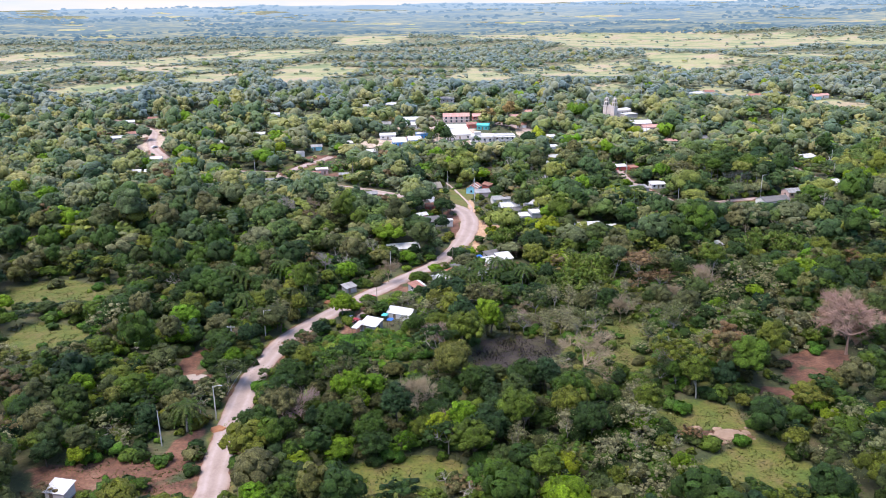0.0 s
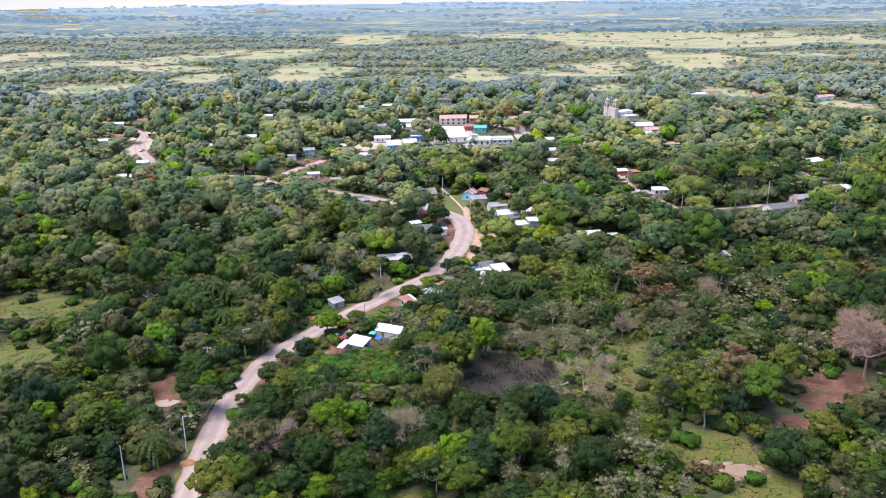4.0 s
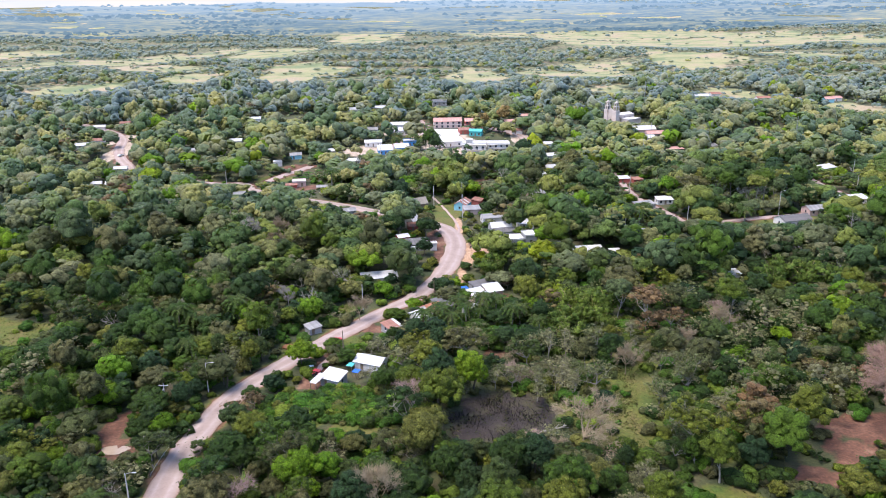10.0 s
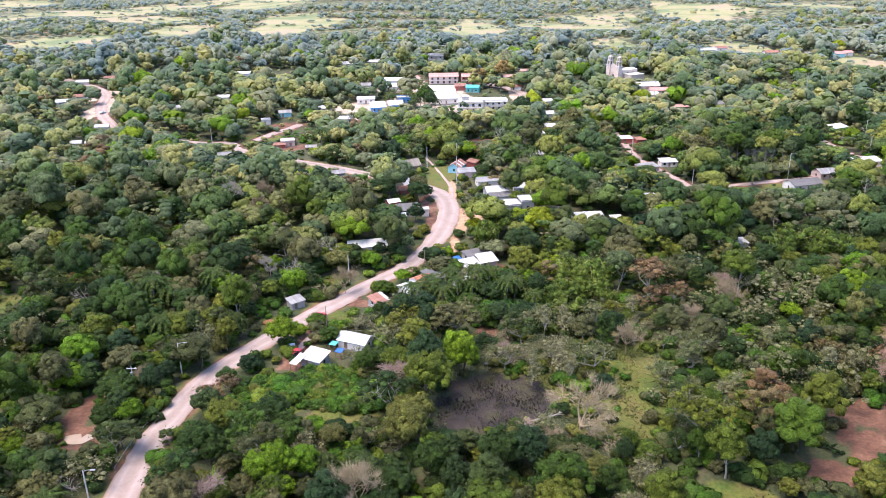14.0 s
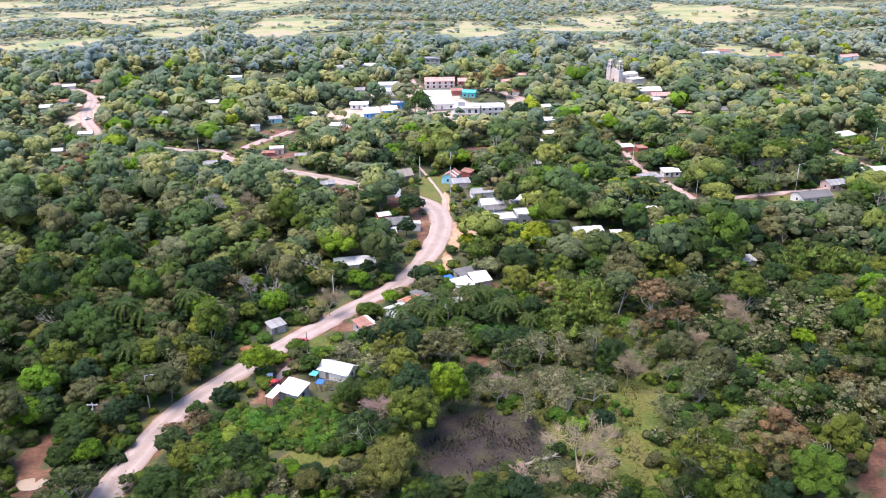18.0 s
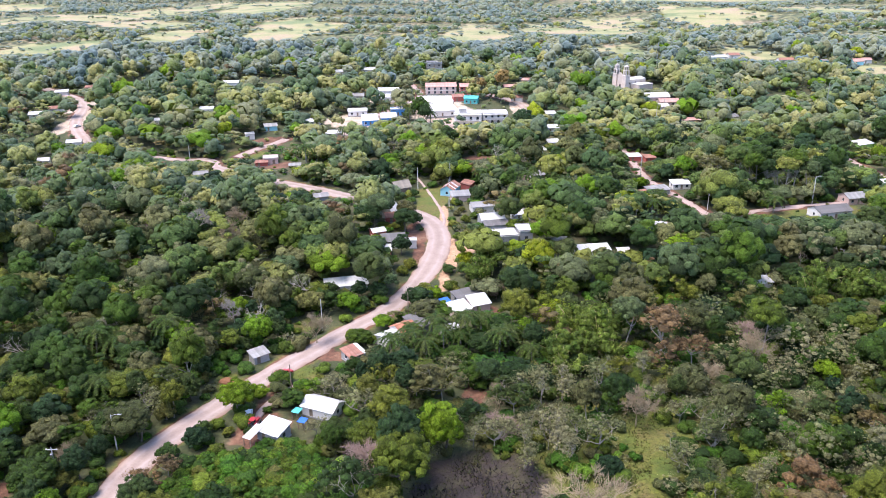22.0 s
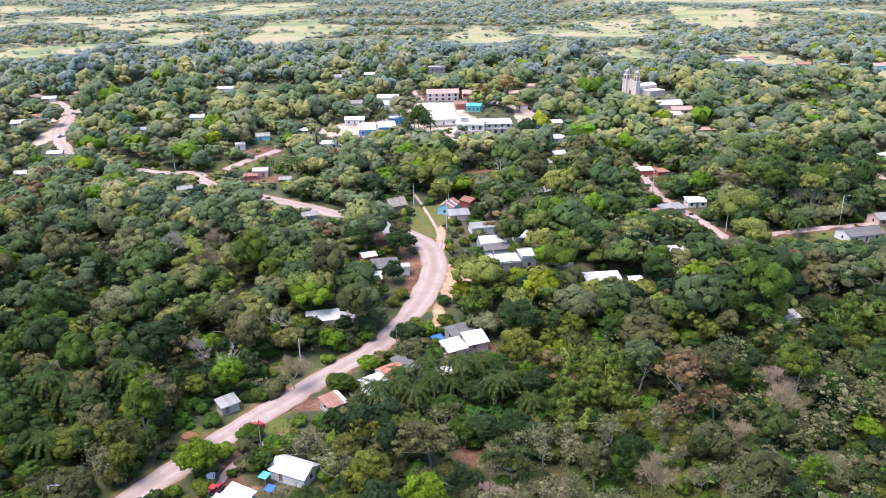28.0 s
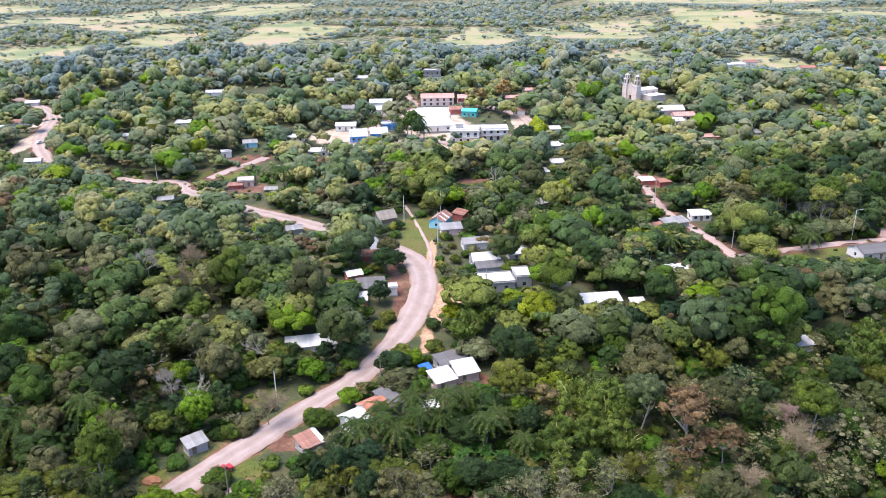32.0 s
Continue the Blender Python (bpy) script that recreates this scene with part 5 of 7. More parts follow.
house(33.0, 351.3, 12, 8.6, 3.6, 2.4, "shed", GREYBLOCK, TIN_DARK, "dark grey veranda roof below a gable house", 0.7, (), "veranda")
house(42.8, 362.5, 14, 6.4, 5.0, 2.6, "shed", WHITEWASH, TIN_WHITE, "small white sheet-roofed house", 0.6, NOWIN)
house(28.8, 373.0, 12, 8.8, 5.4, 2.6, "gable", WHITEWASH, TIN_GREY, "white cottage with grey sheet roof and dark window", 1.2, ((-0.1, 1.6, 0.8, 1.2),))
house(20.5, 387.0, 10, 7.4, 4.6, 2.5, "shed", PINKWALL, TIN_GREY, "house with pinkish walls and grey roof", 0.8, NOWIN)
house(16.6, 396.5, 70, 9.0, 5.6, 2.9, "gable", BLUEWALL, TIN_RUST, "light blue house with rust-and-white striped roof", 1.6, NOWIN, mats=[TIN_RUST, TIN_WHITE, TIN_RUST, TIN_WHITE, TIN_RUST, TIN_RUST])
house(24.0, 404.0, 70, 6.0, 4.0, 2.3, "shed", REDWALL, TIN_RUST, "ruined brick shed with rusty roof", 0.6, NOWIN, "shed")
house(-4.4, 400.5, 30, 7.0, 5.4, 2.2, "gable", WOOD, THATCH, "wooden hut with a steep grey thatched roof", 2.4, NOWIN, "hut")
house(53.2, 414.6, 35, 8.6, 5.6, 2.7, "gable", PINKWALL, TIN_GREY, "pinkish house with a grey gable roof", 1.3, NOWIN)
# ---- right-hand lanes ----
house(64.0, 329.0, 8, 11.5, 4.4, 2.5, "shed", WHITEWASH, TIN_WHITE, "long white-roofed house half hidden by trees", 0.8, NOWIN)
house(74.5, 326.5, 8, 3.8, 4.4, 2.4, "shed", WHITEWASH, TIN_WHITE, "small white-roofed shed among trees", 0.7, NOWIN, "shed")
house(91.2, 348.0, 6, 6.2, 4.6, 2.3, "shed", WHITEWASH, TIN_WHITE, "white-roofed hut beside a lane", 0.6, NOWIN, "hut")
house(113.6, 400.8, 4, 7.4, 5.0, 2.4, "shed", WHITEWASH, TIN_WHITE, "white cottage with red-painted lower wall", 0.6, TWO)
house(102.0, 392.5, 20, 9.4, 4.8, 2.2, "shed", GREYBLOCK, TIN_GREY, "low house with a grey sheet roof", 0.7, NOWIN)
house(94.8, 387.0, 20, 4.4, 4.2, 2.2, "shed", REDWALL, TIN_RUST, "small hut with a rusted roof", 0.7, NOWIN, "hut")
house(159.0, 362.5, 14, 13.5, 7.5, 2.8, "gable", WHITEWASH, TIN_DARK, "long white house with dark roof and red shutters", 1.5, TWO)
house(176.0, 379.0, 12, 9.0, 6.4, 2.7, "gable", PINKWALL, TIN_GREY, "house with grey roof beside the lane", 1.4, TWO)
house(201.5, 396.5, 10, 15.0, 5.4, 2.6, "shed", WHITEWASH, TIN_WHITE, "long house with bright white roof", 0.9, TWO)
house(222.8, 466.0, 25, 10.0, 5.2, 2.6, "shed", GREENWALL, TIN_WHITE, "lime green house with white sheet roof", 1.0, NOWIN)
house(232.0, 458.0, 15, 6.0, 5.0, 2.8, "gable", PINKWALL, TIN_GREY, "pink house with grey roof beside a lane", 1.2, NOWIN)
house(104.5, 447.0, 10, 6.0, 4.2, 2.4, "shed", REDWALL, TIN_WHITE, "small red-walled house at the end of a lane", 0.6, NOWIN)
house(111.5, 445.0, 10, 5.0, 3.6, 2.2, "shed", REDWALL, TIN_RUST, "shed with a rusty red roof", 0.6, NOWIN, "shed")
house(112.8, 306.0, 15, 5.0, 3.6, 2.3, "shed", WHITEWASH, TIN_WHITE, "white-roofed hut among bamboo", 0.7, NOWIN, "hut")
house(62.5, 462.0, 10, 5.5, 4.5, 2.4, "shed", WHITEWASH, TIN_WHITE, "small white-roofed house in the woods", 0.7, NOWIN)
house(70.0, 478.0, 10, 6.0, 5.0, 2.4, "shed", WHITEWASH, TIN_WHITE, "small white-roofed house in the woods", 0.7, NOWIN)
# ---- left-hand hamlet ----
house(-92.0, 501.0, 20, 4.6, 4.2, 2.8, "flat", WHITEWASH, TIN_WHITE, "small white block house", 0.4, NOWIN)
house(-84.0, 517.5, 15, 7.0, 5.6, 2.7, "gable", BLUEWALL, TIN_GREY, "pale blue house with grey roof", 1.2, NOWIN)
house(-72.0, 459.0, 12, 7.0, 6.2, 2.8, "flat", PINKWALL, SLAB, "half-built pink block house with flat slab roof", 0.4, ((-0.25, 1.2, 0.9, 1.2), (0.2, 1.2, 0, 2.1)))
house(-75.5, 454.0, 12, 6.0, 3.2, 2.0, "shed", REDWALL, TIN_RUST, "low lean-to with a reddish roof", 0.5, NOWIN, "lean_to")
canopy(-57.0, 443.0, 8, 6.0, 3.6, 2.2, TIN_GREY, "open grey-roofed shelter on posts", 0.5)
house(-98.5, 431.5, 15, 6.2, 4.0, 2.2, "gable", PINKWALL, TIN_GREY, "small hut with grey-pink roof in the trees", 1.0, NOWIN, "hut")
house(-36.5, 388.5, 20, 5.6, 3.8, 2.2, "gable", GREYBLOCK, TIN_GREY, "small hut with a grey roof", 1.0, NOWIN, "hut")
house(-218.0, 547.0, 20, 8.0, 5.0, 2.6, "shed", WHITEWASH, TIN_RUST, "roadside house with reddish roof", 0.8, NOWIN)
house(-222.0, 532.0, 20, 9.0, 5.0, 2.6, "shed", WHITEWASH, TIN_WHITE, "roadside house with white roof", 0.8, NOWIN)
house(-179.0, 482.0, 10, 7.0, 4.4, 2.3, "gable", WHITEWASH, TIN_WHITE, "white-roofed hut near the road", 1.0, NOWIN, "hut")
house(-180.0, 450.5, 12, 5.0, 4.2, 2.3, "gable", WHITEWASH, TIN_WHITE, "white-roofed hut in the woods", 1.0, NOWIN, "hut")
house(-172.5, 451.0, 12, 5.0, 4.2, 2.3, "gable", WHITEWASH, TIN_WHITE, "white-roofed hut in the woods", 1.0, NOWIN, "hut")
house(-130.0, 553.0, 5, 8.0, 5.0, 2.5, "shed", WHITEWASH, TIN_WHITE, "white-roofed house in the woods", 0.8, NOWIN)
house(-139.0, 645.0, 5, 11.0, 5.0, 2.5, "shed", WHITEWASH, TIN_WHITE, "white-roofed house in the woods", 0.8, NOWIN)
house(-245.0, 612.0, 15, 8.0, 5.0, 2.5, "shed", WHITEWASH, TIN_WHITE, "white-roofed house beside the road", 0.8, NOWIN)
house(-233.0, 630.0, 15, 7.0, 5.0, 2.5, "shed", PINKWALL, TIN_RUST, "red-roofed house beside the road", 0.8, NOWIN)
house(-150.0, 523.0, 15, 4.0, 4.0, 2.5, "shed", WHITEWASH, TIN_WHITE, "small white-roofed hut in the woods", 0.6, NOWIN, "hut")
house(-82.5, 142.6, -12, 4.6, 3.6, 2.3, "shed", WHITEWASH, TIN_WHITE, "white-roofed hut on bare reddish ground", 0.6, NOWIN, "hut")

# ---- the village centre ----
house(-46.0, 501.5, 4, 9.5, 6.0, 3.0, "gable", WHITEWASH, TIN_WHITE, "white village house with pale roof", 1.2, TWO)
house(-62.0, 527.0, 4, 9.0, 6.0, 2.8, "gable", WHITEWASH, TIN_WHITE, "white village house with pale roof", 1.1, TWO)
house(-29.0, 529.0, 8, 9.0, 12.0, 3.0, "shed", DEEPBLUE, TIN_WHITE, "blue-walled house with large white roof", 1.4, TWO)
house(-18.5, 533.0, 8, 9.0, 9.0, 3.0, "shed", DEEPBLUE, TIN_WHITE, "blue-walled house with white roof", 1.4, TWO)
house(-14.0, 548.0, 8, 8.0, 7.0, 3.4, "flat", DEEPBLUE, SLAB, "blue flat-roofed village house", 0.5, TWO)
house(-38.0, 548.0, 4, 11.0, 7.0, 3.0, "gable", WHITEWASH, TIN_WHITE, "white house with pale roof", 1.2, TWO)
house(-22.0, 580.0, 2, 14.5, 6.0, 3.2, "shed", WHITEWASH, TIN_WHITE, "long two-tier house with white roofs", 1.2, TWO)
house(-22.0, 589.0, 2, 13.0, 7.0, 5.6, "gable", WHITEWASH, TIN_WHITE, "long two-tier house with white roofs", 1.5, TWO)
house(-42.0, 586.0, 2, 8.0, 6.0, 2.8, "shed", WHITEWASH, TIN_GREY, "house with pale grey roof", 1.0, TWO)
house(10.5, 553.0, 10, 19.0, 28.0, 2.9, "flat", WHITEWASH, SLAB, "large hall with broad white roof in the village centre", 1.2, TWO, "hall", category="hall")
house(11.5, 604.5, 3, 20.0, 9.5, 2.5, "gable", PINKWALL, REDROOF, "two-storey building with long red roof and balcony", 2.0, ((-0.4, 1.4, 0.6, 1.6), (-0.2, 1.4, 0.6, 1.6), (0, 1.4, 0.6, 1.6), (0.2, 1.4, 0.6, 1.6), (0.4, 1.4, 0.6, 1.6)), storeys=2, category="building")
house(27.5, 602.0, 3, 7.0, 9.0, 2.6, "gable", REDWALL, REDROOF, "red-roofed annexe with red upper wall", 1.6, TWO, storeys=2)
house(23.0, 580.0, 10, 7.5, 6.0, 3.0, "shed", REDWALL, TIN_RUST, "house with maroon roof", 0.8, NOWIN)
house(31.0, 574.0, -12, 8.5, 7.0, 3.4, "gable", TEAL, TEAL, "turquoise house in the village centre", 1.2, TWO)
house(5.7, 708.5, 3, 12.0, 8.0, 3.0, "flat", GREYBLOCK, SLAB, "two-storey grey house in the far trees", 2.2, TWO, storeys=2)
house(-46.0, 699.0, 3, 12.0, 6.0, 2.6, "shed", WHITEWASH, TIN_WHITE, "white-roofed house in the far trees", 1.0, NOWIN)
house(-66.0, 690.0, 3, 10.0, 6.0, 2.6, "shed", WHITEWASH, TIN_WHITE, "white-roofed house in the far trees", 1.0, NOWIN)
house(58.0, 613.0, 10, 9.0, 6.0, 2.8, "gable", PINKWALL, REDROOF, "red-roofed house among tall trees", 1.2, NOWIN)
house(72.0, 640.0, 10, 9.0, 6.0, 2.8, "gable", WHITEWASH, REDROOF, "red-roofed house among tall trees", 1.2, NOWIN)
house(95.0, 632.0, 10, 8.0, 6.0, 2.8, "gable", WHITEWASH, TILE, "house with a clay-red roof", 1.4, NOWIN)
house(60.0, 578.0, -10, 7.0, 5.0, 2.6, "gable", WHITEWASH, TIN_RUST, "house with a faded pink roof", 1.0, NOWIN)
house(76.0, 538.0, 10, 6.0, 5.0, 2.6, "shed", WHITEWASH, TIN_WHITE, "small white house in trees", 0.8, NOWIN)
house(73.0, 508.0, 10, 7.0, 5.0, 2.6, "shed", WHITEWASH, TIN_WHITE, "small white house in trees", 0.8, NOWIN)
house(146.0, 572.5, 6, 15.0, 9.0, 3.6, "gable", PINKWALL, TIN_WHITE, "long building with white roof near the church", 2.0, TWO)
house(151.0, 562.0, 6, 12.0, 8.0, 3.0, "gable", PINKWALL, REDROOF, "pink arcade building with a red roof", 1.4, ((-0.35, 1.6, 0, 2.2), (-0.1, 1.6, 0, 2.2), (0.15, 1.6, 0, 2.2), (0.38, 1.6, 0, 2.2)))
house(144.0, 551.0, 4, 9.5, 6.0, 2.8, "shed", WHITEWASH, TIN_WHITE, "white house with pink side wall", 0.8, TWO)
house(154.0, 522.5, 8, 9.0, 5.5, 2.4, "gable", PINKWALL, REDROOF, "low house with a faded pink roof", 1.0, NOWIN)
house(178.0, 528.0, 8, 8.0, 5.5, 2.4, "shed", WHITEWASH, TIN_GREY, "low house with grey roof", 0.8, NOWIN)
house(243.0, 749.0, 4, 13.0, 6.0, 2.8, "shed", WHITEWASH, TIN_WHITE, "white house at the field's edge", 1.0, NOWIN)
house(258.0, 758.0, 4, 9.0, 7.0, 3.2, "gable", WHITEWASH, TIN_RUST, "white house with a dull red roof", 1.4, NOWIN)
house(290.0, 728.0, 4, 12.0, 6.0, 2.8, "gable", WHITEWASH, TIN_RUST, "farmhouse with dull red roof", 1.4, NOWIN)
house(318.0, 720.0, 4, 5.0, 4.0, 2.8, "shed", TEAL, TIN_GREY, "small turquoise hut by a field", 0.6, NOWIN, "hut")
house(340.0, 712.0, 4, 8.0, 6.0, 3.2, "gable", BLUEWALL, REDROOF, "blue house with a red roof", 1.8, NOWIN)
house(352.0, 722.0, 4, 7.0, 6.0, 2.8, "gable", WHITEWASH, REDROOF, "white house with a red roof", 1.4, NOWIN)


def arcade(name, x, y, yaw, w, d, h, storeys, label, arch_storey):
    """A white building with rows of windows and round-arched openings."""
    root = tagged(new(name), label, "building", "village houses")
    root.matrix_basis = Matrix.LocRotScale(at(x, y), Euler((0, 0, radians(yaw))), None)
    for st in range(storeys):
        n = max(3, int(w / 3.4))
        ops = [((k + 0.5) / n * w - w / 2, 1.5 if st == arch_storey else 1.2, 0.02 if st == arch_storey else 0.9, 2.2 if st == arch_storey else 1.2) for k in range(n)]
        wall_panel(root, WHITEWASH, w, h, ops, 0, (0, -d / 2, st * h))
        wall_panel(root, WHITEWASH, w, h, [], math.pi, (0, d / 2, st * h))
        wall_panel(root, WHITEWASH, d - 0.4, h, [(-1.5, 1.2, 0.9, 1.2), (1.5, 1.2, 0.9, 1.2)], math.pi / 2, (w / 2, 0, st * h))
        wall_panel(root, WHITEWASH, d - 0.4, h, [(-1.5, 1.2, 0.9, 1.2), (1.5, 1.2, 0.9, 1.2)], -math.pi / 2, (-w / 2, 0, st * h))
        block("floor_slab", root, (0, -0.5, (st + 1) * h - 0.12), (w + 0.5, d + 1.4, 0.2), SLAB)
        if st == arch_storey:
            for k in range(n):
                bm = bmesh.new()
                cx = (k + 0.5) / n * w - w / 2
                for j in range(8):
                    a, b = math.pi * j / 8, math.pi * (j + 1) / 8
                    q = [bm.verts.new((cx + r * math.cos(t), yy, 1.5 + r * math.sin(t))) for r in (0.72, 0.95) for t in (a, b) for yy in (-d / 2 - 0.06, -d / 2 + 0.1)]
                    for f in ((0, 2, 6, 4), (1, 5, 7, 3), (0, 1, 3, 2), (4, 6, 7, 5)):
                        bm.faces.new([q[i] for i in f])
                ar = part("arch", bm, WHITEWASH, root)
                ar.location.z = st * h
        if st:
            for k in range(int(w / 0.5)):
                block("baluster", root, (-w / 2 + 0.25 + k * 0.5, -d / 2 - 1.05, st * h + 0.08), (0.08, 0.08, 0.8), WHITEWASH)
            block("balcony_rail", root, (0, -d / 2 - 1.05, st * h + 0.88), (w, 0.12, 0.1), WHITEWASH)
    block("roof_slab", root, (0, 0, storeys * h + 0.09), (w + 0.4, d + 0.4, 0.15), SLAB)
    for sx, sy, lx, ly in ((0, -d / 2, w, 0.15), (0, d / 2, w, 0.15), (-w / 2, 0, 0.15, d - 0.3), (w / 2, 0, 0.15, d - 0.3)):
        block("parapet", root, (sx, sy, storeys * h + 0.24), (lx, ly, 0.7), WHITEWASH)
    HOMES.append((x, y, w / 2 + 1, d / 2 + 2))
    return root


arcade("white_building", 27.5, 525.0, -4, 15.0, 10.0, 3.3, 2, "white two-storey building with arches, centre of the village", 1)
arcade("white_building", 42.8, 529.0, 3, 14.0, 9.0, 2.8, 2, "white two-storey building with arched balcony", 0)
tank_root = tagged(new("roof_room"), "small rooftop room on the white building", "building", "village houses")
tank_root.matrix_basis = Matrix.LocRotScale(at(27.5, 525.0, 6.8), None, None)
block("wall", tank_root, (-3, 1, 0), (4, 3.5, 2.2), GREYBLOCK)
block("roof_slab", tank_root, (-3, 1, 2.2), (4.4, 3.9, 0.15), SLAB)


plaza = tagged(new("pavement"), "pale paved court before the red-roofed building", "pavement", kind="structure")
plaza.matrix_basis = Matrix.LocRotScale(at(8.0, 582.0, 0.5), Euler((0, 0, radians(-4))), None)
for px in range(6):
    for py in range(7):
        block("paving_slab", plaza, (-10 + px * 4.0, -12 + py * 4.0, -1.4), (3.96, 3.96, 1.5), SLAB)
HOMES.append((8.0, 582.0, 12, 14))

# ---- church ----
def church(x, y, yaw):
    root = tagged(new("church"), "old pale church with two domed bell towers", "church")
    root.matrix_basis = Matrix.LocRotScale(at(x, y), Euler((0, 0, radians(yaw))), (0.86, 0.86, 0.86))
    old = PLASTER
    wall_panel(root, PLASTER, 10.0, 10.5, [(0, 2.2, 0, 3.6)], 0, (0, -9, 0), 0.8)
    for s in (-1, 1):
        wall_panel(root, old, 20.0, 7.0, [(-6, 1.0, 3.5, 1.8), (0, 1.0, 3.5, 1.8), (6, 1.0, 3.5, 1.8)], s * math.pi / 2, (s * 5.6, 2.0, 0), 0.7)
    wall_panel(root, old, 11.2, 7.0, [], math.pi, (0, 12.6, 0), 0.6)
    for s in (-1, 1):
        roof_sheets(root, SLAB, 20.5, 1.0, 5.3, 7.0, s, 0.3)
    for ob in [o for o in root.children if o.name.startswith("roof_sheet")]:
        ob.matrix_basis = Matrix.Translation((0, 2, 0)) @ Matrix.Rotation(math.pi / 2, 4, "Z") @ ob.matrix_basis
    for s in (-1, 1):
        t = block("tower", root, (s * 5.4, -8.0, -0.5), (4.2, 4.2, 11.0), PLASTER)
        block("cornice", root, (s * 5.4, -8.0, 10.5), (4.7, 4.7, 0.4), PLASTER)
        for level, (w, z, hh) in enumerate(((3.4, 10.9, 3.4), (2.6, 14.7, 2.6))):
            for cx in (-1, 1):
                for cy in (-1, 1):
                    block("belfry_pier", root, (s * 5.4 + cx * w * 0.38, -8.0 + cy * w * 0.38, z), (w * 0.26, w * 0.26, hh), PLASTER)
            # near-black block painted as the dark inside of the belfry
            block("belfry_core", root, (s * 5.4, -8.0, z), (w * 0.35, w * 0.35, hh), DARK)
            block("cornice", root, (s * 5.4, -8.0, z + hh), (w + 0.4, w + 0.4, 0.35), PLASTER)
        bm = bmesh.new()
        bmesh.ops.create_uvsphere(bm, u_segments=12, v_segments=8, radius=1.2)
        for v in bm.verts:
            v.co.z = max(v.co.z, -0.05)
        dome = part("dome", bm, PLASTER, root)
        dome.location = (s * 5.4, -8.0, 17.65)
        block("finial", dome, (0, 0, 1.15), (0.14, 0.14, 1.0), STEEL)
    bm = bmesh.new()
    v = [bm.verts.new(p) for p in ((-3.2, -9.0, 10.5), (3.2, -9.0, 10.5), (0, -9.0, 12.6), (-3.2, -8.4, 10.5), (3.2, -8.4, 10.5), (0, -8.4, 12.6))]
    for f in ((0, 1, 2), (5, 4, 3), (0, 3, 4, 1), (1, 4, 5, 2), (2, 5, 3, 0)):
        bm.faces.new([v[i] for i in f])
    part("pediment", bm, PLASTER, root)
    block("annexe", root, (11, 4, -0.4), (9, 14, 4.6), old)
    block("annexe_roof", root, (11, 4, 4.2), (9.4, 14.4, 0.25), SLAB)
    HOMES.append((x + 4, y, 14, 16))
    SEEN.extend((x + k * 3.0, y - 14.0) for k in range(-4, 7))


church(139.0, 618.0, -60)


# ---- poles, vehicles and small things ----
def pole(x, y, h, label, lamp_arm=0.0, cross=False, mat=None, turn=0.0, name="utility_pole"):
    root = tagged(new(name), label, "pole", "poles")
    if y < 430:
        SEEN.append((x, y - 1.0))
    root.matrix_basis = Matrix.LocRotScale(at(x, y), Euler((0, 0, turn)), None)
    new("shaft", mesh_from("shaft", *tube([(0, 0, -0.5), (0, 0, h * 0.5), (0, 0, h)], [0.17, 0.14, 0.10], 8), mat or POLE_GREY, True)).parent = root
    if lamp_arm:
        new("arm", mesh_from("arm", *tube([(0, 0, h - 0.3), (lamp_arm * 0.5, 0, h), (lamp_arm, 0, h + 0.1)], [0.07, 0.06, 0.05], 6), STEEL, True)).parent = root
        block("lamp_head", root, (lamp_arm + 0.3, 0, h), (0.9, 0.35, 0.16), STEEL, bevel=0.04)
    if cross:
        block("crossarm", root, (0, 0, h - 0.7), (2.4, 0.14, 0.14), WOOD if mat else POLE_GREY)
        for s in (-1.0, 0.0, 1.0):
            block("insulator", root, (s, 0, h - 0.56), (0.12, 0.12, 0.22), WHITEWASH)
        block("transformer", root, (0.0, -0.36, h - 2.2), (0.5, 0.45, 0.8), STEEL, bevel=0.06)
    return root


pole(-57.8, 174.0, 9.5, "pale concrete street lamp post beside the road", 1.6, name="street_lamp")
pole(-67.5, 162.0, 9.5, "pale leaning concrete pole on bare ground")
pole(-56.2, 224.8, 9.0, "street lamp post rising above roadside trees", 1.6, name="street_lamp")
pole(-63.5, 213.5, 9.0, "pole with crossarms among trees", cross=True)
pole(-20.0, 280.0, 10.0, "white concrete pole beside the road")
pole(3.8, 287.5, 8.5, "dark wooden pole beside the road", mat=WOOD)
pole(-22.8, 248.0, 7.5, "dark wooden pole beside the grass verge", mat=WOOD)
pole(16.0, 376.0, 12.0, "tall white pole beside the grass lane")
pole(3.0, 398.0, 11.0, "white pole beside the grass lane")
pole(16.5, 404.0, 11.0, "pole behind the blue house")
pole(31.2, 335.2, 9.0, "pole beside the grey block house")
pole(100.5, 416.0, 11.0, "white pole beside the earth lane")
pole(116.0, 371.0, 8.0, "pole with transformer beside the lanes", cross=True)
pole(158.5, 376.0, 11.5, "tall white street lamp post beside the lane", 1.4, name="street_lamp")
pole(84.0, 353.0, 8.0, "pole beside the lane", cross=True)
pole(-113.0, 462.0, 9.0, "white pole beside the village road")
pole(-4.0, 470.0, 12.0, "tall pole in the woods")
pole(-31.0, 517.0, 9.0, "pole beside the village street")
pole(131.0, 511.0, 13.0, "pale pole in the woods")
pole(145.0, 548.0, 13.0, "pale pole near the church")
pole(172.0, 470.0, 12.0, "pale pole in the woods")
pole(212.0, 412.0, 10.0, "pole beside the earth lane")
pole(224.0, 440.0, 12.0, "pole beside the earth lane")


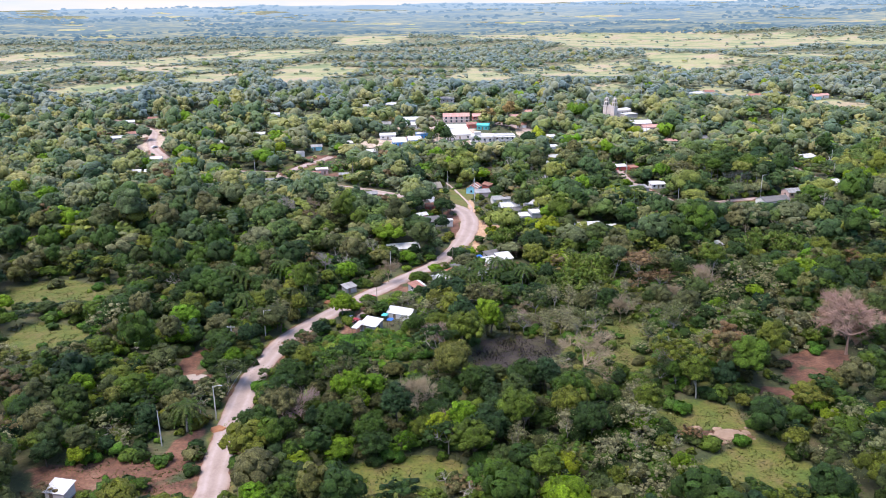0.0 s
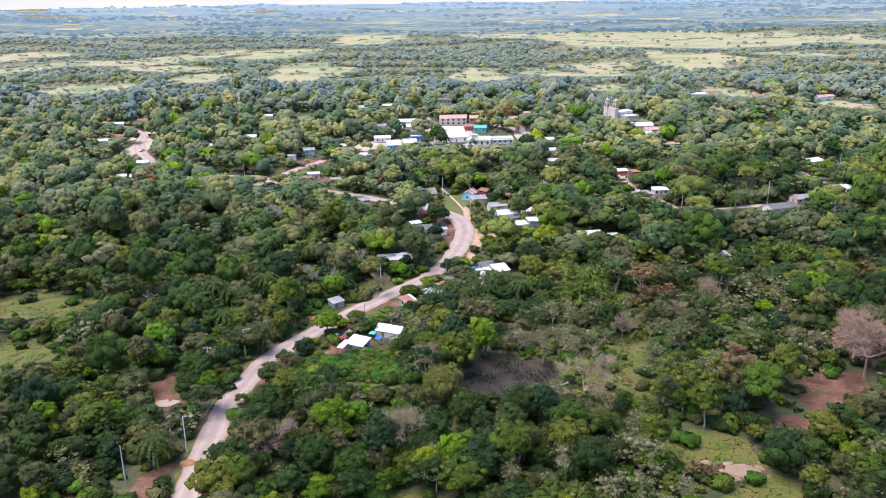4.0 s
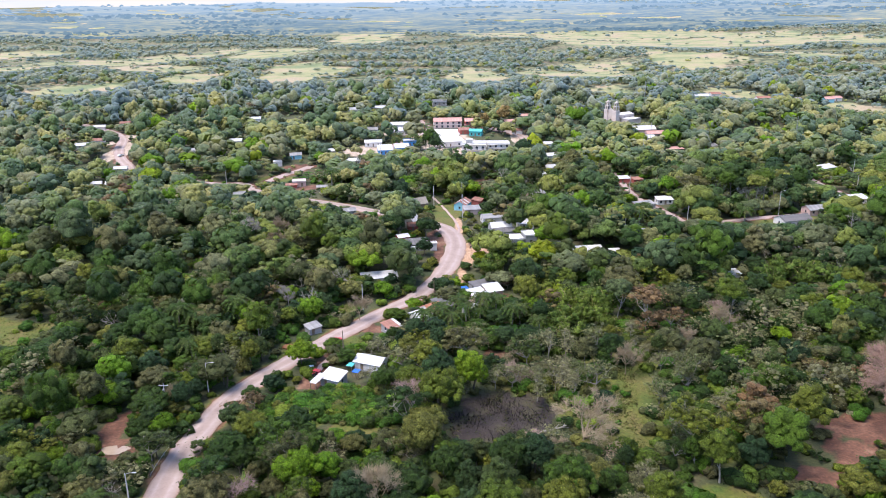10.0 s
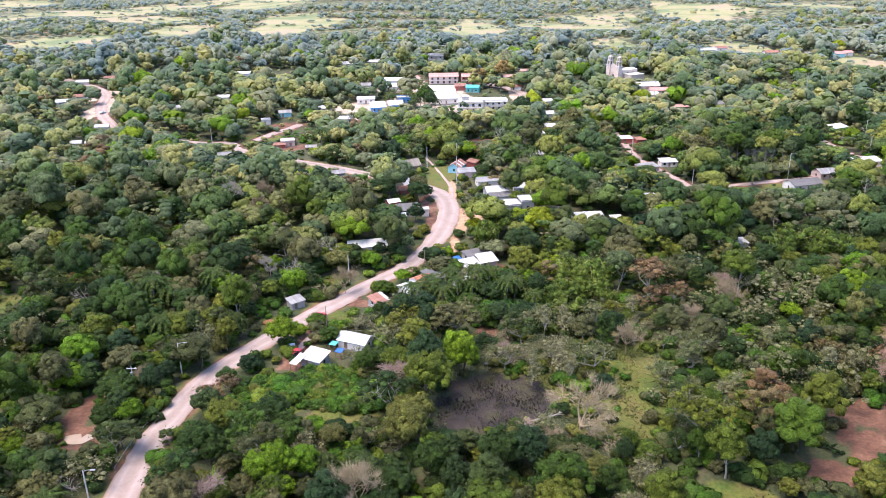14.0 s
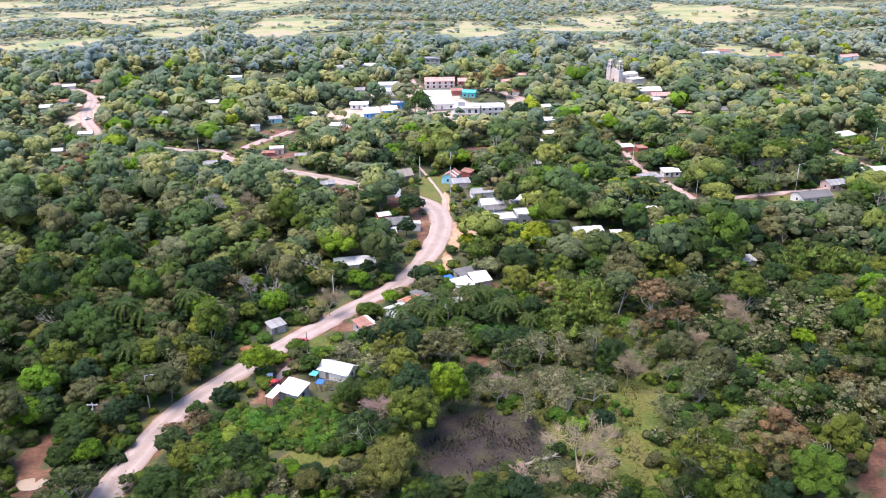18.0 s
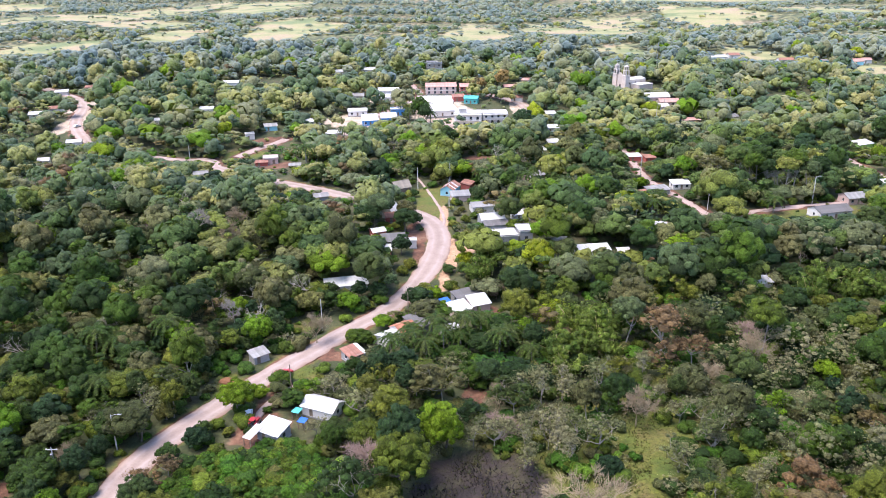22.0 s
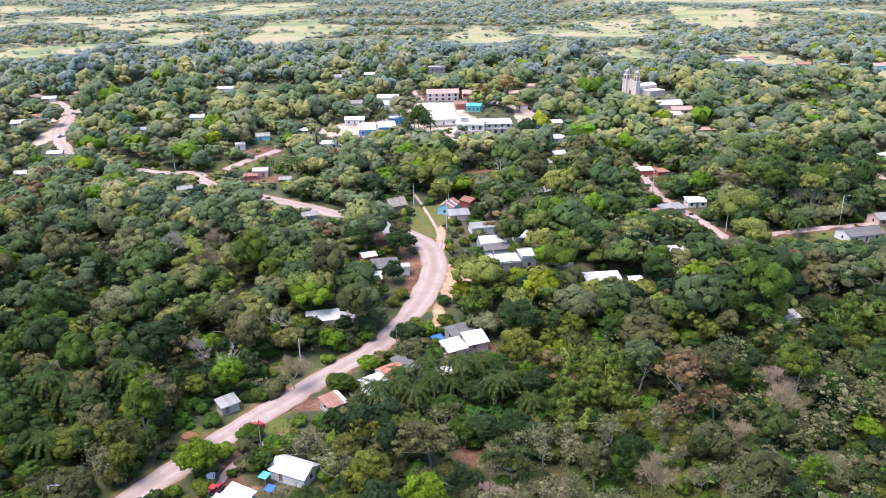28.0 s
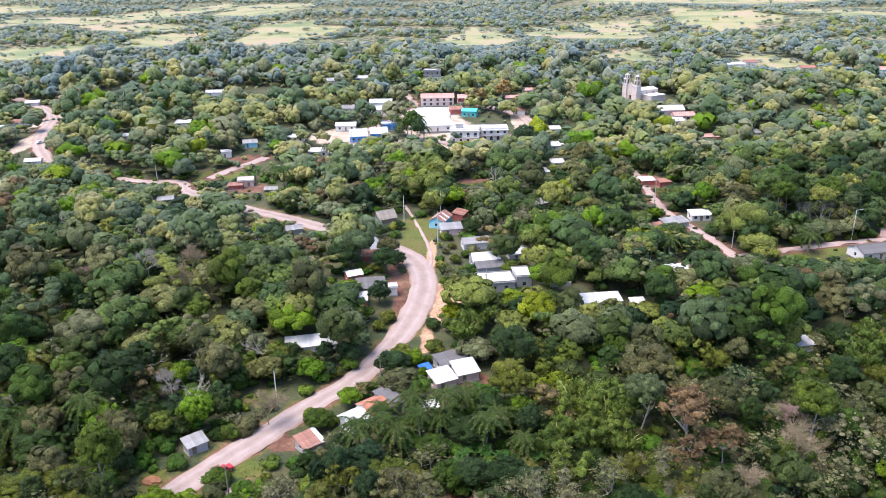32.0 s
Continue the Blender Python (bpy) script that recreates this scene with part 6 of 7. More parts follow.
def mast(x, y, h, label):
    """A slender lattice mast."""
    root = tagged(new("radio_mast"), label, "mast")
    root.matrix_basis = Matrix.LocRotScale(at(x, y), None, None)
    for k in range(3):
        a = k * 2.094
        new("leg", mesh_from("leg", *tube([(0.5 * math.cos(a), 0.5 * math.sin(a), -0.3), (0.2 * math.cos(a), 0.2 * math.sin(a), h)], [0.07, 0.05], 4), STEEL)).parent = root
    n = int(h / 1.5)
    for k in range(n):
        a, z0, z1 = k * 2.094, k * 1.5, (k + 1) * 1.5
        r0, r1 = 0.5 - 0.3 * z0 / h, 0.5 - 0.3 * z1 / h
        new("brace", mesh_from("brace", *tube([(r0 * math.cos(a), r0 * math.sin(a), z0), (r1 * math.cos(a + 2.094), r1 * math.sin(a + 2.094), z1)], [0.04, 0.04], 3), STEEL)).parent = root


mast(167.0, 655.0, 26, "slender steel lattice mast behind the church")
mast(228.0, 520.0, 22, "slender steel lattice mast in the woods")


def wheel(parent, x, y, r, w):
    ob = new("wheel")
    bm = bmesh.new()
    bmesh.ops.create_cone(bm, cap_ends=True, segments=16, radius1=r, radius2=r, depth=w, matrix=Matrix.Translation((x, y, r)) @ Matrix.Rotation(math.pi / 2, 4, "X"))
    bmesh.ops.bevel(bm, geom=[e for e in bm.edges if len(e.link_faces) == 2 and e.calc_face_angle() > 1], offset=0.04, segments=1, affect="EDGES")
    bpy.data.objects.remove(ob)
    t = part("wheel", bm, RUBBER, parent)
    bm = bmesh.new()
    bmesh.ops.create_cone(bm, cap_ends=True, segments=12, radius1=r * 0.55, radius2=r * 0.5, depth=w + 0.03, matrix=Matrix.Translation((x, y, r)) @ Matrix.Rotation(math.pi / 2, 4, "X"))
    part("rim", bm, STEEL, t)


def shaped(name, parent, profile, half, mat, taper=0.0, label=""):
    """A body extruded from its side outline (x, z), narrower towards the top by taper."""
    bm = bmesh.new()
    top = max(z for _, z in profile)
    low = min(z for _, z in profile)
    rows = [[bm.verts.new((x, s * (half - taper * (z - low) / (top - low)), z)) for x, z in profile] for s in (-1, 1)]
    bm.faces.new(rows[0])
    bm.faces.new(list(reversed(rows[1])))
    for k in range(len(profile)):
        j = (k + 1) % len(profile)
        bm.faces.new([rows[0][k], rows[1][k], rows[1][j], rows[0][j]])
    bmesh.ops.recalc_face_normals(bm, faces=bm.faces)
    bmesh.ops.bevel(bm, geom=bm.edges[:], offset=0.04, segments=2, affect="EDGES")
    return part(name, bm, mat, parent, label)


def pickup(x, y, yaw):
    root = tagged(new("pickup_truck"), "red pickup truck with a red stake bed on the road", "truck")
    root.matrix_basis = Matrix.LocRotScale(at(x, y, 0.34), Euler((0, 0, radians(yaw))), (0.88, 0.88, 0.88))
    shaped("body", root, [(-2.6, 0.55), (2.5, 0.5), (2.6, 0.75), (2.5, 1.0), (1.3, 1.12), (-2.6, 1.0)], 0.95, CAR_RED)
    cab = shaped("cab", root, [(-0.15, 1.08), (1.35, 1.1), (0.85, 1.72), (0.0, 1.75)], 0.88, CAR_RED, 0.16)
    block("windscreen", cab, (1.13, 0, 1.2), (0.05, 1.4, 0.5), GLASS, Euler((0, -0.68, 0)))
    for s in (-1, 1):
        block("side_window", cab, (0.5, s * 0.84, 1.24), (0.75, 0.04, 0.36), GLASS)
        block("headlight", root, (2.56, s * 0.68, 0.78), (0.08, 0.32, 0.18), WHITEWASH)
        block("mirror", root, (0.95, s * 1.02, 1.2), (0.1, 0.16, 0.2), DARK)
    block("bonnet", root, (1.9, 0, 1.06), (1.05, 1.5, 0.07), CAR_RED, Euler((0, 0.08, 0)), bevel=0.02)
    block("bumper", root, (2.62, 0, 0.5), (0.16, 1.8, 0.24), STEEL, bevel=0.03)
    block("bed_floor", root, (-1.4, 0, 1.02), (2.4, 1.75, 0.06), DARK)
    for sx in (-2.55, -1.95, -1.35, -0.75, -0.25):
        for s in (-1, 1):
            block("stake", root, (sx, s * 0.92, 1.0), (0.08, 0.07, 1.05), CAR_RED)
    for z in (1.3, 1.62, 1.95):
        for s in (-1, 1):
            block("rail", root, (-1.4, s * 0.97, z), (2.4, 0.05, 0.12), CAR_RED)
        block("tailboard_rail", root, (-2.6, 0, z), (0.05, 1.85, 0.12), CAR_RED)
    for wx in (-1.7, 1.7):
        for s in (-1, 1):
            wheel(root, wx, s * 0.86, 0.37, 0.24)


pickup(-26.0, 255.2, 47)


def small_car(x, y, yaw, mat, label, lift=0.3):
    root = tagged(new("car"), label, "car")
    root.matrix_basis = Matrix.LocRotScale(at(x, y, lift), Euler((0, 0, radians(yaw))), None)
    shaped("body", root, [(-2.0, 0.4), (2.0, 0.38), (2.08, 0.65), (1.95, 0.85), (0.95, 0.95), (-1.9, 1.0), (-2.06, 0.7)], 0.84, mat)
    cab = shaped("cabin", root, [(-1.75, 0.96), (1.0, 0.94), (0.35, 1.42), (-1.3, 1.45)], 0.78, mat, 0.14)
    block("windscreen", cab, (0.72, 0, 1.0), (0.04, 1.25, 0.5), GLASS, Euler((0, -0.9, 0)))
    block("rear_window", cab, (-1.6, 0, 1.02), (0.04, 1.2, 0.4), GLASS, Euler((0, 0.75, 0)))
    for s in (-1, 1):
        block("side_window", cab, (-0.45, s * 0.74, 1.06), (1.5, 0.04, 0.28), GLASS)
        block("headlight", root, (2.03, s * 0.6, 0.62), (0.08, 0.3, 0.15), WHITEWASH)
    for wx in (-1.25, 1.3):
        for s in (-1, 1):
            wheel(root, wx, s * 0.76, 0.31, 0.2)


small_car(-30.8, 237.6, 100, CAR_WHITE, "white car parked under a tree beside the hut", 0.05)
small_car(-190.0, 511.0, 60, CAR_WHITE, "white car on the village road")


def tractor(x, y, yaw):
    root = tagged(new("tractor"), "red tractor parked beside the hut", "tractor")
    root.matrix_basis = Matrix.LocRotScale(at(x, y, 0.05), Euler((0, 0, radians(yaw))), None)
    shaped("bonnet", root, [(0.1, 0.7), (1.9, 0.7), (1.95, 1.25), (0.1, 1.35)], 0.38, CAR_RED)
    block("chassis", root, (0, 0, 0.55), (3.2, 0.5, 0.35), DARK)
    block("seat", root, (-0.9, 0, 1.1), (0.5, 0.5, 0.35), DARK, bevel=0.05)
    block("steering_column", root, (-0.15, 0, 1.1), (0.08, 0.3, 0.45), DARK)
    block("exhaust", root, (1.1, 0.2, 1.3), (0.09, 0.09, 0.8), STEEL)
    for s in (-1, 1):
        block("mudguard", root, (-0.95, s * 0.72, 1.42), (1.1, 0.45, 0.07), CAR_RED)
        for fx in (-1.4, -0.5):
            block("canopy_post", root, (fx, s * 0.5, 1.3), (0.06, 0.06, 1.1), DARK)
        wheel(root, -0.95, s * 0.75, 0.72, 0.4)
        wheel(root, 1.45, s * 0.68, 0.42, 0.26)
    block("canopy", root, (-0.9, 0, 2.4), (1.5, 1.3, 0.07), CAR_RED, bevel=0.02)


tractor(-28.4, 233.6, 75)


def motorcycle(x, y, yaw):
    root = tagged(new("motorcycle"), "dark motorcycle parked on the sandy shoulder", "motorcycle")
    root.matrix_basis = Matrix.LocRotScale(at(x, y, 0.1), Euler((0, radians(8), radians(yaw))), None)
    wheel(root, -0.65, 0, 0.3, 0.12)
    wheel(root, 0.65, 0, 0.3, 0.12)
    shaped("tank", root, [(-0.1, 0.62), (0.4, 0.66), (0.3, 0.9), (-0.05, 0.85)], 0.14, CAR_RED)
    block("saddle", root, (-0.45, 0, 0.72), (0.7, 0.26, 0.1), DARK, bevel=0.02)
    block("engine", root, (0.05, 0, 0.3), (0.45, 0.28, 0.32), STEEL)
    block("handlebar", root, (0.45, 0, 0.98), (0.06, 0.7, 0.06), STEEL)
    block("fork", root, (0.58, 0, 0.3), (0.06, 0.2, 0.68), STEEL, Euler((0, -0.3, 0)))


motorcycle(18.6, 337.6, 30)
motorcycle(20.3, 335.6, 70)


def parapet(line, offset, count, gap, label):
    """Short concrete posts with a rail along the edge of the road."""
    root = tagged(new("guard_rail"), label, "rail")
    t = np.gradient(line, axis=0)
    t /= np.hypot(t[:, 0], t[:, 1])[:, None]
    base = line[0]
    root.location = at(*base)
    for k in range(count):
        p = line[k * gap] + np.array([-t[k * gap, 1], t[k * gap, 0]]) * offset
        block("post", root, at(*p) - root.location - Vector((0, 0, 0.3)), (0.18, 0.18, 0.9), GREYBLOCK)
        if k + 1 < count:
            q = line[(k + 1) * gap] + np.array([-t[(k + 1) * gap, 1], t[(k + 1) * gap, 0]]) * offset
            m, dv = (p + q) / 2, q - p
            block("rail", root, at(*m) - root.location + Vector((0, 0, 0.42)), (float(np.hypot(*dv)), 0.08, 0.11), GREYBLOCK, Euler((0, 0, math.atan2(dv[1], dv[0]))))


near_bend = ROAD_LINE[(ROAD_LINE[:, 1] > 186) & (ROAD_LINE[:, 1] < 206)]
parapet(near_bend, 4.3, 5, 2, "low grey guard rail at the road's outer edge")

# Block wall beside the unfinished house
yard = tagged(new("yard_wall"), "long low grey block wall beside the unfinished house", "wall")
yard.matrix_basis = Matrix.LocRotScale(at(51.5, 340.8), Euler((0, 0, radians(10))), None)
for k in range(9):
    for c in range(4):
        block("course", yard, (-5.4 + k * 1.35, 0, -0.5 + c * 0.45), (1.32, 0.2, 0.43), GREYBLOCK)
HOMES.append((51.5, 340.8, 7, 1.0))


# ---- woodland ----
def woods(name, protos, xs, ys, r, mat, label, s, sz, sink=0.2):
    """Many trees in one mesh: each turned, sized and toned for itself."""
    if not len(xs):
        return
    vs, fs, tint, o = [], [], [], 0
    for x, y, zz, a, b in zip(xs, ys, land(xs, ys), s, sz):
        v, f = protos[r.integers(len(protos))]
        vs.append(place(v, x, y, zz - sink, r.uniform(0, 6.28), a, b))
        fs.append(f + o)
        tint.append(np.full(len(v), r.uniform()))
        o += len(v)
    me = mesh_from(name, np.concatenate(vs), np.concatenate(fs), mat, True)
    point_value(me, "tint", np.concatenate(tint))
    tagged(new(name, me), label, "woodland", kind="stuff")


MIX = ("broad", "tall", "round", "umbrella", "feathery", "lime", "bushy", "rust", "bare")
MIX_MAT = {"broad": LEAF_GREEN, "tall": LEAF_GREEN, "round": LEAF_DARK, "umbrella": LEAF_GREEN, "feathery": LEAF_PALE, "lime": LEAF_LIME, "bushy": LEAF_GREEN, "rust": LEAF_RUST, "bare": BARK_PALE}
SHAPE = {"lime": "broad", "rust": "umbrella"}


def far_shape(kind, seed, detail):
    """A kind's faces for the joined woods; bare ones are limbs alone."""
    if kind == "bare":
        wood, twigs, _ = branching(seed, 9, 4.6, 0.24, depth=3, fork=3, clear=0.38, up=0.2)
        return join([wood, twigs])
    return proto(SHAPE.get(kind, kind), seed, detail)


def pick_kinds(x, y, r):
    """Which kind stands where: pale thin trees round the old clearing, lime ones here and there."""
    n = len(x)
    dry = np.exp(-((x - 58) / 34) ** 2 - ((y - 228) / 26) ** 2) + 0.6 * np.exp(-((x - 85) / 22) ** 2 - ((y - 262) / 16) ** 2) + 0.5 * np.exp(-((x - 60) / 30) ** 2 - ((y - 150) / 20) ** 2)
    w = np.array([0.38, 0.15, 0.12, 0.13, 0.08, 0.045, 0.06, 0.012, 0.042])[None] * np.ones((n, 1))
    w[:, 4] += 2.2 * dry
    w[:, 8] += 0.12 * dry
    w[:, 5] += 0.10 * np.exp(-((x + 18) / 16) ** 2 - ((y - 190) / 20) ** 2)
    w /= w.sum(1, keepdims=True)
    return (w.cumsum(1) < r.uniform(size=(n, 1))).sum(1)


def plant(seed, lo, hi, spacing, s_lo, s_hi, margin, left=28, extra=None):
    """Places, kinds and sizes of the trees of a belt of land; few big ones, many middling."""
    p, r = scatter(seed, lo, hi, spacing, 0.60, left)
    ok = free_ground(p[:, 0], p[:, 1], margin)
    if extra is not None:
        ok &= extra(p[:, 0], p[:, 1], r)
    p = p[ok]
    kinds = pick_kinds(p[:, 0], p[:, 1], r)
    kinds = np.where((kinds == 8) & (p[:, 1] > 470), 0, kinds)
    s = s_lo + (s_hi - s_lo) * r.beta(1.6, 3.0, len(p))
    sz = s * r.uniform(0.8, 1.3, len(p))
    full = np.array([FULL[MIX[k]] for k in kinds])
    room = open_view(p[:, 0], p[:, 1])
    sz = np.minimum(sz, room / full)
    s = np.minimum(s, sz * 1.5)
    thin = np.exp(-((p[:, 0] - 56) / 22) ** 2 - ((p[:, 1] - 220) / 24) ** 2) > 0.45
    ok = (sz * full > 1.6) & (s > 0.2) & ~(thin & (r.uniform(size=len(p)) < 0.25))
    return p[ok], kinds[ok], s[ok], sz[ok], r


# close trees, one by one, and the rest of the near wood
p, kinds, s, sz, r = plant(1, 126, 302, 5.7, 0.42, 1.5, 0.8, 22)
order = np.argsort(np.hypot(p[:, 0] - 5, (p[:, 1] - 215) * 1.1) + np.where(sz < 0.5, 60, 0))
p, kinds, s, sz = p[order], kinds[order], s[order], sz[order]
for (x, y), k, a, b in zip(p[:260], kinds[:260], s, sz):
    models = STOCK[MIX[k]]
    put(models[r.integers(len(models))], x, y, r.uniform(0, 6.28), a, b)
rest, rest_k, s, sz = p[260:], kinds[260:], s[260:], sz[260:]
for i, kind in enumerate(MIX):
    q = rest_k == i
    woods("near_woodland", [far_shape(kind, 200 + 10 * i + j, 0.21) for j in range(4)], *rest[q].T, r, MIX_MAT[kind], "dense mixed tropical woodland of many greens", s[q], sz[q])

# middle distance
p, kinds, s, sz, r = plant(2, 302, 470, 6.7, 0.6, 1.7, 1.0)
for i, kind in enumerate(MIX):
    shapes = [far_shape(kind, 300 + 10 * i + j, 0.10) for j in range(4)]
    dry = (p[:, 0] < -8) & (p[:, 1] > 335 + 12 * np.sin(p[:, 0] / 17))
    # this belt takes the lightened leaves, as if sunlit through haze
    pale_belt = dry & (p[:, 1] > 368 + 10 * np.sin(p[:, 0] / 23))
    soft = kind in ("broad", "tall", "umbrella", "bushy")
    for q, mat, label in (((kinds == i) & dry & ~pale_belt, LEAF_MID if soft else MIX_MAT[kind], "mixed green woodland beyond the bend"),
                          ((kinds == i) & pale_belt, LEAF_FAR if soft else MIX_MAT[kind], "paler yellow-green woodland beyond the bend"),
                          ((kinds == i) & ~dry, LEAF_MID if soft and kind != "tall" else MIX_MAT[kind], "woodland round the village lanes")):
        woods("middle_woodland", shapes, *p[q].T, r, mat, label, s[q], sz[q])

# beyond the village
p, kinds, s, sz, r = plant(3, 470, 850, 8.0, 0.65, 1.6, 1.8, extra=lambda x, y, r: (inside(x, y, FIELDS, 0.05) < 0.5) & (wood_noise(x, y, 60) > -0.32))
# the farther off, the more trees get leaves with painted haze
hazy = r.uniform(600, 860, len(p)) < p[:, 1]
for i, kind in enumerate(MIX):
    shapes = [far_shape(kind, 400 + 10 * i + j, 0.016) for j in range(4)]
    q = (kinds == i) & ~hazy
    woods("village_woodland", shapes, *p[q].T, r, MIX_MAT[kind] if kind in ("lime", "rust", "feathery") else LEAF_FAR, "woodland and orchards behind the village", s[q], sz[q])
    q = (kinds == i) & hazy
    woods("village_woodland", shapes, *p[q].T, r, LEAF_HAZED, "paler woodland towards the fields", s[q], sz[q])


def clump(seed, big):
    """A far tree of few faces."""
    r = np.random.default_rng(seed)
    a = np.arange(4) * 2.4 + r.uniform(0, 6)
    cen = np.c_[2.2 * np.cos(a) * r.uniform(0.6, 1.1, 4), 2.2 * np.sin(a) * r.uniform(0.6, 1.1, 4), r.uniform(2.6, 4.8, 4)]
    rad = r.uniform(2.0, 2.9, 4)
    k = 8
    d = unit(r.normal(size=(k, 3)) + np.array([0, 0, 0.6]))
    c = d * np.array([4.3, 4.3, 3.2]) * r.uniform(0.85, 1.1, (k, 1)) + np.array([0, 0, 3.6])
    return join([bosses(r, cen, rad, unit(cen - np.array([0, 0, 1.5])), 0.85, -0.1, 0.14), sprays(r, c, unit(d + r.normal(0, 0.4, (k, 3))), big)])


clumps = [clump(q, 1.1) for q in range(6)]


def far_belt(seed, lo, hi, spacing, cell, thin, s_lo, s_hi):
    p, r = scatter(seed, lo, hi, spacing, 0.60, 50)
    ok = (inside(p[:, 0], p[:, 1], FIELDS + FAR_FIELDS, 0.04) < 0.5) & (wood_noise(p[:, 0] * 0.5, p[:, 1] * 1.35, cell) > thin)
    p = p[ok | (r.uniform(size=len(p)) < 0.035)]
    s = r.uniform(s_lo, s_hi, len(p)) * np.where(r.uniform(size=len(p)) < 0.3, 0.6, 1.0)
    sz = np.minimum(s * r.uniform(0.7, 1.1, len(p)), open_view(p[:, 0], p[:, 1]) / 7.6)
    # fewer plain far leaves with distance, more with haze in their colour
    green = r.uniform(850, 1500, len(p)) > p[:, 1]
    for ok, mat in (((sz > 0.2) & green & (np.arange(len(p)) % 2 == 0), LEAF_FAR), ((sz > 0.2) & ~(green & (np.arange(len(p)) % 2 == 0)), LEAF_HAZED)):
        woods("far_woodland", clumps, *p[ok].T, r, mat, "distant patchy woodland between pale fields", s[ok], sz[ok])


far_belt(4, 850, 1250, 9.0, 90, -0.10, 0.75, 1.35)
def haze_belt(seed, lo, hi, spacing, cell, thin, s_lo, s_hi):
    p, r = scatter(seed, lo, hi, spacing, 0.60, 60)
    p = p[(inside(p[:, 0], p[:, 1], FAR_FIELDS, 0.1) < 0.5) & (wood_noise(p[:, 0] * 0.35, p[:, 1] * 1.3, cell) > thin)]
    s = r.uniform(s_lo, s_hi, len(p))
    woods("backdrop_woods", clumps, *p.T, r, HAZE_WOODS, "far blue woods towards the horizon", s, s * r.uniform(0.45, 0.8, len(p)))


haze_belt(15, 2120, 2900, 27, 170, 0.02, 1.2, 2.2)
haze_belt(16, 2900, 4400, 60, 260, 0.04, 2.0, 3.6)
far_belt(5, 1250, 2140, 14.0, 130, -0.06, 0.9, 1.6)

# hedgerows across the fields
r = np.random.default_rng(41)
rows = []
for k, (cx, cy, hx, hy) in enumerate(FIELDS):
    for side in (-0.2, 0.75):
        n = int(hx * 2.2 / 4.5)
        t = np.linspace(-1.05, 1.05, n)
        keep = np.sin(t * 9 + k) + r.normal(0, 0.35, n) > 0.05
        rows.append(np.c_[cx + hx * t, cy + hy * (side + 0.12 * np.sin(t * 3 + k)) + r.normal(0, 3, n)][keep])
p = np.concatenate(rows)
s = r.uniform(0.35, 0.85, len(p))
woods("hedgerow", clumps, *p.T, r, LEAF_HAZED, "hedgerows of small trees between pale fields", s, s * r.uniform(0.6, 0.9, len(p)))

# bushes and young trees between the village houses
p, r = scatter(43, 470, 760, 9.5, 0.60, 20)
p = p[(inside(p[:, 0], p[:, 1], FIELDS + OPEN_PALE, 0.05) < 0.5)]
far_ok = line_gap(p[:, 0], p[:, 1], TRACK_LINES["left_road"]) > 5
for hx, hy, w, d in HOMES:
    far_ok &= ~((np.abs(p[:, 0] - hx) < w + 1) & (np.abs(p[:, 1] - hy) < d + 1))
p = p[far_ok]
s = r.uniform(0.22, 0.5, len(p))
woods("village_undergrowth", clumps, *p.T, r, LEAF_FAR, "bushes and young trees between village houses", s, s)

# open woods to the sides and behind
p, r = scatter(9, -130, 126, 9, 0.15, 120)
p = p[free_ground(p[:, 0], p[:, 1], 2.0)]
woods("near_woodland", [proto("broad", 600 + j, 0.08) for j in range(3)], *p.T, r, LEAF_GREEN, "woodland beside the road", r.uniform(0.8, 1.3, len(p)), r.uniform(0.8, 1.2, len(p)))

# ---- low growth ----
near_low, r = scatter(7, 126, 305, 4.3, 0.56, 0)
p = np.concatenate([near_low, scatter(8, 305, 480, 6.5, 0.56, 0)[0]])
low = line_gap(p[:, 0], p[:, 1], ROAD_LINE) > 4.6
for hx, hy, w, d in HOMES:
    low &= ~((np.abs(p[:, 0] - hx) < w + 1) & (np.abs(p[:, 1] - hy) < d + 1))
low &= inside(p[:, 0], p[:, 1], OPEN_SAND, 0.05) < 0.5
openness = inside(p[:, 0], p[:, 1], OPEN_GRASS + OPEN_DIRT, 0.05)
low &= (r.uniform(size=len(p)) < np.where(openness > 0.5, 0.16, 0.8)) & (inside(p[:, 0], p[:, 1], OPEN_SCRUB) < 0.5)
thick = inside(p[:, 0], p[:, 1], OPEN_THICKET, 0.05) > 0.5
q = p[low | (thick & (line_gap(p[:, 0], p[:, 1], ROAD_LINE) > 5))]
sz = np.minimum(r.uniform(0.28, 0.85, len(q)), np.maximum(open_view(q[:, 0], q[:, 1]) / 4.2, 0.22))
q, sz = q[sz > 0.12], sz[sz > 0.12]
share = r.uniform(size=len(q)) < 0.45
for pick, mat, label in ((share, THICKET, "low bright green thicket and bushes between trees"), (~share, LEAF_GREEN, "low bushes and saplings of many greens under the trees")):
    woods("undergrowth", [proto("bushy", 500 + j, 0.04) for j in range(4)], *q[pick].T, r, mat, label, sz[pick] * 1.15, sz[pick])

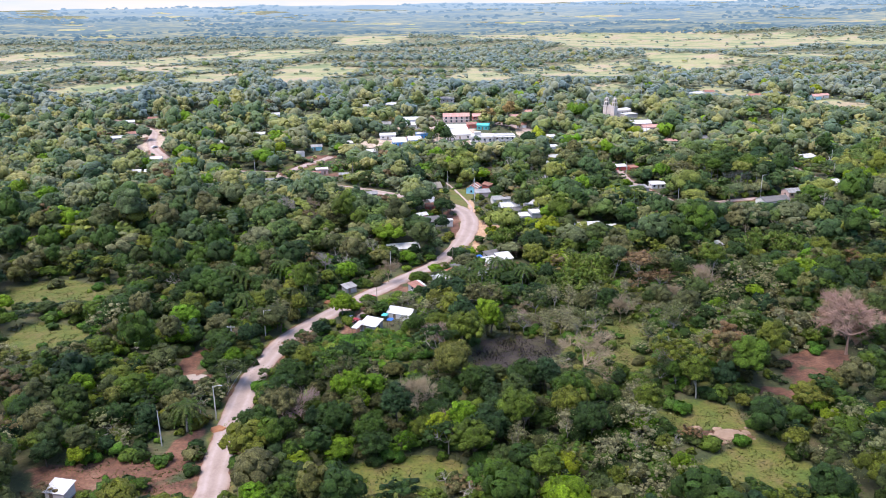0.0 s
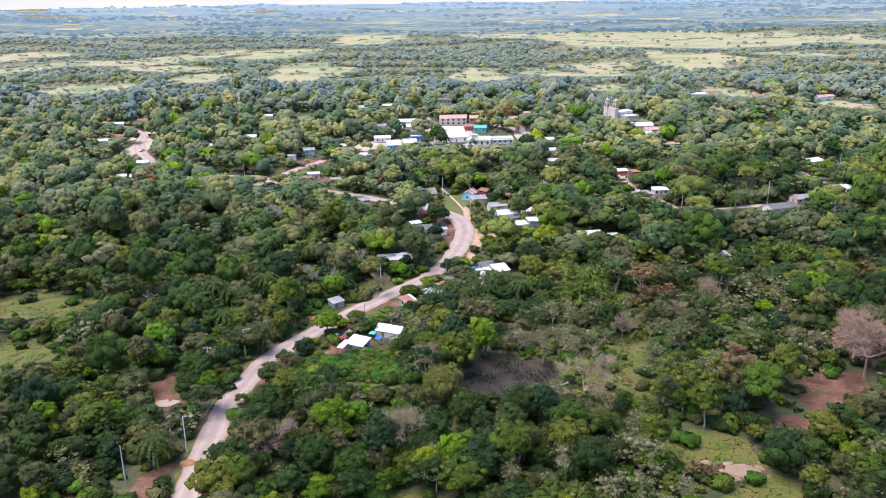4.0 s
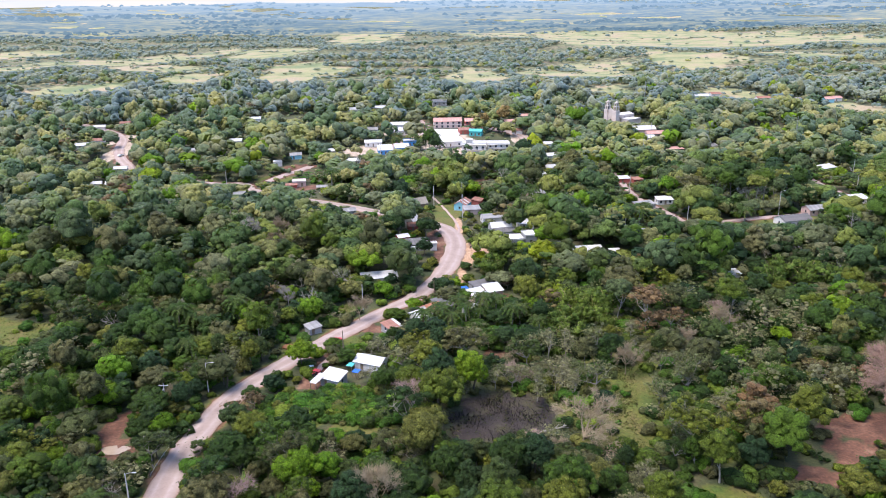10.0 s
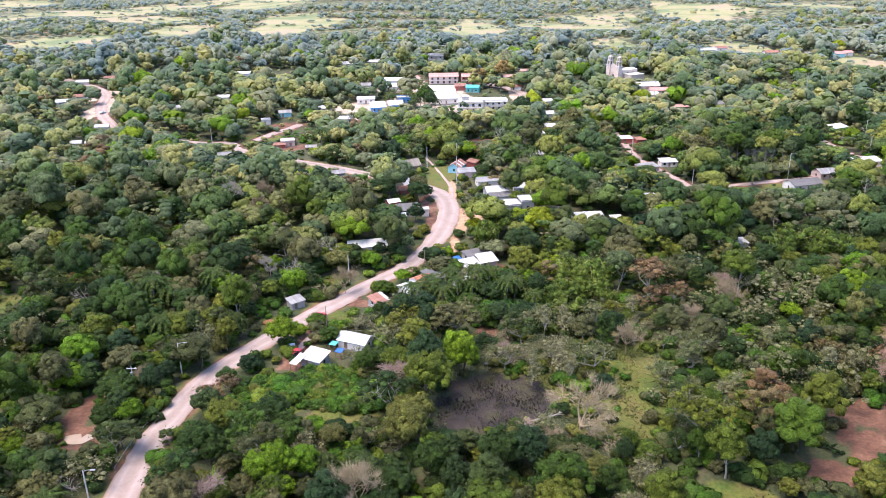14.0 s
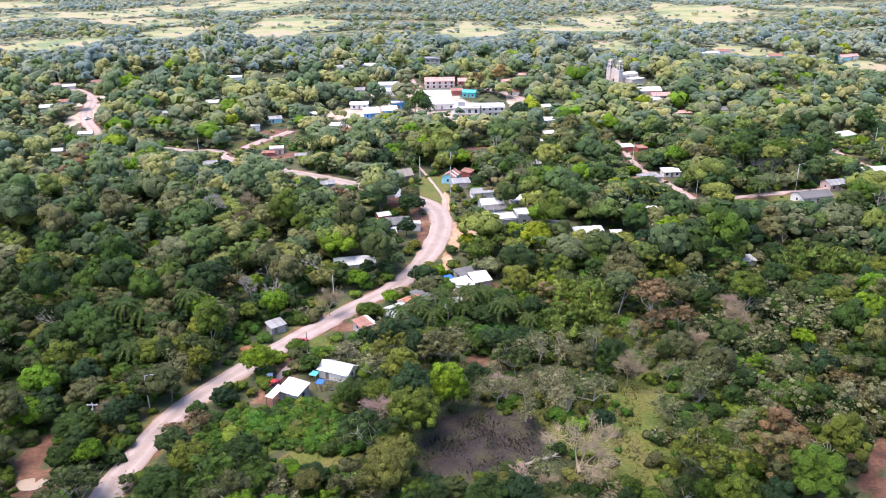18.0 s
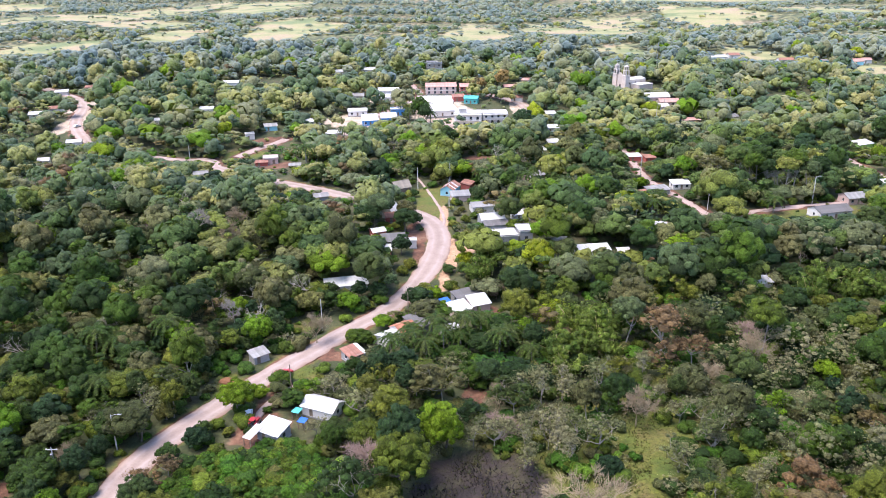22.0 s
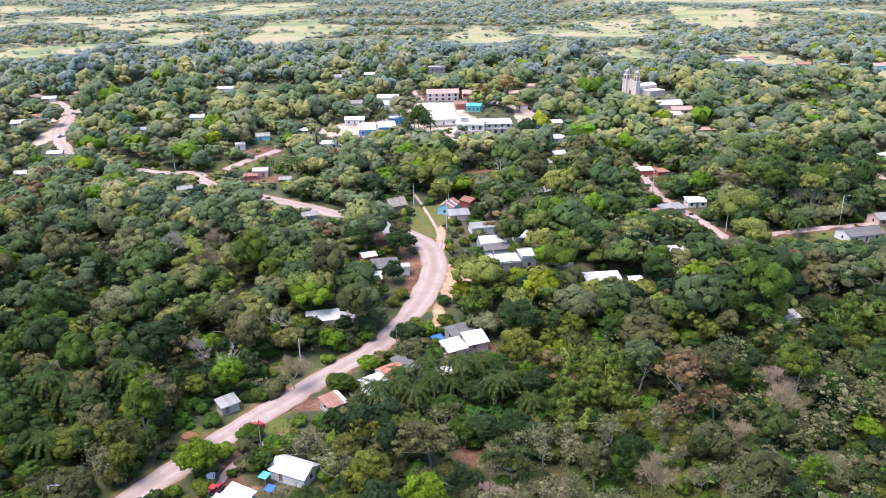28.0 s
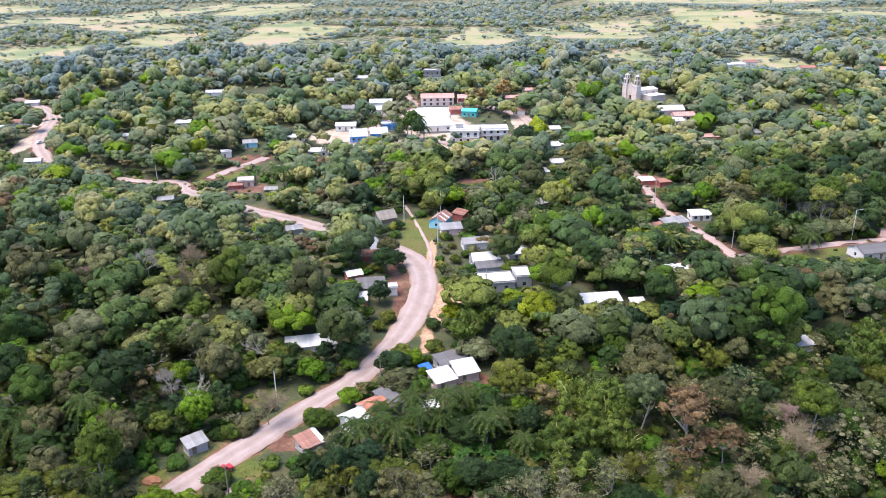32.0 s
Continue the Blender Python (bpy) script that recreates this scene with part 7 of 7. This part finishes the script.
# dry dark stalks on the old clearing
r = np.random.default_rng(77)
n = 2600
sx, sy = 22 + r.normal(0, 6.5, n), 211 + r.normal(0, 6.5, n)
base = np.stack([sx, sy, land(sx, sy) - 0.1], 1)
patchy = 0.35 + 0.65 * np.clip(np.sin(sx / 3.1 + 1.0) * np.sin(sy / 2.6) + 0.5, 0, 1)
tip = base + np.c_[r.normal(0, 0.4, (n, 2)), r.uniform(0.35, 1.25, n) * patchy]
wd = np.c_[r.normal(0, 0.09, (n, 2)), np.zeros(n)]
v = np.stack([base - wd, base + wd, tip], 1).reshape(-1, 3)
tagged(new("dry_stalks", mesh_from("dry_stalks", v, np.arange(3 * n).reshape(-1, 3), BARK_DARK)), "dark dry stalks covering an old clearing", "scrub", kind="stuff")

# pale rocks by the stream bed
for k in range(16):
    bm = bmesh.new()
    bmesh.ops.create_icosphere(bm, subdivisions=2, radius=1.0)
    for v in bm.verts:
        v.co *= 1 + 0.35 * noise.noise(v.co * 1.3 + Vector((k * 3.1, 0, 0)))
        v.co.z *= 0.3
    me = bpy.data.meshes.new("rock")
    bm.to_mesh(me)
    bm.free()
    me.materials.append(ROCK)
    ob = tagged(new("rock", me), "pale sandy rock beside the stream bed", "rock", "stream rocks")
    x, y = 67 + 6.5 * math.sin(k * 2.4), 163.5 + 3.0 * math.cos(k * 1.7)
    ob.matrix_basis = Matrix.LocRotScale(at(x, y, 0.05), Euler((0, 0, k)), [0.4 + 0.16 * (k % 5)] * 3)
pool = np.array([(math.cos(a) * 3.2 * (1 + 0.2 * math.sin(3 * a)), math.sin(a) * 2.0, 0) for a in np.linspace(0, 6.28, 24, endpoint=False)])
pv = np.concatenate([pool + np.array(at(-70.5, 197.5, 0.13)), [list(at(-70.5, 197.5, 0.13))]])
tagged(new("water", mesh_from("water", pv, np.array([(24, k, (k + 1) % 24) for k in range(24)]), WATER)), "small muddy pool on reddish ground", "water", kind="structure")

# bright low thicket beside the road
p, r = scatter(21, 195, 232, 1.9, 0.3, 0)
p = p[(inside(p[:, 0], p[:, 1], OPEN_THICKET, 0.05) > 0.5) & (line_gap(p[:, 0], p[:, 1], ROAD_LINE) > 4.8)]
sz = np.minimum(r.uniform(0.25, 0.62, len(p)), open_view(p[:, 0], p[:, 1]) / 4.0)
p, sz = p[sz > 0.1], sz[sz > 0.1]
woods("thicket", [proto("bushy", 520 + j, 0.15) for j in range(4)], *p.T, r, THICKET, "bright green tangled thicket beside the road", sz * 1.3, sz)

# tussocks of grass on the open ground
r = np.random.default_rng(31)
pts = []
for cx, cy, hx, hy in [z for z in OPEN_GRASS if z[1] < 300] + [(58, 222, 24, 30), (22, 211, 17, 17), (12, 222, 10, 5), (-71, 148, 18, 12)]:
    k = int(hx * hy * 6.5)
    pts.append(np.c_[cx + hx * r.uniform(-1.05, 1.05, k), cy + hy * r.uniform(-1.05, 1.05, k)])
pts = np.concatenate(pts)
pts = pts[line_gap(pts[:, 0], pts[:, 1], ROAD_LINE) > 4.4]
base = np.repeat(np.c_[pts, land(pts[:, 0], pts[:, 1])], 4, 0) + np.c_[r.normal(0, 0.18, (len(pts) * 4, 2)), np.full(len(pts) * 4, -0.05)]
side = np.c_[r.normal(0, 0.075, (len(base), 2)), np.zeros(len(base))]
tip = base + np.c_[r.normal(0, 0.22, (len(base), 2)), r.uniform(0.1, 0.42, len(base))]
me = mesh_from("grass_tussocks", np.stack([base - side, base + side, tip], 1).reshape(-1, 3), np.arange(3 * len(base)).reshape(-1, 3), GRASS)
point_value(me, "tint", np.repeat(r.uniform(size=len(pts)), 12))
tagged(new("grass_tussocks", me), "rough tussocky grass, green and straw-coloured", "grass", kind="stuff")

# a fallen pale trunk on the clearing
log = tagged(new("fallen_log"), "pale fallen trunk lying at the clearing's edge", "log")
log.matrix_basis = Matrix.LocRotScale(at(32.5, 203.0, 0.25), Euler((0, 0, 0.35)), None)
new("trunk", mesh_from("trunk", *tube([(-4, 0, 0), (-1, 0.3, 0.1), (2, 0.1, 0.25), (4.5, 0.6, 0.3)], [0.34, 0.30, 0.22, 0.12], 7), BARK_PALE, True)).parent = log
for a, x0 in ((0.7, 1.0), (-0.6, 2.2), (0.9, 3.2)):
    new("branch", mesh_from("branch", *tube([(x0, 0.2, 0.2), (x0 + 1.2, 0.2 + a, 0.6), (x0 + 2.2, 0.2 + 1.8 * a, 0.5)], [0.12, 0.08, 0.04], 5), BARK_PALE, True)).parent = log


def mound(x, y, w, h, label, mat=ORANGE_EARTH):
    bm = bmesh.new()
    bmesh.ops.create_uvsphere(bm, u_segments=18, v_segments=10, radius=1.0)
    for v in bm.verts:
        k = 1 + 0.22 * noise.noise(v.co * 2.2 + Vector((x, y, 0)))
        v.co = Vector((v.co.x * w * k, v.co.y * w * 0.7 * k, max(v.co.z, -0.2) * h * k))
    me = bpy.data.meshes.new("earth_mound")
    bm.to_mesh(me)
    bm.free()
    me.materials.append(mat)
    tagged(new("earth_mound", me), label, "mound").location = at(x, y, 0.1)


mound(-55.9, 169.0, 2.0, 0.8, "heap of orange earth at the road's edge")
mound(-39.8, 252.8, 2.0, 1.0, "heap of orange-brown earth beside the verge")

mound(67.8, 162.6, 4.2, 1.1, "eroded bank of pale pinkish sand by the stream bed", ROCK)
mound(61.0, 166.0, 1.4, 0.9, "pale sandy block fallen from the bank", ROCK)
